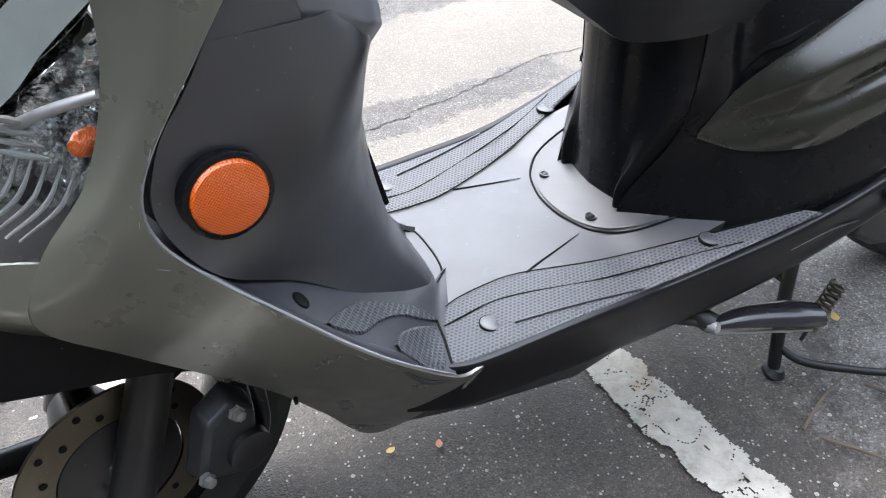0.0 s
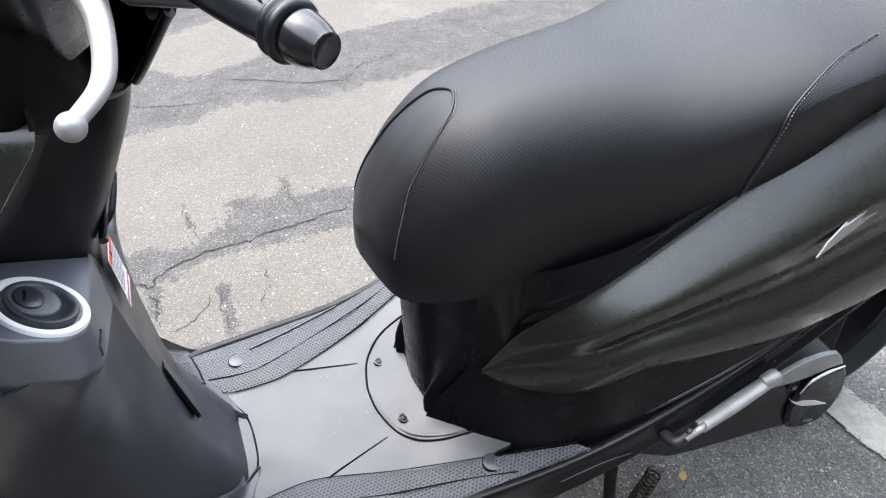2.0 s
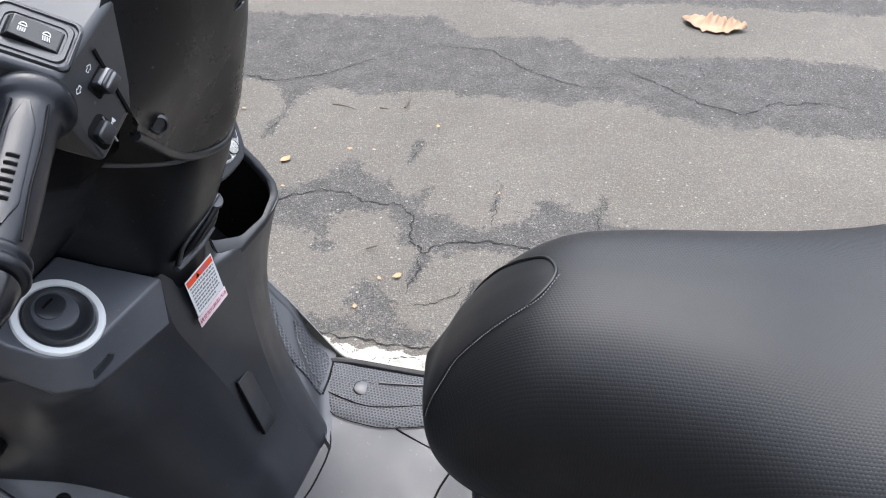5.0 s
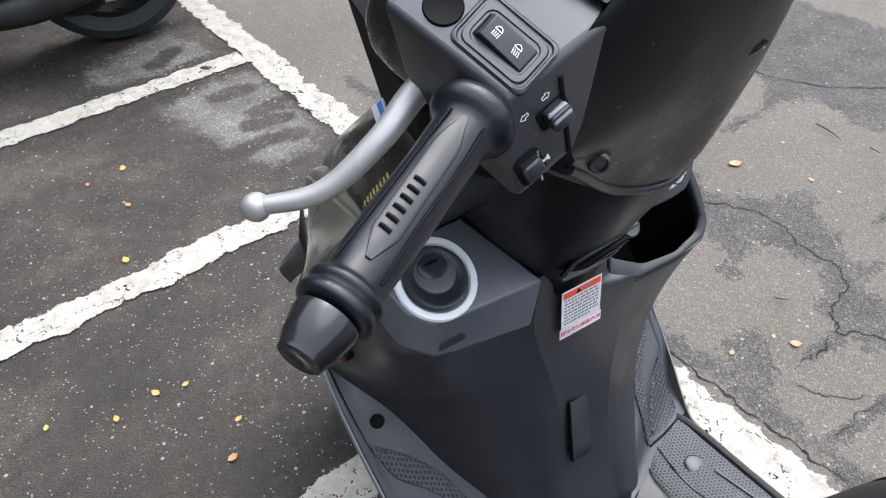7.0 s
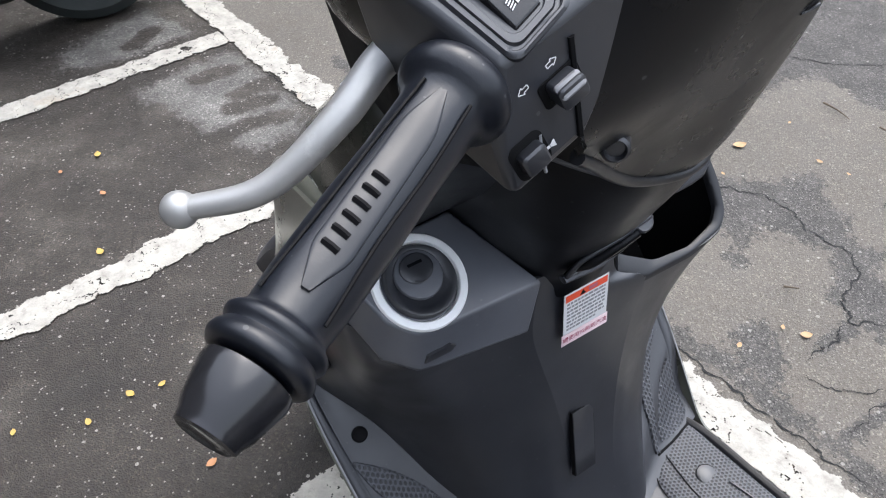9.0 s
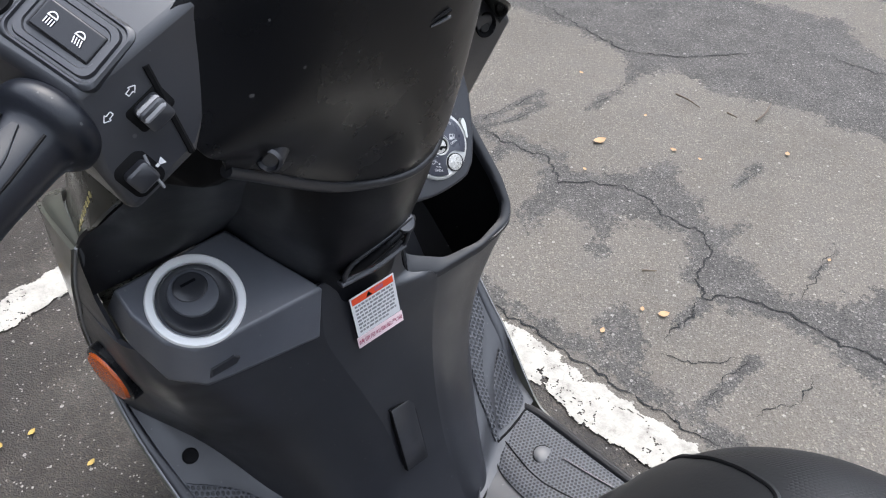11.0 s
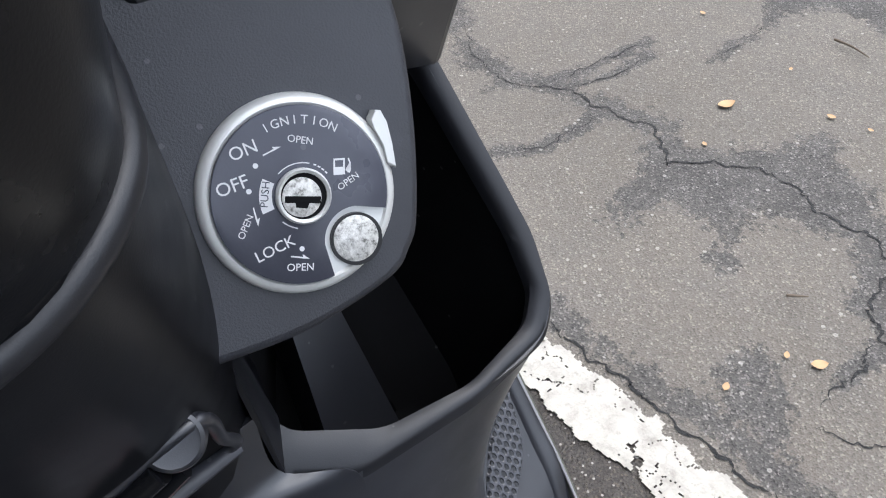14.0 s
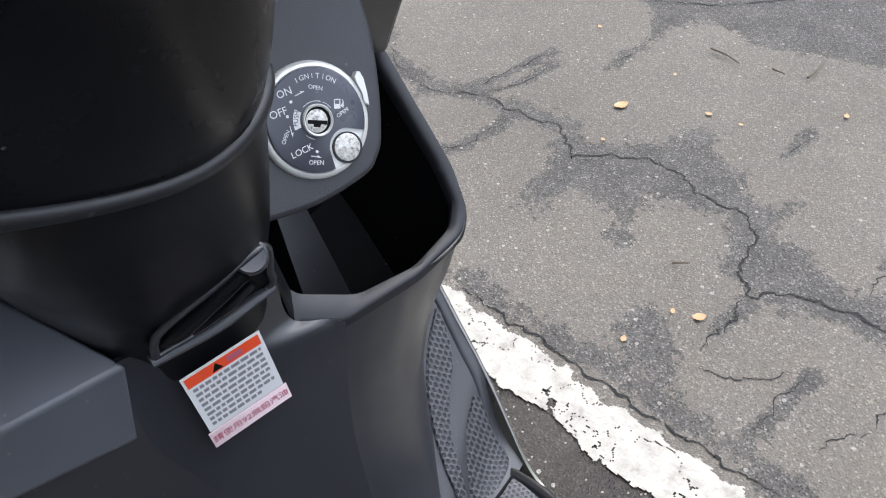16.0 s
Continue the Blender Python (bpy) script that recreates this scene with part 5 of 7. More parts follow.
LENS = [[(-0.335, -0.165, 0.527), (-0.37, -0.145, 0.522), (-0.42, -0.09, 0.522)],
        [(-0.294, -0.171, 0.574), (-0.33, -0.155, 0.565), (-0.39, -0.1, 0.55)],
        [(-0.268, -0.171, 0.632), (-0.3, -0.157, 0.615), (-0.37, -0.1, 0.58)],
        [(-0.255, -0.168, 0.679), (-0.292, -0.153, 0.649), (-0.36, -0.11, 0.6)]]
both("headlight_lens", sheet(LENS, 14, 14, True, 0.002), GLASS, None, "clear headlight lens")
bowl = [[Vector(p[0]) + Vector((0.004, 0.004, 0)), Vector(p[0]) + Vector((0.02, 0.05, 0)), Vector(p[1]) + Vector((0.04, 0.05, 0)), Vector(p[2]) + Vector((0.04, 0.03, 0))] for p in LENS]
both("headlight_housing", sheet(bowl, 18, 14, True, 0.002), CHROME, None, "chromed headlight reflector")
for i in range(9):
    o_ = Vector((-0.0075 * i, 0.005 * i, 0.002 * i))
    both("reflector_strip", tube([Vector((-0.298, -0.152, 0.575)) + o_, Vector((-0.315, -0.153, 0.552)) + o_, Vector((-0.345, -0.147, 0.532)) + o_], [0.0008, 0.0018, 0.001], 8, 14), METAL, None)
for i in range(4):
    o_ = Vector((-0.014, 0.006, 0.008 * i))
    both("reflector_step", tube([Vector((-0.297, -0.15, 0.582)) + o_, Vector((-0.325, -0.135, 0.588)) + o_], [0.001, 0.0026, 0.0014], 8, 8), METAL, None)
both("reflector_band", tube([(-0.272, -0.158, 0.622), (-0.3, -0.15, 0.615), (-0.34, -0.12, 0.595), (-0.38, -0.09, 0.585)], [0.003, 0.004, 0.005], 10, 20), CAST, None)
both("signal_bulb", turned((-0.288, -0.153, 0.592), (-0.5, -0.8, 0), [(-0.01, 0.006), (0.002, 0.009), (0.009, 0.006), (0.011, 0)], 16), ORANGE, None, "orange signal bulb")
pr = Vector((0.5, 0.26, 0.82)).normalized()
pn_ = Vector((-0.12, -0.9, 0.36)).normalized()
po = Vector((-0.13, -0.176, 0.771))
bars = []
for i in range(8):
    q, n_ = COWL.ray_cast(po + pr * 0.0055 * i + Vector((0, -0.06, 0.02)), Vector((0, 0.06, -0.02)).normalized())[:2]
    if q:
        r_ = (pr - n_ * pr.dot(n_)).normalized()
        bars.append(slab([(0, 0.001 * (i % 2)), (0.0032, 0.0), (0.003, 0.0046), (0.0006, 0.0046)], q, r_, n_.cross(r_), n_, 0.0003))
part("print", join(*bars), GOLD, scooter, "row of gold bars of print")
sr = Vector((0.86, -0.22, -0.42)).normalized()
sn_ = Vector((-0.12, -0.8, 0.59)).normalized()
sn_ = (sn_ - sr * sn_.dot(sr)).normalized()
su = sn_.cross(sr).normalized()
so = COWL.ray_cast(Vector((-0.138, -0.151, 0.829)) + sn_ * 0.06, -sn_)[0] - sn_ * 0.0005
st = part("sticker", slab([(-0.016, -0.006), (0.016, -0.006), (0.016, 0.006), (-0.016, 0.006)], so, sr, su, sn_, 0.002), WHITE, scooter, "small blue and white sticker")
part("print", slab([(-0.015, 0.0), (0.009, 0.0), (0.009, 0.005), (-0.015, 0.005)], so, sr, su, sn_, 0.0022), BLUE, st)
part("print", slab([(0.01, -0.005), (0.0155, -0.005), (0.0155, 0.005), (0.012, 0.005)], so, sr, su, sn_, 0.0022), BLUE, st)

# ---- lower skirt along the floor ----
SK = []
for x, y1, drop, zb, yb in ((-0.1, -0.155, 0.045, 0.225, -0.12), (-0.065, -0.1735, 0.042, 0.215, -0.125), (-0.03, -0.182, 0.038, 0.21, -0.13), (0.05, -0.184, 0.037, 0.208, -0.135), (0.17, -0.189, 0.037, 0.215, -0.14), (0.31, -0.207, 0.03, 0.27, -0.17), (0.42, -0.214, 0.02, 0.33, -0.19), (0.55, -0.216, 0.015, 0.4, -0.2), (0.68, -0.212, 0.012, 0.48, -0.19), (0.8, -0.2, 0.01, 0.55, -0.18)):
    z0 = floor_z(x, y1) if x < 0.3 else float(np.interp(x, [0.31, 0.42, 0.55, 0.68, 0.8], [0.348, 0.385, 0.445, 0.515, 0.575]))
    SK.append([(x, y1 + 0.012, z0), (x, y1 + 0.006, z0 + 0.0035), (x, y1 - 0.001, z0), (x, y1, z0 - drop), (x, (y1 + yb) / 2 - 0.015, (z0 - drop + zb) / 2), (x, yb, zb), (x, yb + 0.06, zb - 0.004)])
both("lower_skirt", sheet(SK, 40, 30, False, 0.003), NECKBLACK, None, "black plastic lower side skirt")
part("belly_pan", loft([[(x, y * s, z) for s, y, z in ((1, -0.13, zt), (1, -0.12, zb), (1, -0.06, zb - 0.02), (-1, -0.06, zb - 0.02), (-1, -0.12, zb), (-1, -0.13, zt))] for x, zt, zb in ((-0.11, 0.25, 0.19), (0.0, 0.26, 0.165), (0.12, 0.26, 0.15), (0.185, 0.27, 0.17), (0.19, 0.28, 0.25))]), PANEL, scooter, "grey plastic belly pan")
part("side_line", tube([S(0.30, -0.214, 0.325), S(0.35, -0.215, 0.333), S(0.4, -0.215, 0.333), S(0.43, -0.212, 0.34)], [0.0003, 0.0009, 0.0009, 0.0004], 6), FLOOR, scooter)

# ---- body under the seat ----
BODY = [
    # x, then (y, z) from the floor to the seat, half the machine
    (0.25, [(0.104, 0.322), (0.09, 0.372), (0.096, 0.43), (0.098, 0.5), (0.095, 0.545)]),
    (0.272, [(0.15, 0.331), (0.124, 0.383), (0.11, 0.433), (0.104, 0.5), (0.098, 0.546)]),
    (0.3, [(0.174, 0.338), (0.152, 0.385), (0.124, 0.435), (0.106, 0.5), (0.1, 0.548)]),
    (0.34, [(0.188, 0.347), (0.174, 0.392), (0.16, 0.44), (0.146, 0.5), (0.118, 0.557)]),
    (0.42, [(0.206, 0.365), (0.196, 0.41), (0.186, 0.46), (0.172, 0.52), (0.135, 0.582)]),
    (0.55, [(0.214, 0.41), (0.208, 0.45), (0.202, 0.5), (0.182, 0.57), (0.14, 0.635)]),
    (0.7, [(0.21, 0.49), (0.208, 0.52), (0.2, 0.56), (0.18, 0.62), (0.142, 0.69)]),
    (0.9, [(0.19, 0.58), (0.19, 0.61), (0.18, 0.65), (0.165, 0.69), (0.14, 0.73)]),
]
CREASE = [(0.197, -0.058, 0.308), (0.212, -0.063, 0.35), (0.236, -0.076, 0.39), (0.247, -0.091, 0.44), (0.249, -0.096, 0.5), (0.25, -0.095, 0.546)]
rows = [CREASE] + [[(x, -y, z) for y, z in pts] for x, pts in BODY[1:]]
rows = [[tuple(q) for q in spline(r_, 6)] for r_ in rows]
both("body_shell", sheet(rows, 70, 24, False, 0.004), SATIN, None, "satin black plastic body under the seat")
# rounded front column, with a hollow between it and the crease of the shell
COLUMN = []
for (x, y, z), k in zip(CREASE, (0.0, 0.45, 0.8, 1.0, 1.0, 1.0)):
    foot_ = ((0.203, 0.0), (0.2045, -0.02), (0.2055, -0.033), (0.204, -0.043), (0.2, -0.051))
    upper_ = ((0.199, 0.0), (0.2005, -0.018), (0.207, -0.036), (0.22, -0.048), (x - 0.012, y * 0.7 - 0.014))
    COLUMN.append([(a[0] + (b[0] - a[0]) * k, a[1] + (b[1] - a[1]) * k, z) for a, b in zip(foot_, upper_)] + [(x, y, z)])
both("body_column", sheet(COLUMN, 30, 30, False, 0.003), SATIN, None, "rounded satin black front column under the seat")


def on_body(x, z, lift=0.0):
    """A place on the left body shell at x and height z."""
    for (x0, p0), (x1, p1) in zip(BODY, BODY[1:]):
        if x0 <= x <= x1:
            k = (x - x0) / (x1 - x0)
            pts = [((1 - k) * a[0] + k * b[0], (1 - k) * a[1] + k * b[1]) for a, b in zip(p0, p1)]
            break
    zs = [p[1] for p in pts]
    return Vector((x, -float(np.interp(z, zs, [p[0] for p in pts])) - lift, z))


PUP = [(0.253, 0.428), (0.301, 0.493), (0.334, 0.520), (0.456, 0.587), (0.489, 0.603), (0.55, 0.632), (0.66, 0.674), (0.8, 0.715)]
PLO = [(0.253, 0.422), (0.31, 0.408), (0.35, 0.428), (0.396, 0.45), (0.47, 0.456), (0.553, 0.462), (0.6, 0.468), (0.7, 0.495), (0.8, 0.53)]
rows = []
for i in range(9):
    t = (i / 8) ** 1.3
    x = 0.253 + (0.8 - 0.253) * t
    zu, zl = float(np.interp(x, *zip(*PUP))), float(np.interp(x, *zip(*PLO)))
    swell = min(1, t * 3.2)
    row = []
    for k in (0, 0.08, 0.2, 0.3, 0.38, 0.46, 0.58, 0.68, 0.72, 0.76, 0.86, 0.96, 1.0):
        bulge = 0.007 + swell * float(np.interp(k, [0, 0.08, 0.2, 0.3, 0.38, 0.46, 0.58, 0.68, 0.72, 0.76, 0.86, 0.96, 1.0], [0, 0.008, 0.013, 0.0105, 0.002, 0.002, 0.011, 0.0185, 0.0205, 0.0195, 0.01, -0.001, -0.004]))
        row.append(on_body(x, zl + (zu - zl) * k, bulge))
    rows.append(row)
both("side_panel", sheet(rows, 80, 50, False, 0.003), OLIVE_DARK, None, "dark olive metallic painted side panel")
both("panel_gap", tube([on_body(x, z, 0.002) for x, z in ((0.25, 0.436), (0.301, 0.498), (0.334, 0.526), (0.45, 0.59), (0.55, 0.638), (0.66, 0.68))], [0.003, 0.006, 0.006], 8, 40), DARK, None)
both("panel_gap", tube([on_body(x, z, 0.001) for x, z in ((0.25, 0.423), (0.31, 0.407), (0.35, 0.424), (0.396, 0.446))], [0.002, 0.002, 0.0005], 6), DARK, None)
both("panel_gap", tube([on_body(x, z, 0.0005) for x, z in ((0.315, 0.406), (0.29, 0.38), (0.255, 0.335))], 0.0014, 6), DARK, None)
slash = [(0.0, 0.0), (0.03, 0.012), (0.075, 0.03), (0.05, 0.026), (0.06, 0.036), (0.03, 0.024), (0.035, 0.03), (0.012, 0.014)]
part("emblem", slab(slash, on_body(0.565, 0.568, 0.03), Vector((1, 0.05, 0)).normalized(), Vector((0, 0.2, 1)).normalized(), Vector((0.05, -1, 0.2)).normalized(), 0.002, 0.0005), METAL, scooter, "silver swoosh emblem")
both("body_crease", tube([on_body(x, z, 0.001) for x, z in ((0.33, 0.362), (0.42, 0.393), (0.55, 0.448), (0.66, 0.51), (0.74, 0.555))], [0.002, 0.004, 0.004, 0.002], 8, 30), BLACK, None)

# ---- seat ----
SEATX = [
    # x, half width, bottom, widest height, top
    (0.153, 0.01, 0.55, 0.566, 0.583),
    (0.163, 0.047, 0.538, 0.562, 0.595),
    (0.178, 0.074, 0.526, 0.565, 0.625),
    (0.213, 0.1, 0.527, 0.58, 0.673),
    (0.26, 0.112, 0.53, 0.605, 0.711),
    (0.32, 0.116, 0.534, 0.628, 0.728),
    (0.4, 0.131, 0.543, 0.642, 0.735),
    (0.48, 0.15, 0.57, 0.668, 0.734),
    (0.58, 0.163, 0.62, 0.708, 0.75),
    (0.7, 0.154, 0.685, 0.73, 0.769),
    (0.8, 0.152, 0.73, 0.79, 0.84),
    (0.95, 0.13, 0.75, 0.805, 0.85),
    (1.0, 0.05, 0.765, 0.8, 0.82),
]


def seat_point(i, a):
    """Round the seat: a from 0 at the bottom middle by the left side to 1 at the top middle."""
    x, w_, zb, zm, zt = SEATX[i]
    if a < 0.25:
        return Vector((x, -w_ * 0.9 * a / 0.25, zb))
    if a < 0.5:
        k = (a - 0.25) * 4
        return Vector((x, -w_ * (0.9 + 0.1 * math.sin(k * math.pi / 2)), zb + (zm - zb) * k))
    k = (a - 0.5) * 2
    ang = k * math.pi / 2
    return Vector((x, -w_ * max(0.0, math.cos(ang)) ** 0.8, zm + (zt - zm) * math.sin(ang) ** 0.95))


AS = [0.0, 0.15, 0.24, 0.27, 0.38, 0.5, 0.6, 0.7, 0.8, 0.9, 1.0]
cols = [spline([seat_point(i, a) for i in range(len(SEATX))], 130) for a in AS]
full = []
for k in range(131):
    half = spline([c[k] for c in cols], 44)
    full.append(half + [Vector((p.x, -p.y, p.z)) for p in half[-2:0:-1]])
bm = loft(full, True)
# the nose and the textured cover are two pieces of vinyl that meet in a stitched seam
SEAM_Z, SEAM_X = [0.5, 0.6, 0.62, 0.641, 0.659, 0.674, 0.69, 0.703, 0.713], [0.168, 0.18, 0.187, 0.196, 0.208, 0.221, 0.239, 0.253, 0.265]


def nose_side(p):
    return p.x < float(np.interp(p.z, SEAM_Z, SEAM_X))
SEATSKIN = BVHTree.FromBMesh(bm)
seat = part("seat", bm, SEATTEX, scooter, "black textured vinyl seat")
seat.data.materials.append(SEAT.m)
for p in seat.data.polygons:
    if nose_side(p.center) and p.center.z > 0.55 or p.center.z < 0.55 + 0.4 * max(0, p.center.x - 0.3):
        p.material_index = 1


def on_seat(p, lift=0.0006):
    """The nearest place on the seat's skin."""
    q, n_ = SEATSKIN.find_nearest(Vector(p))[:2]
    return q + n_ * lift


def stitches(points, name):
    bms = []
    path = spline(points, 150)
    for a, b in zip(path[::2], path[1::2]):
        bms.append(tube([a, b], 0.00045, 5, 2))
    return part(name, join(*bms), THREAD, scooter, "row of pale stitches")


seam_l = [Vector(p) for p in ((0.172, -0.066, 0.58), (0.179, -0.062, 0.6), (0.187, -0.058, 0.62), (0.196, -0.05, 0.641), (0.208, -0.046, 0.659), (0.221, -0.041, 0.675), (0.238, -0.034, 0.691), (0.254, -0.024, 0.705), (0.264, 0.0, 0.713))]
seam = seam_l + [Vector((p.x, -p.y, p.z)) for p in seam_l[-2::-1]]
part("seat_seam", tube([on_seat(p) for p in spline(seam, 60)], 0.0016, 6, 150), SEAT, scooter)
stitches([on_seat(p + Vector((0.004, -0.0004, 0.0016)), 0.001) for p in spline(seam_l, 40)], "stitching")
rear_l = [Vector(p) for p in ((0.507, -0.141, 0.593), (0.517, -0.152, 0.647), (0.536, -0.155, 0.701), (0.573, -0.145, 0.728), (0.611, -0.132, 0.74), (0.658, -0.122, 0.75))]
part("seat_seam", tube([on_seat(p) for p in spline(rear_l, 40)], 0.0014, 6, 90), SEAT, scooter)
stitches([on_seat(p + Vector((0.004, -0.0004, 0.001)), 0.001) for p in spline(rear_l, 40)], "stitching")

# ---- engine and kick starter ----
OUT = [(0.41, 0.3), (0.42, 0.34), (0.5, 0.362), (0.588, 0.366), (0.632, 0.375), (0.678, 0.37), (0.7, 0.346), (0.716, 0.304), (0.712, 0.262), (0.695, 0.236), (0.666, 0.235), (0.594, 0.249), (0.5, 0.26), (0.455, 0.27)]
cx_, cz_ = 0.58, 0.305
rings = [[Vector((cx_ + (x - cx_) * k, -0.13 - d, cz_ + (z - cz_) * k)) for x, z in OUT] for d, k in ((0.0, 1.0), (0.048, 1.0), (0.061, 0.985), (0.066, 0.95))]
part("crankcase_cover", loft(rings), NECKBLACK, scooter, "black grained engine side cover", bevel=0.004)
EO = Vector((0.0, -0.196, 0.0))


def on_case(poly, depth, inset=0.0):
    """A flat piece on the engine cover, given in x and height."""
    return slab(poly, EO, Vector((1, 0, 0)), Vector((0, 0, 1)), Vector((0, -1, 0)), depth, inset)


fan = part("fan_cover", on_case([(0.65, 0.337), (0.675, 0.342), (0.7, 0.341), (0.712, 0.325), (0.717, 0.304), (0.717, 0.28), (0.711, 0.257), (0.695, 0.236), (0.666, 0.235), (0.645, 0.244), (0.634, 0.266), (0.631, 0.292), (0.637, 0.318)], 0.008, 0.006), SATIN, scooter, "glossy black end of the engine cover")
part("cover_stripe", on_case([(0.632, 0.3035), (0.65, 0.3), (0.672, 0.29), (0.694, 0.2745), (0.668, 0.2835), (0.646, 0.2925)], 0.0095, 0.001), SILVER, fan, "bright metal stripe")
part("cover_edge", tube([EO + Vector((x, -0.0085, z)) for x, z in ((0.638, 0.318), (0.65, 0.336), (0.674, 0.343), (0.699, 0.343))], [0.0008, 0.0018, 0.0022, 0.001], 8, 20), SILVER, fan)
part("cover_screws", join(*[turned(EO + Vector((0.667 + 0.006 * i, -0.006, 0.252 - 0.002 * i)), (0, -1, 0), [(0, 0.0018), (0.003, 0.0016), (0.0034, 0)], 10) for i in range(3)]), METAL, fan)
part("casing_top", on_case([(0.584, 0.348), (0.587, 0.363), (0.61, 0.372), (0.632, 0.377), (0.66, 0.376), (0.681, 0.371), (0.692, 0.358), (0.699, 0.346), (0.672, 0.346), (0.645, 0.343), (0.615, 0.344)], 0.006, 0.003), ALLOY, scooter, "pale grey alloy top of the engine casing")
part("casing_bolt", turned(EO + Vector((0.626, 0.0, 0.335)), (0.05, -1, 0.1), [(-0.004, 0.009), (0.005, 0.009), (0.007, 0.007), (0.003, 0.005), (0.003, 0)], 16), STEEL, scooter)
k1, k2 = S(0.426, -0.236, 0.352), S(0.545, -0.236, 0.407)
kd = (k2 - k1).normalized()
kick = part("kick_lever", tube([k1 + kd * 0.034, k1.lerp(k2, 0.6), k2], [0.0085, 0.0098, 0.0085], 16, 16, 0.55), ALLOY, scooter, "bare aluminium kick-start lever")
part("kick_joint", tube([k1 + Vector((0, 0.02, -0.004)), k1 + Vector((0.002, 0.002, 0)), k1 + kd * 0.018], [0.007, 0.0068, 0.006], 12, 12), STEEL, kick)
part("kick_fork", tube([k1 + kd * 0.012 + Vector((0, -0.005, 0.005)), k1 + kd * 0.028 + Vector((0, -0.006, 0.009)), k1 + kd * 0.04], [0.003, 0.0045, 0.004], 10, 10), METAL, kick)
part("kick_pin", turned(k1 + kd * 0.021, (-0.35, -0.2, 0.9), [(-0.011, 0.0035), (0.011, 0.0035), (0.012, 0.002)], 12), STEEL, kick)
part("kick_pad", turned(k2, (1, -0.1, 0.45), [(-0.012, 0.0085), (0.002, 0.0098), (0.007, 0.0075), (0.009, 0)], 20), ALLOY, kick)
both("belly_line", tube([on_body(x, z, 0.003) for x, z in ((0.56, 0.47), (0.66, 0.53), (0.75, 0.58))], 0.0015, 6), GREYPRINT, None)

# rear wheel and silencer
def wheel(parent, c, r, w_, rim_r, mat=TYRE):
    cx, cz = c
    prof = [(-w_ * 0.3, rim_r), (-w_ * 0.5, r - 0.04), (-w_ * 0.42, r - 0.012), (-w_ * 0.2, r - 0.002), (0, r), (w_ * 0.2, r - 0.002), (w_ * 0.42, r - 0.012), (w_ * 0.5, r - 0.04), (w_ * 0.3, rim_r)]
    t = part("tyre", turned((cx, 0, cz), (0, 1, 0), prof, 64, cap=False), mat, parent, "worn black tyre")
    part("rim", turned((cx, 0, cz), (0, 1, 0), [(-w_ * 0.33, rim_r + 0.006), (-w_ * 0.33, rim_r - 0.012), (-0.012, rim_r - 0.02), (0.012, rim_r - 0.02), (w_ * 0.33, rim_r - 0.012), (w_ * 0.33, rim_r + 0.006)], 56, cap=False), SATIN, parent)
    for i in range(5):
        a = 2 * math.pi * i / 5 + 0.3
        d = Vector((math.cos(a), 0, math.sin(a)))
        part("spoke", tube([Vector((cx, 0, cz)) + d * 0.03, Vector((cx, 0, cz)) + d * (rim_r - 0.014)], [0.016, 0.012], 10, 6), SATIN, parent)
    part("hub", turned((cx, 0, cz), (0, 1, 0), [(-0.05, 0.014), (-0.05, 0.028), (-0.02, 0.036), (0.02, 0.036), (0.05, 0.028), (0.05, 0.014)], 32), STEEL, parent)
    return t


wheel(scooter, (0.87, 0.225), 0.225, 0.11, 0.15)
part("silencer", tube([(0.45, 0.16, 0.2), (0.65, 0.19, 0.26), (0.95, 0.2, 0.33)], [0.03, 0.05, 0.055], 24, 16), STEEL, scooter, "dark silencer")

# ---- stands ----
ft = S(0.449, -0.119, 0.013)
stand = part("centre_stand", tube([S(0.446, -0.108, 0.25), S(0.446, -0.11, 0.13), S(0.448, -0.117, 0.04), ft], 0.009, 12, 20), STEEL, scooter, "black steel centre stand")
part("stand_leg", tube([S(0.446, 0.108, 0.25), S(0.446, 0.11, 0.13), S(0.448, 0.117, 0.04), S(0.449, 0.119, 0.013)], 0.009, 12, 20), STEEL, stand)
part("stand_bar", tube([S(0.446, -0.108, 0.16), S(0.446, 0.108, 0.16)], 0.009, 12, 8), STEEL, stand)
part("stand_pedal", tube([S(0.448, -0.117, 0.05), S(0.47, -0.145, 0.034), S(0.52, -0.185, 0.03), S(0.565, -0.215, 0.028)], [0.006, 0.006, 0.005], 10, 20), STEEL, stand)
part("pedal_pad", tube([S(0.558, -0.2, 0.034), S(0.58, -0.226, 0.02)], 0.0065, 10, 4), METAL, stand)
part("stand_foot", turned(S(0.449, -0.119, 0.0), (0.2, -0.3, 1), [(0, 0.016), (0.006, 0.017), (0.014, 0.009)], 16), STEEL, stand)
coil = []
c0, c1 = S(0.487, -0.15, 0.165), S(0.468, -0.14, 0.09)
d, s1, u1 = frame_of(c1 - c0)
for i in range(121):
    a = i / 120 * 2 * math.pi * 9
    coil.append(c0 + (c1 - c0) * i / 120 + (s1 * math.cos(a) + u1 * math.sin(a)) * 0.0098)
part("return_spring", tube(coil, 0.0019, 6, 360), BRASS, stand, "steel return spring")
part("spring_hook", tube([c1, c1 + (c1 - c0) * 0.25], 0.003, 8, 4), STEEL, stand)
sa, sb = S(0.239, -0.191, 0.235), S(0.362, -0.219, 0.219)
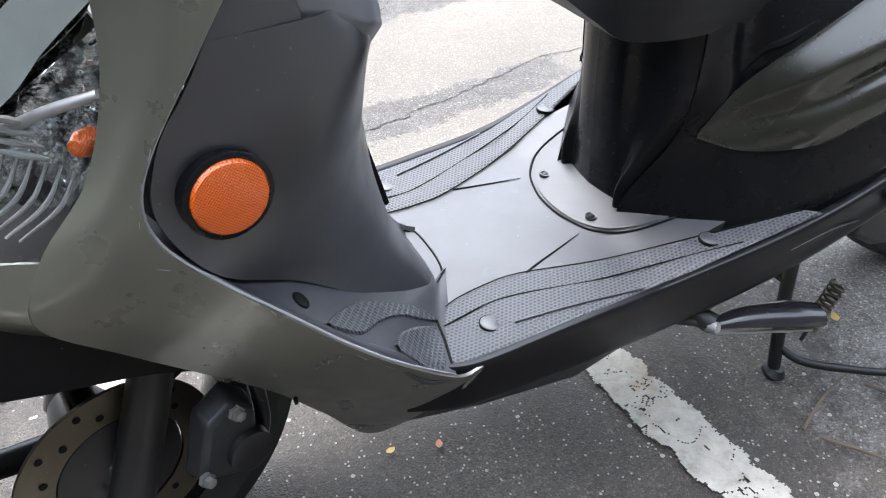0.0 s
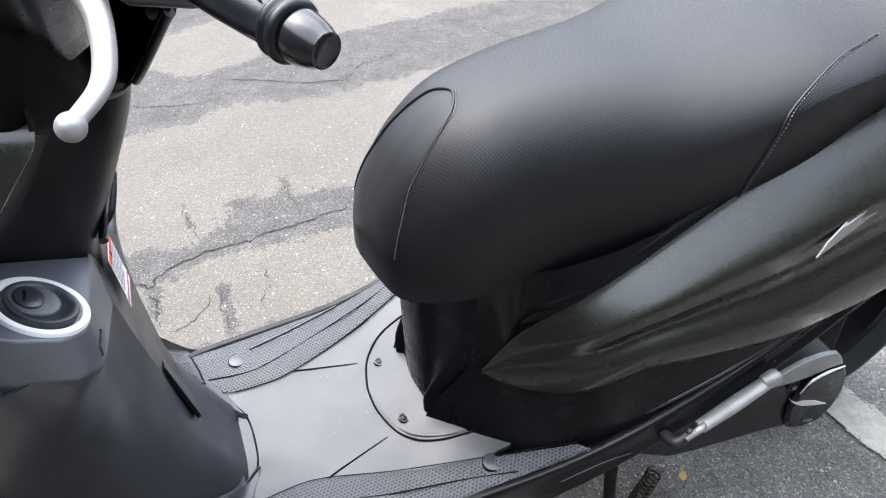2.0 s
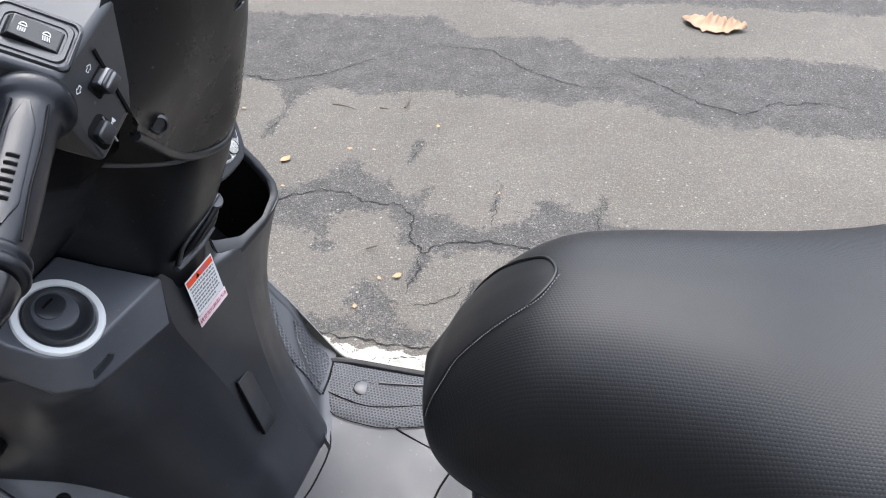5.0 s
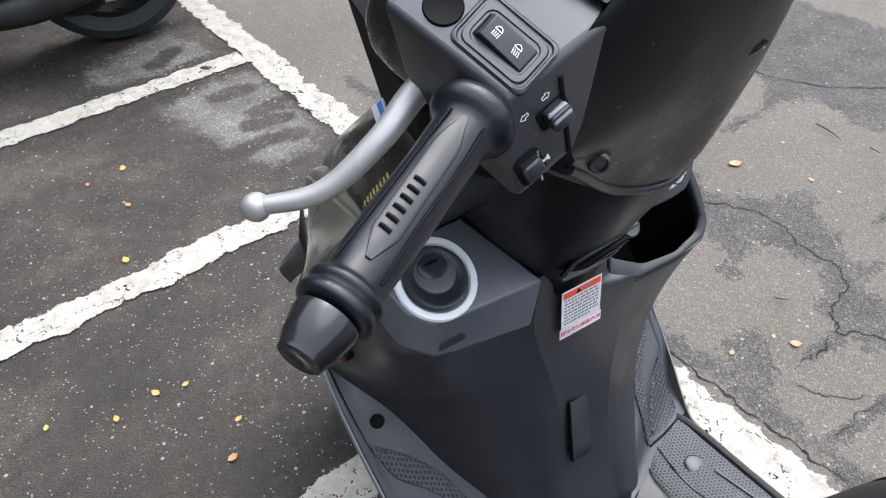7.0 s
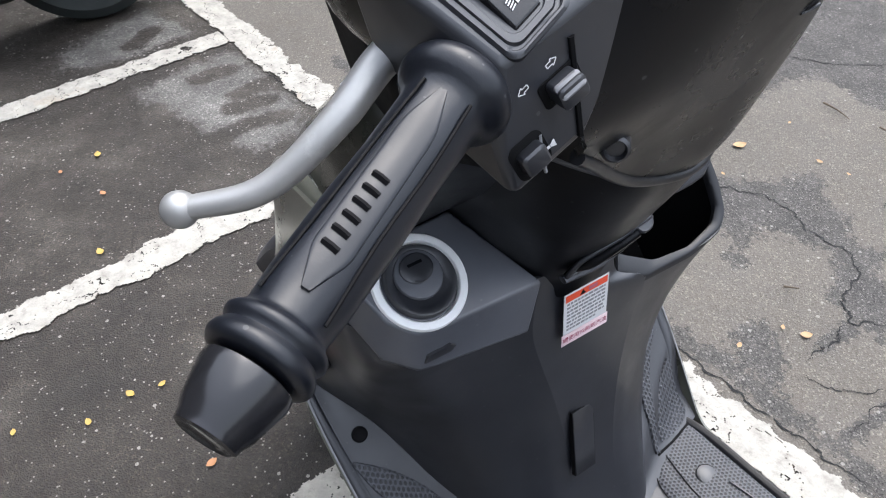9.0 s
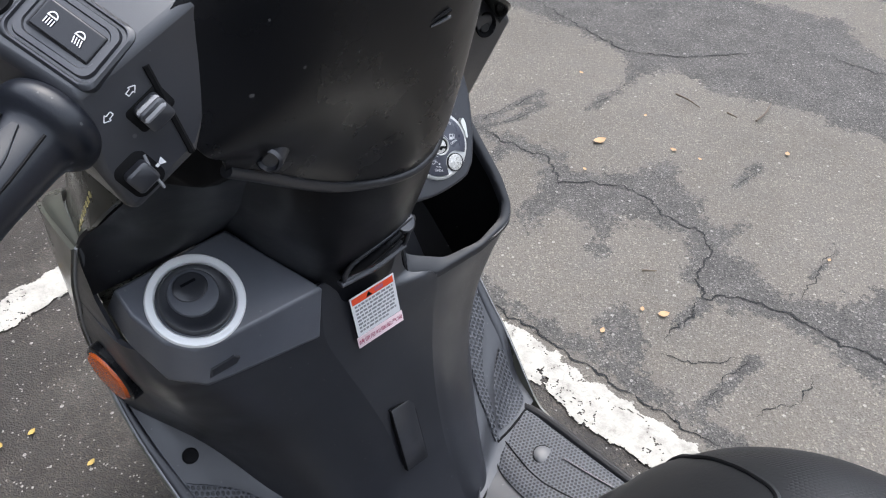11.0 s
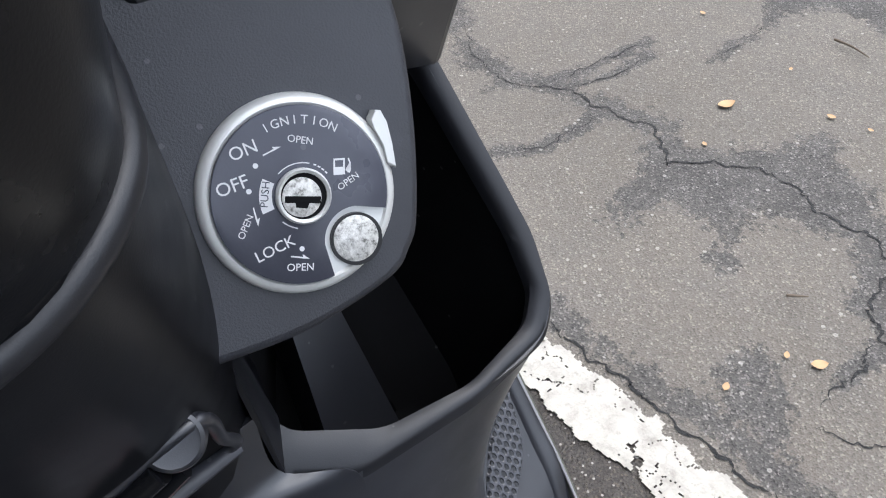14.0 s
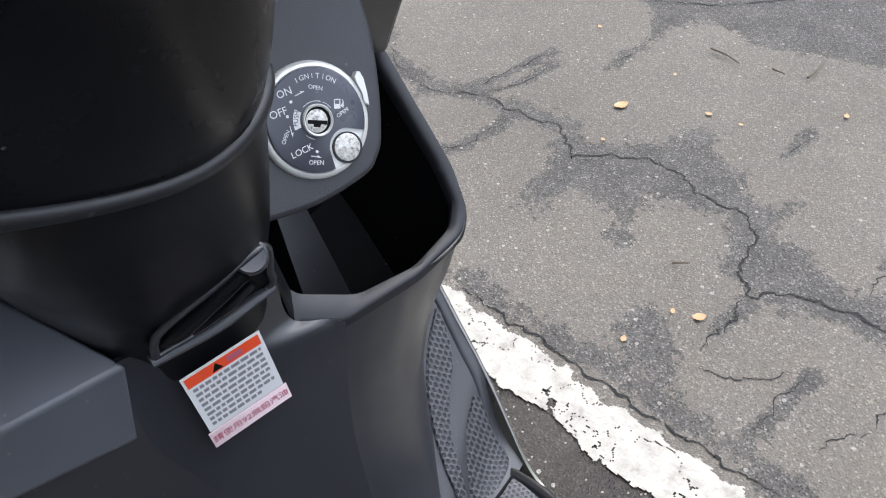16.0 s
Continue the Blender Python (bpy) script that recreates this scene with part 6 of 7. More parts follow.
side = part("side_stand", tube([sa, sa.lerp(sb, 0.3) + Vector((0, 0, 0.006)), sa.lerp(sb, 0.75) + Vector((0, 0, 0.004)), sb], [0.008, 0.015, 0.0195, 0.017], 14, 20, 0.6), GLOSS, scooter, "black side stand folded up")
part("side_stand_rod", tube([sa + Vector((0.0, -0.006, -0.008)), sb + Vector((-0.01, -0.006, -0.014))], 0.0022, 8, 6), METAL, side)
part("side_stand_bolt", turned(sa + Vector((-0.006, 0, 0)), (0.2, -1, 0.3), [(-0.01, 0.007), (0.008, 0.007), (0.011, 0.005)], 10), METAL, side)
part("side_stand_spring", tube([sa, sa + Vector((-0.05, 0.03, 0.005))], 0.005, 10, 6), STEEL, side)
part("stand_bracket", tube([S(0.2, -0.12, 0.26), S(0.22, -0.16, 0.245), sa], 0.012, 10, 8), STEEL, scooter)
part("frame_tube", tube([(0.1, -0.06, 0.24), (0.3, -0.09, 0.26), (0.5, -0.1, 0.35)], 0.018, 12, 12), STEEL, scooter)
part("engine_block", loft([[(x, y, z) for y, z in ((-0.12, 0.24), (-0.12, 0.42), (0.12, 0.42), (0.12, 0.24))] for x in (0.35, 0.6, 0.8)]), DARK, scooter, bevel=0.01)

# ---- front wheel, fork and brake ----
fork_start = set(bpy.data.objects)
FW = (-0.385, 0.215)
wheel(scooter, FW, 0.222, 0.1, 0.148)
for s in (-1, 1):
    part("fork_leg", tube([(-0.285, 0.078 * s, 0.45), (-0.33, 0.078 * s, 0.33), (FW[0] - 0.005, 0.078 * s, FW[1] - 0.02)], [0.019, 0.02, 0.022], 18, 14), STEEL, scooter, "black front fork leg")
disc = part("brake_disc", turned((FW[0], -0.058, FW[1]), (0, -1, 0), [(0, 0.062), (0, 0.098), (0.004, 0.098), (0.004, 0.062)], 64, cap=False), BRASS, scooter, "weathered drilled brake disc")
for i in range(12):
    for rr, off in ((0.074, 0.0), (0.088, 0.2)):
        a = 2 * math.pi * i / 12 + off
        part("disc_hole", turned((FW[0] + rr * math.cos(a), -0.0625, FW[1] + rr * math.sin(a)), (0, -1, 0), [(0, 0.0036), (0.0006, 0.0036)], 12), DARK, disc)
part("disc_carrier", turned((FW[0], -0.055, FW[1]), (0, -1, 0), [(0, 0.062), (0.006, 0.06), (0.008, 0.03), (0.012, 0.02), (0.02, 0.016)], 40), STEEL, disc)
cal = part("brake_caliper", loft([[S(x, -0.095 - d, z) for x, z in sh] for d, sh in ((0.0, [(-0.345, 0.2), (-0.32, 0.27), (-0.285, 0.285), (-0.262, 0.255), (-0.27, 0.2), (-0.3, 0.175)]), (0.03, [(-0.34, 0.205), (-0.318, 0.262), (-0.287, 0.275), (-0.27, 0.25), (-0.276, 0.205), (-0.3, 0.185)]))]), CALIPER, scooter, "grey brake caliper", bevel=0.006)
for x, z in ((-0.289, 0.262), (-0.335, 0.208)):
    part("bolt", turned(S(x, -0.124, z), (0.1, -1, 0.1), [(0, 0.008), (0.005, 0.008), (0.005, 0.006), (0.011, 0.0055), (0.012, 0.003)], 6), METAL, cal, "steel bolt")
part("caliper_piston", turned(S(-0.287, -0.12, 0.21), (0, -1, 0), [(0, 0.024), (0.012, 0.023), (0.015, 0.018), (0.014, 0)], 24), STEEL, cal)
part("brake_hose", tube([(-0.262, -0.09, 0.42), (-0.265, -0.1, 0.34), (-0.255, -0.105, 0.28), (-0.258, -0.11, 0.22), (-0.275, -0.115, 0.19)], 0.008, 10, 24), RUBBER, scooter, "black brake hose")
FEN = []
for i in range(9):
    a = math.radians(20 + 16 * i)
    FEN.append([(FW[0] + rr * math.cos(a), y, FW[1] + rr * math.sin(a)) for y, rr in ((-0.066, 0.21), (-0.06, 0.24), (0.0, 0.252), (0.06, 0.24), (0.066, 0.21))])
part("front_fender", sheet(FEN, 30, 14, False, 0.003), BLACK, scooter, "black front mudguard")
FORK = Matrix.Translation((-0.34, 0, 0)) @ Matrix.Rotation(radians(19), 4, "Z") @ Matrix.Translation((0.34, 0, 0))
for ob in set(bpy.data.objects) - fork_start:
    ob.data.transform(FORK)
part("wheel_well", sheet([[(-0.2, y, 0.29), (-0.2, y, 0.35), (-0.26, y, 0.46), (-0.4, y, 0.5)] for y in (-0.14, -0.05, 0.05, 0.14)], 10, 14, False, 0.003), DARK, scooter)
# near-black sheets stand in for the deep shade under the arch
both("arch_shade", sheet([[(-0.22, -0.118, 0.325), (-0.25, -0.12, 0.4)], [(-0.3, -0.135, 0.375), (-0.3, -0.14, 0.45)], [(-0.4, -0.135, 0.395), (-0.39, -0.14, 0.48)], [(-0.52, -0.11, 0.41), (-0.48, -0.11, 0.5)]], 12, 6, False, 0.003), DARK, None)

# ---- handlebar, turned to the left ----
STEER = Matrix.Translation((-0.1, 0, 0)) @ Matrix.Rotation(radians(19), 4, "Z") @ Matrix.Translation((0.1, 0, 0))


def on_bar(name, bm, mat, label="", parent=None, **kw):
    bm.transform(STEER)
    return part(name, bm, mat, parent or scooter, label, **kw)


def on_both(name, bm, mat, label="", **kw):
    twin_ = flipped(bm)
    return on_bar(name, bm, mat, label, **kw), on_bar(name, twin_, mat, label, **kw)


def hull(points):
    bm = bmesh.new()
    for p in points:
        bm.verts.new(p)
    bmesh.ops.convex_hull(bm, input=bm.verts)
    bmesh.ops.delete(bm, geom=[v for v in bm.verts if not v.link_faces], context="VERTS")
    bmesh.ops.recalc_face_normals(bm, faces=bm.faces)
    bmesh.ops.dissolve_limit(bm, angle_limit=0.03, verts=bm.verts, edges=bm.edges)
    return bm


def sym(pts):
    """A row given from the left side to the middle, with its mirror image."""
    return pts + [(x, -y, z) for x, y, z in pts[-2::-1]]


COVER = [
    [(-0.012, -0.158, 0.972), (0.012, -0.11, 1.0), (0.027, -0.03, 1.005), (0.012, 0.06, 1.0), (-0.06, 0.12, 0.99)],
    [(-0.0185, -0.181, 0.948), (0.014, -0.11, 0.95), (0.03, -0.03, 0.95), (0.01, 0.052, 0.95), (-0.06, 0.092, 0.95)],
    [(-0.013, -0.179, 0.908), (0.004, -0.1, 0.895), (0.019, -0.02, 0.885), (-0.002, 0.042, 0.885), (-0.06, 0.068, 0.89)],
    [(-0.018, -0.165, 0.89), (-0.022, -0.085, 0.835), (-0.004, -0.02, 0.81), (-0.014, 0.026, 0.815), (-0.06, 0.05, 0.83)],
    [(-0.024, -0.16, 0.879), (-0.03, -0.08, 0.808), (-0.018, -0.02, 0.782), (-0.024, 0.022, 0.786), (-0.06, 0.045, 0.8)]]
on_bar("handlebar_cover", sheet(COVER, 40, 50, True, 0.004), SATIN, "satin black plastic handlebar cover")
LIP = COVER[-1]
on_bar("cover_lip", tube(LIP, 0.0034, 10, 40), RIMBLACK, "rounded lower lip")
FRONTC = [sym([(-0.07, -0.17, 0.995), (-0.12, -0.18, 0.98), (-0.19, 0, 0.98)]), sym([(-0.07, -0.2, 0.94), (-0.13, -0.18, 0.93), (-0.19, 0, 0.92)]), sym([(-0.05, -0.13, 0.87), (-0.1, -0.12, 0.85), (-0.15, 0, 0.84)])]
on_bar("cover_front", sheet(FRONTC, 16, 40, False, 0.003), OLIVE_DARK, "dark olive painted front of the handlebar")
on_bar("cover_top", sheet([sym([(-0.014, -0.158, 0.97), (0.012, -0.11, 1.0), (0.026, 0, 1.005)]), sym([(-0.07, -0.17, 0.995), (-0.08, -0.1, 1.02), (-0.08, 0, 1.03)]), sym([(-0.12, -0.18, 0.98), (-0.17, -0.1, 0.99), (-0.19, 0, 0.98)])], 12, 30, True, 0.003), BLACK)
WING = [(-0.101, 0.065, 0.822), (-0.101, 0.101, 0.815), (-0.1, 0.172, 0.799), (-0.0995, 0.178, 0.79), (-0.152, 0.172, 0.69), (-0.128, 0.07, 0.735), (-0.128, 0.12, 0.725),
        (-0.13, 0.065, 0.87), (-0.135, 0.165, 0.85), (-0.14, 0.176, 0.84), (-0.2, 0.16, 0.8), (-0.2, 0.07, 0.85), (-0.2, 0.16, 0.7)]
part("lower_wing", hull([Vector(p) for p in WING]), BLACK, scooter, "black plastic wing beside the column", bevel=0.003)
wing_cup = part("wing_screw", turned((-0.1025, 0.151, 0.796), (1, -0.1, 0.2), [(0.0, 0.0), (0.0006, 0.006), (0.0034, 0.0085), (0.004, 0.0092), (0.0028, 0.0098)], 24, cap=False), DARK, scooter)
part("screw_head", turned((-0.1015, 0.1505, 0.7945), (1, -0.1, 0.2), [(0, 0.0042), (0.0016, 0.004), (0.0022, 0.002), (0.0016, 0.0)], 16), STEEL, wing_cup)

# grips
g0, g1 = Vector((-0.042, -0.222, 0.932)), Vector((-0.0235, -0.345, 0.914))
ga = (g1 - g0).normalized()
GL = (g1 - g0).length
PROFILE = [(-0.012, 0.0094), (-0.012, 0.0174), (-0.0105, 0.019), (-0.0085, 0.0199), (-0.006, 0.0203), (-0.0035, 0.0197), (-0.001, 0.018), (0.0005, 0.0164), (0.0025, 0.0149), (0.005, 0.0142), (0.008, 0.0139), (0.03, 0.0133), (0.055, 0.0137), (0.08, 0.0133), (0.09, 0.0126), (0.0915, 0.0131), (0.0925, 0.0141), (0.0933, 0.0151), (0.0943, 0.0158), (0.0955, 0.0159), (0.0966, 0.0154), (0.0974, 0.0148), (0.0982, 0.0146), (0.099, 0.015), (0.1, 0.0158), (0.1012, 0.0163), (0.1025, 0.0164), (0.1038, 0.0159), (0.1047, 0.015), (0.1053, 0.0133), (0.1055, 0.0116)]
ENDS = [(0.1055, 0.0098), (0.107, 0.0132), (0.1095, 0.0135), (0.12, 0.0111), (GL - 0.0025, 0.0096), (GL - 0.0005, 0.0091), (GL, 0.008), (GL - 0.001, 0.0067), (GL - 0.001, 0.0)]
on_both("grip", turned(g0, ga, PROFILE, 48), RUBBER, "black rubber handlebar grip")
on_both("bar_end", turned(g0, ga, ENDS, 40), GLOSS, "gloss black bar end weight")
# raised panel on the grip with a worn, unlettered mark
gd, gs, gu = frame_of(ga)


def on_grip(h, a, lift):
    """h metres along the grip, a degrees round it from its top towards the rear."""
    r_ = float(np.interp(h, [p[0] for p in PROFILE], [p[1] for p in PROFILE])) + lift
    return g0 + gd * h + (gu * math.cos(radians(a)) + gs * GSIGN * math.sin(radians(a))) * r_


GSIGN = 1 if gs.x > 0 else -1
rows = []
for i in range(13):
    h = 0.006 + 0.078 * i / 12
    w_ = 26 * min(1, (i + 0.6) / 3, (12.6 - i) / 2.5)
    mid_a = 22 + (i - 6) * 0.6
    rows.append([on_grip(h, mid_a + w_ * k, 0.0009 if abs(k) < 1 else -0.0006) for k in (-1, -0.9, -0.5, 0, 0.5, 0.9, 1)])
bm = sheet(rows, 36, 20, False)
on_bar("grip_panel", bm, RUBBER, "smooth raised thumb panel")
for i in range(6):
    h = 0.044 + 0.0052 * i
    on_bar("grip_mark", tube([on_grip(h, 10, 0.0010), on_grip(h + 0.0004, 20, 0.0011), on_grip(h + 0.0008, 31, 0.0010)], 0.0011, 5, 6), DARK, "sunken dark stroke")
for k in (-1, 1):
    on_bar("grip_line", tube([on_grip(h, 22 + k * a, 0.0004) for h, a in ((0.004, 34), (0.03, 42), (0.06, 40), (0.088, 50))], 0.0006, 5, 24), DARK)

# brake levers
LEV = [(-0.07, -0.165, 0.94), (-0.084, -0.2, 0.928), (-0.086, -0.23, 0.914), (-0.1, -0.258, 0.895), (-0.126, -0.279, 0.887)]
on_both("brake_lever", tube(LEV, [0.009, 0.0077, 0.0068, 0.006, 0.005], 16, 30, 0.85), CAST, "cast aluminium brake lever")
on_both("lever_ball", turned((-0.126, -0.279, 0.887), (0, 0, 1), [(-0.0074 * math.cos(math.pi * i / 12), 0.0074 * math.sin(math.pi * i / 12)) for i in range(13)], 24), CAST)

# near-black filler, added to keep the gap below the handlebar dark
core = [(-0.042, -0.12, 0.826), (-0.035, -0.1, 0.9), (-0.06, -0.165, 0.89), (-0.07, -0.1, 0.8), (-0.07, 0.06, 0.8), (-0.085, -0.145, 0.822), (-0.16, -0.138, 0.832), (-0.2, -0.09, 0.835), (-0.2, 0.09, 0.83), (-0.05, -0.14, 0.9), (-0.05, 0.09, 0.9), (-0.17, -0.15, 0.91), (-0.17, 0.12, 0.92)]
part("headset_filler", hull([Vector(p) for p in core]), DARK, scooter, "dark filler added to close the gap below the handlebar", bevel=0.006)

# switch housing
SWP = [(-0.0896, -0.2159, 0.9756), (-0.0285, -0.2107, 0.946), (-0.0106, -0.1604, 0.9652), (-0.012, -0.12, 0.975), (-0.075, -0.165, 0.998), (-0.0219, -0.2105, 0.894), (-0.012, -0.1816, 0.9076), (-0.0259, -0.2139, 0.9151), (-0.06, -0.205, 0.905), (-0.09, -0.205, 0.935), (-0.06, -0.12, 0.9)]
housing = hull([Vector(p) for p in SWP])
HOUSE = BVHTree.FromBMesh(housing)
on_both("switch_housing", housing, BLACK, "black plastic switch housing", bevel=0.003)


def plane_of(a, b, c, to):
    n_ = (Vector(b) - Vector(a)).cross(Vector(c) - Vector(a)).normalized()
    return n_ if n_.dot(Vector(to)) > 0 else -n_


def rounded(w_, h_, r_, n_=6):
    """A rectangle with round corners, by its half sizes."""
    out = []
    for cx, cy, a0 in ((w_ - r_, h_ - r_, 0), (r_ - w_, h_ - r_, 90), (r_ - w_, r_ - h_, 180), (w_ - r_, r_ - h_, 270)):
        out += [(cx + r_ * math.cos(radians(a0 + 90 * i / n_)), cy + r_ * math.sin(radians(a0 + 90 * i / n_))) for i in range(n_ + 1)]
    return out


# the rocker for the headlight on the upper face
tn = plane_of((-0.0896, -0.2159, 0.9756), (-0.0285, -0.2107, 0.946), (-0.0106, -0.1604, 0.9652), (0, -0.3, 1))
tr = Vector((0.0229, 0.0018, -0.0128))
tr = (tr - tn * tr.dot(tn)).normalized()
tu = tn.cross(tr).normalized()
to_ = HOUSE.ray_cast(Vector((-0.0403, -0.1951, 0.9612)) + tn * 0.05, -tn)[0]
rings = []
for k, h in ((0.0205, -0.003), (0.0205, 0.0002), (0.0195, 0.0012), (0.0188, 0.0012), (0.0182, -0.0004), (0.0174, -0.0004), (0.0168, 0.001), (0.0148, 0.001), (0.0144, 0.0002), (0.0120, 0.0002)):
    rings.append([to_ + tr * x + tu * y + tn * h for x, y in rounded(k, k - 0.006, 0.0045)])
on_bar("switch_frame", loft(rings, False), BLACK, "stepped black switch frame")
rocker = on_bar("rocker_switch", hull([to_ + tr * x + tu * y + tn * h for x, y, h in ((-0.0135, -0.0062, 0), (-0.0135, 0.0062, 0), (0.0135, -0.0062, 0), (0.0135, 0.0062, 0), (-0.0095, -0.0058, 0.0052), (-0.0095, 0.0058, 0.0052), (0.0128, -0.0058, 0.0012), (0.0128, 0.0058, 0.0012))]), GLOSS, "black headlight rocker switch", bevel=0.0006)


def tagmark(polys, o_, r_, u_, n_, h):
    bm = bmesh.new()
    for poly in polys:
        f = bm.faces.new([bm.verts.new(Vector(o_) + r_ * x / 1000 + u_ * y / 1000 + n_ * h) for x, y in poly])
    bmesh.ops.triangulate(bm, faces=bm.faces)
    return bm


def lamp_mark(cx, cy, tilt):
    """A small headlamp sign: a half round outline and its rays."""
    ring_ = [(1.0 * math.cos(radians(a)), 1.0 * math.sin(radians(a))) for a in range(-90, 91, 15)]
    polys = []
    for (x0, y0), (x1, y1) in zip(ring_, ring_[1:] + ring_[:1]):
        d_ = [(cx + 2.3 * x0, cy + 2.0 * y0), (cx + 2.3 * x1, cy + 2.0 * y1), (cx + 0.5 + 1.3 * x1, cy + 1.4 * y1), (cx + 0.5 + 1.3 * x0, cy + 1.4 * y0)]
        if math.hypot(d_[1][0] - d_[0][0], d_[1][1] - d_[0][1]) > 0.01:
            polys.append(d_)
    for q in (-1.5, -0.5, 0.5, 1.5):
        polys.append([(cx - 3.0, cy + q - 0.22 - tilt), (cx - 0.5, cy + q - 0.22), (cx - 0.5, cy + q + 0.22), (cx - 3.0, cy + q + 0.22 - tilt)])
    return polys


# the rocker's face slopes down to one end, and its signs lie on that slope
face_n = (tn * 22.3 + tr * 4.0).normalized()
face_r = (tr * 22.3 - tn * 4.0).normalized()
for x, h, tilt in ((-0.0045, 0.0045, 0.0), (0.0062, 0.0026, 0.7)):
    o_ = to_ + tr * x + tn * h
    on_bar("switch_print", tagmark(lamp_mark(0.3, 0.0, tilt), o_, tu, face_r * -1, face_n, 0.0004), WHITE, smooth=False)
hole = HOUSE.ray_cast(Vector((-0.068, -0.201, 0.9725)) + tn * 0.05, -tn)[0]
on_bar("mirror_hole", turned(hole - tn * 0.001, tn, [(0, 0.0), (0.0012, 0.0002), (0.0016, 0.0066), (0.0022, 0.0085), (0.001, 0.0092)], 28, cap=False), DARK)

# turn signal knob and horn on the rear face
rb, rf, rg = Vector((-0.0285, -0.2107, 0.946)), Vector((-0.0219, -0.2105, 0.894)), Vector((-0.012, -0.1816, 0.9076))
rn_ = plane_of(rb, Vector((-0.0106, -0.1604, 0.9652)), rg, (1, -0.3, 0))
rr_ = (rg - rf) - rn_ * (rg - rf).dot(rn_)
rr_.normalize()
ru = rn_.cross(rr_).normalized()


def on_rear(p):
    p = Vector(p)
    hit = HOUSE.ray_cast(p + rn_ * 0.05, -rn_)[0]
    return hit if hit else p


kc = on_rear((-0.0181, -0.1895, 0.932))
on_bar("knob_well", slab(rounded(0.0085, 0.0055, 0.002), kc - rn_ * 0.002, rr_, ru, rn_, 0.0024, 0.0002), DARK)
knob = on_bar("signal_knob", slab(rounded(0.0056, 0.0046, 0.002), kc, rr_, ru, rn_, 0.0085, 0.001), BLACK, "black turn signal knob")
on_bar("knob_cap", slab(rounded(0.0052, 0.003, 0.0014), kc + rn_ * 0.006 + ru * 0.0022, rr_, (ru * 0.8 - rn_ * 0.6).normalized(), (rn_ * 0.8 + ru * 0.6).normalized(), 0.0022, 0.001), GREYPRINT, "worn grey thumb face")


def arrow(o_, turn, size):
    c, s_ = math.cos(radians(turn)), math.sin(radians(turn))
    body = [(-2.4, -0.8), (0.0, -0.8), (0.0, -1.7), (2.4, 0.0), (0.0, 1.7), (0.0, 0.8), (-2.4, 0.8)]
    polys = []
    for (x0, y0), (x1, y1) in zip(body, body[1:] + body[:1]):
        L = math.hypot(x1 - x0, y1 - y0)
        ax, ay = -(y1 - y0) / L * 0.22, (x1 - x0) / L * 0.22
        polys.append([(x0 - ax, y0 - ay), (x1 - ax, y1 - ay), (x1 + ax, y1 + ay), (x0 + ax, y0 + ay)])
    return tagmark([[(size * (x * c - y * s_), size * (x * s_ + y * c)) for x, y in p] for p in polys], o_, rr_, ru, rn_, 0.0006)


on_bar("switch_print", arrow(on_rear((-0.0207, -0.1928, 0.9413)), 8, 0.95), WHITE, smooth=False)
on_bar("switch_print", arrow(on_rear((-0.0243, -0.2037, 0.9349)), 188, 0.95), WHITE, smooth=False)
hc = on_rear((-0.0206, -0.2026, 0.9091))
on_bar("horn_well", slab(rounded(0.0075, 0.0085, 0.004), hc - rn_ * 0.002, rr_, ru, rn_, 0.0023, 0.0002), DARK)
on_bar("horn_button", slab(rounded(0.0052, 0.0048, 0.002), hc, rr_, ru, rn_, 0.005, 0.0012), BLACK, "black horn button")
hs = on_rear((-0.0176, -0.1947, 0.9103))
on_bar("switch_print", tagmark([[(-1.9, -0.7), (-0.5, -0.7), (-0.5, 0.7), (-1.9, 0.7)], [(-0.3, -0.5), (1.6, -1.6), (2.0, -1.6), (2.0, 1.6), (1.6, 1.6), (-0.3, 0.5)]], hs, rr_, ru, rn_, 0.0006), WHITE, smooth=False)
# thin pale bar paints the highlight along the edge by the horn
on_bar("horn_edge_highlight", tube([hs + ru * 0.007 - rr_ * 0.0015, hs - rr_ * 0.0042 + rn_ * 0.0004, hs - rr_ * 0.0062 - ru * 0.009], 0.0007, 6, 16), GREYPRINT)
on_bar("housing_slot", tube([on_rear((-0.0183, -0.185, 0.9476)), on_rear((-0.012, -0.1825, 0.909))], 0.0014, 6, 6), DARK)
part("cover_screw", turned(Vector((0.025, -0.106, 0.874)), (0.75, -0.65, 0.15), [(-0.014, 0.0075), (0.0, 0.0065), (0.0012, 0.005), (-0.001, 0.004), (-0.0005, 0.0)], 20), BLACK, scooter, "recessed cover screw")
# dark bar paints the slot's shade, the paler bar its lit lower edge
part("cover_mark", tube([Vector((0.0312, -0.0095, 0.909)), Vector((0.0308, -0.003, 0.9095)), Vector((0.0298, 0.0045, 0.9095))], [0.0007, 0.0014, 0.0016], 8, 8, 0.6), DARK, scooter, "short slot with its shade painted as a dark bar")
part("cover_mark", tube([Vector((0.0312, -0.0095, 0.9062)), Vector((0.0308, -0.003, 0.906)), Vector((0.0298, 0.0045, 0.9058))], [0.0005, 0.001, 0.001], 8, 8), BLACK, scooter)
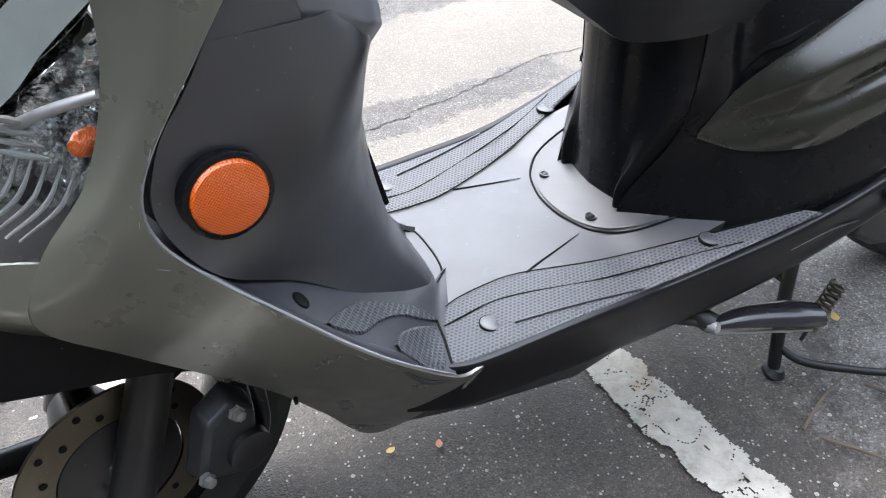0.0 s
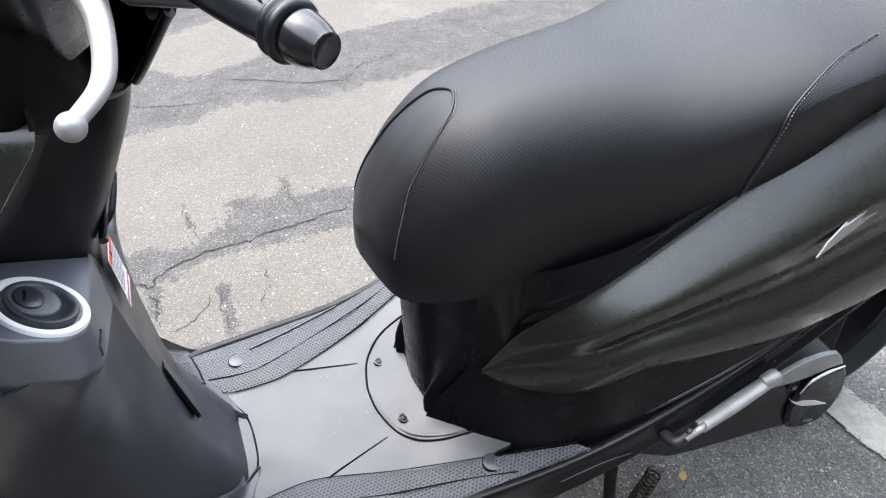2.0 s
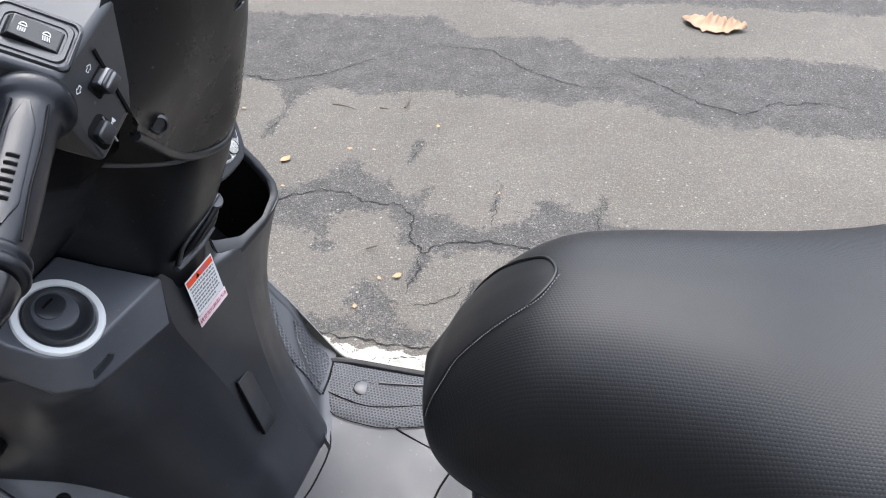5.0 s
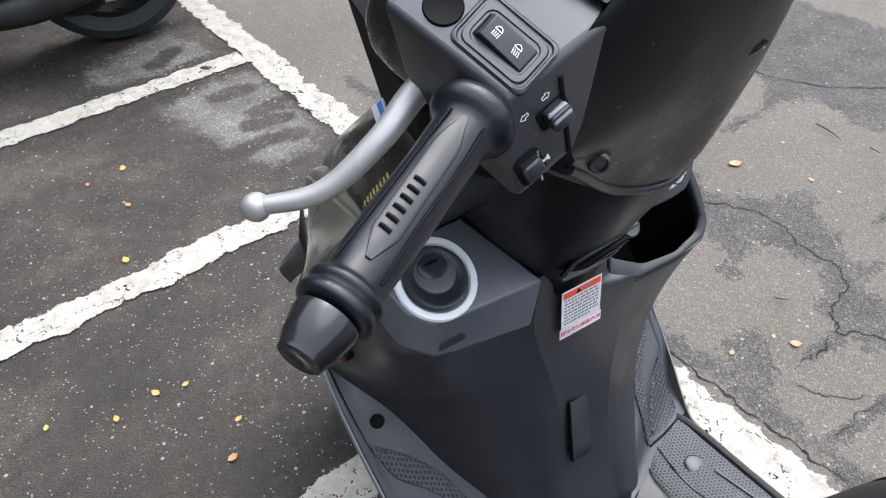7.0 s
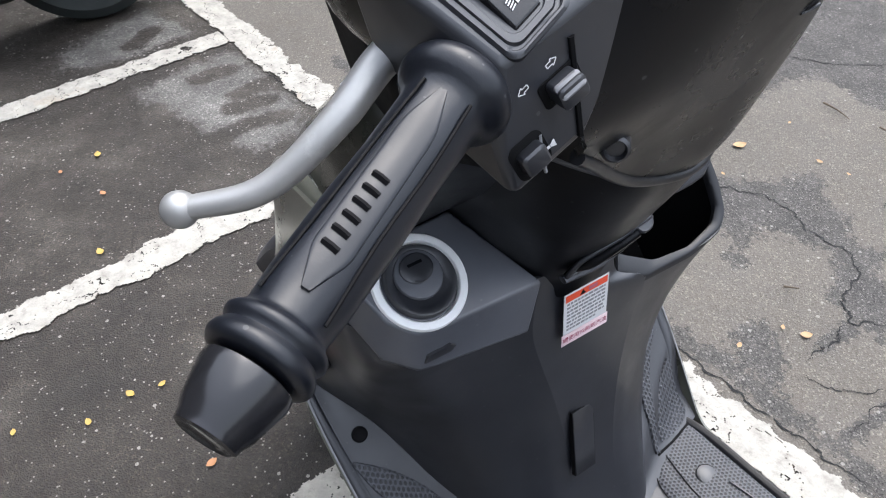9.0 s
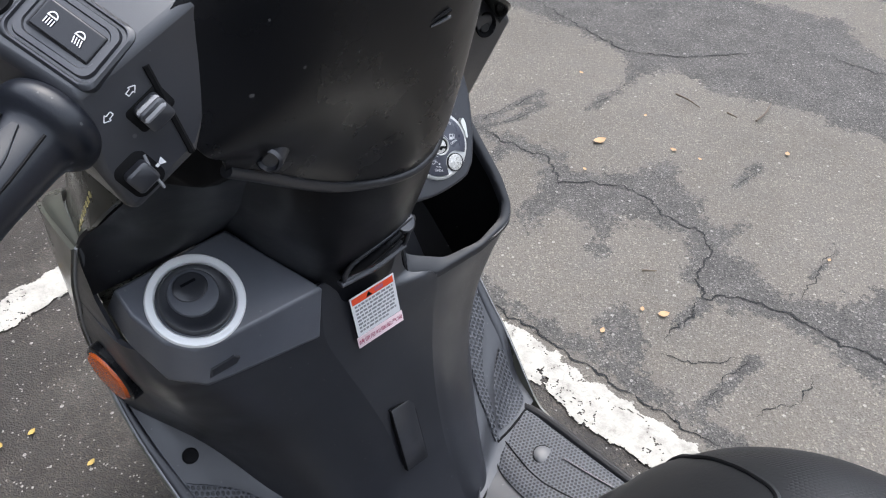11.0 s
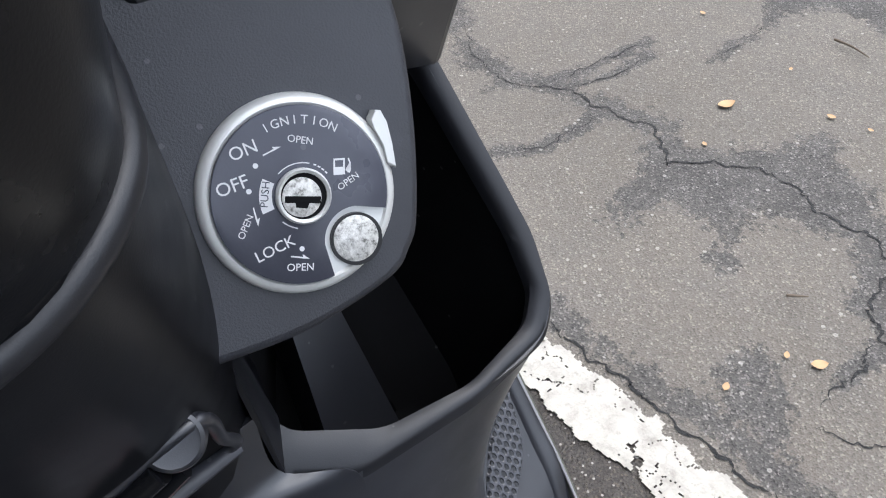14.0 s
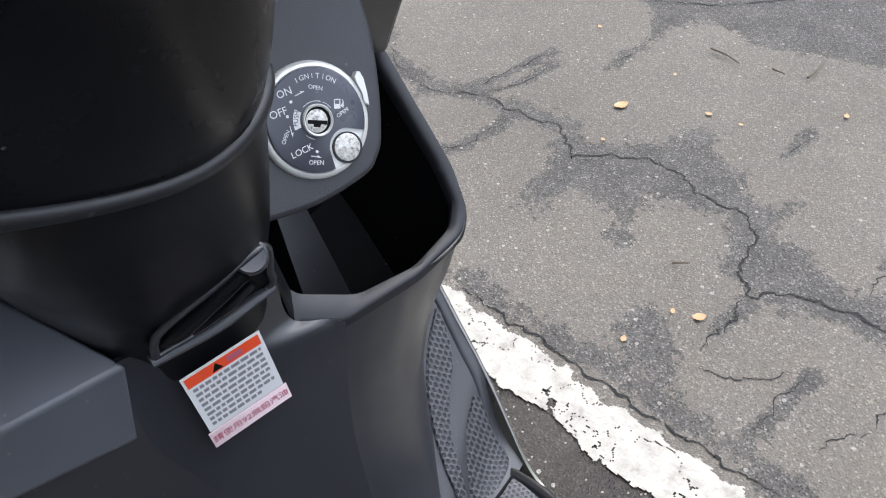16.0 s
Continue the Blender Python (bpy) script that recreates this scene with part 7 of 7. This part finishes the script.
# ---- fallen leaves, twigs and grit ----
def leaf(name, x, y, size, turn, mat, label, z=0.009, curl=0.07, ragged=0.0):
    bm = bmesh.new()
    n_ = 8 if not ragged else 30
    rows_ = []
    for i in range(n_ + 1):
        t = i / n_
        w_ = size * 0.32 * math.sin(math.pi * t) ** 0.8 * (1 + 4 * ragged * noise.noise((t * 14, 3.0, 1.0)))
        zz = curl * size * (2 * t - 1) ** 2
        rows_.append([bm.verts.new((size * (t - 0.5), k * w_, zz + abs(k) * curl * size * 0.5 + 0.0005 + size * ragged * abs(noise.noise((t * 9, k * 3, 2.0))))) for k in (-1, -0.4, 0, 0.4, 1)])
    for a, b in zip(rows_, rows_[1:]):
        for j in range(4):
            bm.faces.new((a[j], b[j], b[j + 1], a[j + 1]))
    bmesh.ops.remove_doubles(bm, verts=bm.verts, dist=1e-5)
    ob = part(name, bm, mat)
    ob.matrix_world = pose(x, y, z * 0.45, 0, 0, turn)
    return tagged(ob, label, "leaf", "fallen leaves")


TANLEAF = plastic("tan_leaf", (0.36, 0.22, 0.105), 0.55, 300.0, 0.0002, 0.3)
YELLOW = plastic("yellow_leaf", (0.42, 0.29, 0.07), 0.55, 300.0, 0.0002, 0.3)
BROWN = plastic("brown_leaf", (0.42, 0.2, 0.09), 0.6, 300.0, 0.0002, 0.3)
PALE = plastic("pale_dry_leaf", (0.3, 0.19, 0.11), 0.6, 200.0, 0.0003, 0.25)
random.seed(11)
spots = [(-1.283, -0.242), (-1.431, -0.212), (-0.724, -0.356), (-0.707, -0.43), (-0.524, -0.291), (-0.714, -0.305), (-0.591, -0.254), (-0.623, 1.031), (-0.867, 1.244), (-0.173, 0.682), (0.61, -0.079), (-0.08, 0.0), (-0.02, -0.02), (-0.48, 1.13), (-0.9, 0.1), (-1.1, -0.3)]
spots += [(-1.412, -0.3), (-0.755, -0.536), (-0.415, 1.144), (-0.288, 1.31), (-0.224, 0.566), (-0.617, 1.2), (-0.04, 1.045), (-0.208, 0.663), (-0.572, 0.918)]
for i, (x, y) in enumerate(spots):
    m, lab_ = (YELLOW, "small yellow fallen leaf on asphalt") if i % 4 else (BROWN, "small brown fallen leaf on asphalt")
    if y > 0.5:
        m, lab_ = TANLEAF, "small tan fallen leaf on asphalt"
    leaf("leaf", x, y, (random.uniform(0.014, 0.023) if i < 16 else random.uniform(0.009, 0.016)) if i != 7 else 0.034, random.uniform(0, 360), m, lab_)
leaf("dry_leaf", 0.41, 2.235, 0.22, -8, PALE, "large pale curled dry leaf on the road", 0.004, 0.04, 0.12)
TWIG = plastic("twig_bark", (0.09, 0.07, 0.05), 0.8, 200.0, 0.0004, 0.3)
for pts in ([(0.4, -0.22), (0.47, -0.19), (0.54, -0.17)], [(0.41, -0.24), (0.45, -0.3), (0.46, -0.36)], [(0.53, -0.2), (0.57, -0.26), (0.6, -0.33)], [(-0.62, 1.33), (-0.58, 1.33), (-0.54, 1.32)], [(-0.41, 1.37), (-0.415, 1.42), (-0.43, 1.47)], [(-0.48, 1.35), (-0.45, 1.35)], [(-0.27, 0.74), (-0.25, 0.76)]):
    tagged(part("twig", tube([(x, y, 0.011) for x, y in pts], [0.0025, 0.002, 0.001], 6, 14), TWIG), "thin brown twig lying on asphalt", "twig", "fallen twigs")

# ---- the neighbour in the next bay ----
other = thing("parked_scooter", "dark grey motor scooter parked in a neighbouring bay", "scooter", pose(-2.2, -0.42, 0.0, 0, 0, 82))
wheel(other, (0.42, 0.24), 0.24, 0.12, 0.16)
part("engine_cover", loft([[Vector((x, -0.1 - d, z)) for x, z in sh] for d, sh in ((0.0, [(-0.1, 0.2), (-0.05, 0.32), (0.3, 0.34), (0.5, 0.3), (0.5, 0.2), (0.3, 0.14)]), (0.07, [(-0.08, 0.21), (-0.03, 0.31), (0.3, 0.33), (0.48, 0.29), (0.48, 0.21), (0.3, 0.15)]))]), STEEL, other, "dark engine cover", bevel=0.01)


def bulged(stations, n=20, power=0.75):
    """A body of rounded sections: x, half width, bottom, top."""
    rings_ = []
    for x, w_, z0, z1 in stations:
        ring_ = []
        for i in range(n):
            a = 2 * math.pi * i / n
            c, s_ = math.cos(a), math.sin(a)
            ring_.append((x, w_ * math.copysign(abs(c) ** power, c), (z0 + z1) / 2 + (z1 - z0) / 2 * math.copysign(abs(s_) ** power, s_)))
        rings_.append(ring_)
    return loft(rings_)


part("body", bulged([(-0.3, 0.08, 0.3, 0.55), (-0.2, 0.14, 0.3, 0.6), (0.0, 0.19, 0.34, 0.65), (0.25, 0.2, 0.42, 0.7), (0.5, 0.16, 0.52, 0.73), (0.7, 0.08, 0.63, 0.74), (0.76, 0.03, 0.66, 0.72)]), SATIN, other, "dark grey bodywork")
part("seat", bulged([(-0.36, 0.04, 0.58, 0.68), (-0.3, 0.09, 0.55, 0.72), (-0.1, 0.14, 0.6, 0.75), (0.2, 0.15, 0.66, 0.78), (0.5, 0.13, 0.7, 0.82), (0.62, 0.06, 0.74, 0.8)]), SEAT, other, "black vinyl seat")
part("footboard", bulged([(-0.72, 0.16, 0.24, 0.3), (-0.6, 0.18, 0.23, 0.3), (-0.3, 0.18, 0.24, 0.32)], 16, 0.4), BLACK, other)
part("leg_shield", sheet([[(-0.7, -0.18, 0.28), (-0.74, 0, 0.26), (-0.7, 0.18, 0.28)], [(-0.82, -0.2, 0.55), (-0.92, 0, 0.56), (-0.82, 0.2, 0.55)], [(-0.84, -0.14, 0.82), (-0.92, 0, 0.84), (-0.84, 0.14, 0.82)]], 14, 14, False, 0.02), SATIN, other, "dark grey leg shield")
part("handlebar", tube([(-0.74, -0.34, 0.96), (-0.82, -0.15, 0.97), (-0.84, 0, 0.96), (-0.82, 0.15, 0.97), (-0.74, 0.34, 0.96)], [0.016, 0.02, 0.035, 0.02, 0.016], 14, 24), RUBBER, other, "black handlebar with rubber grips")
wheel(other, (-1.0, 0.23), 0.23, 0.1, 0.16)
part("silencer", tube([(-0.1, -0.14, 0.18), (0.2, -0.17, 0.2), (0.4, -0.18, 0.26)], [0.03, 0.045, 0.05], 20, 10), STEEL, other)
part("rear_fender", tube([(0.5, 0, 0.52), (0.66, 0, 0.42), (0.7, 0, 0.33)], [0.05, 0.045, 0.04], 14, 10, 0.3), DARK, other)
disc_ = part("fan_cover", turned((0.33, -0.165, 0.24), (0, -1, 0), [(0, 0.085), (0.012, 0.085), (0.018, 0.078), (0.02, 0.05), (0.024, 0.045), (0.024, 0)], 40), SATIN, other, "round black engine end cover")
part("cover_ring", turned((0.33, -0.178, 0.24), (0, -1, 0), [(0, 0.079), (0.004, 0.077), (0.004, 0.073), (0, 0.071)], 40, cap=False), ALLOY, disc_, "pale alloy ring")
part("casing_edge", tube([(-0.04, -0.172, 0.312), (0.12, -0.174, 0.328), (0.3, -0.174, 0.336), (0.47, -0.172, 0.294)], [0.003, 0.006, 0.006, 0.003], 10, 24), ALLOY, other, "pale alloy edge of the engine casing")
part("kick_lever", tube([(-0.02, -0.19, 0.2), (0.08, -0.195, 0.19), (0.2, -0.195, 0.2)], [0.007, 0.009, 0.008], 12, 14), METAL, other, "bare metal kick-start lever")
part("body_strip", tube([(-0.2, -0.142, 0.42), (0.0, -0.192, 0.46), (0.25, -0.203, 0.53), (0.5, -0.165, 0.61)], [0.002, 0.005, 0.005, 0.002], 8, 24), ALLOY, other, "pale strip along the bodywork")
part("cover_bar", tube([(0.1, -0.18, 0.24), (0.22, -0.18, 0.26)], 0.006, 8, 4), METAL, other)
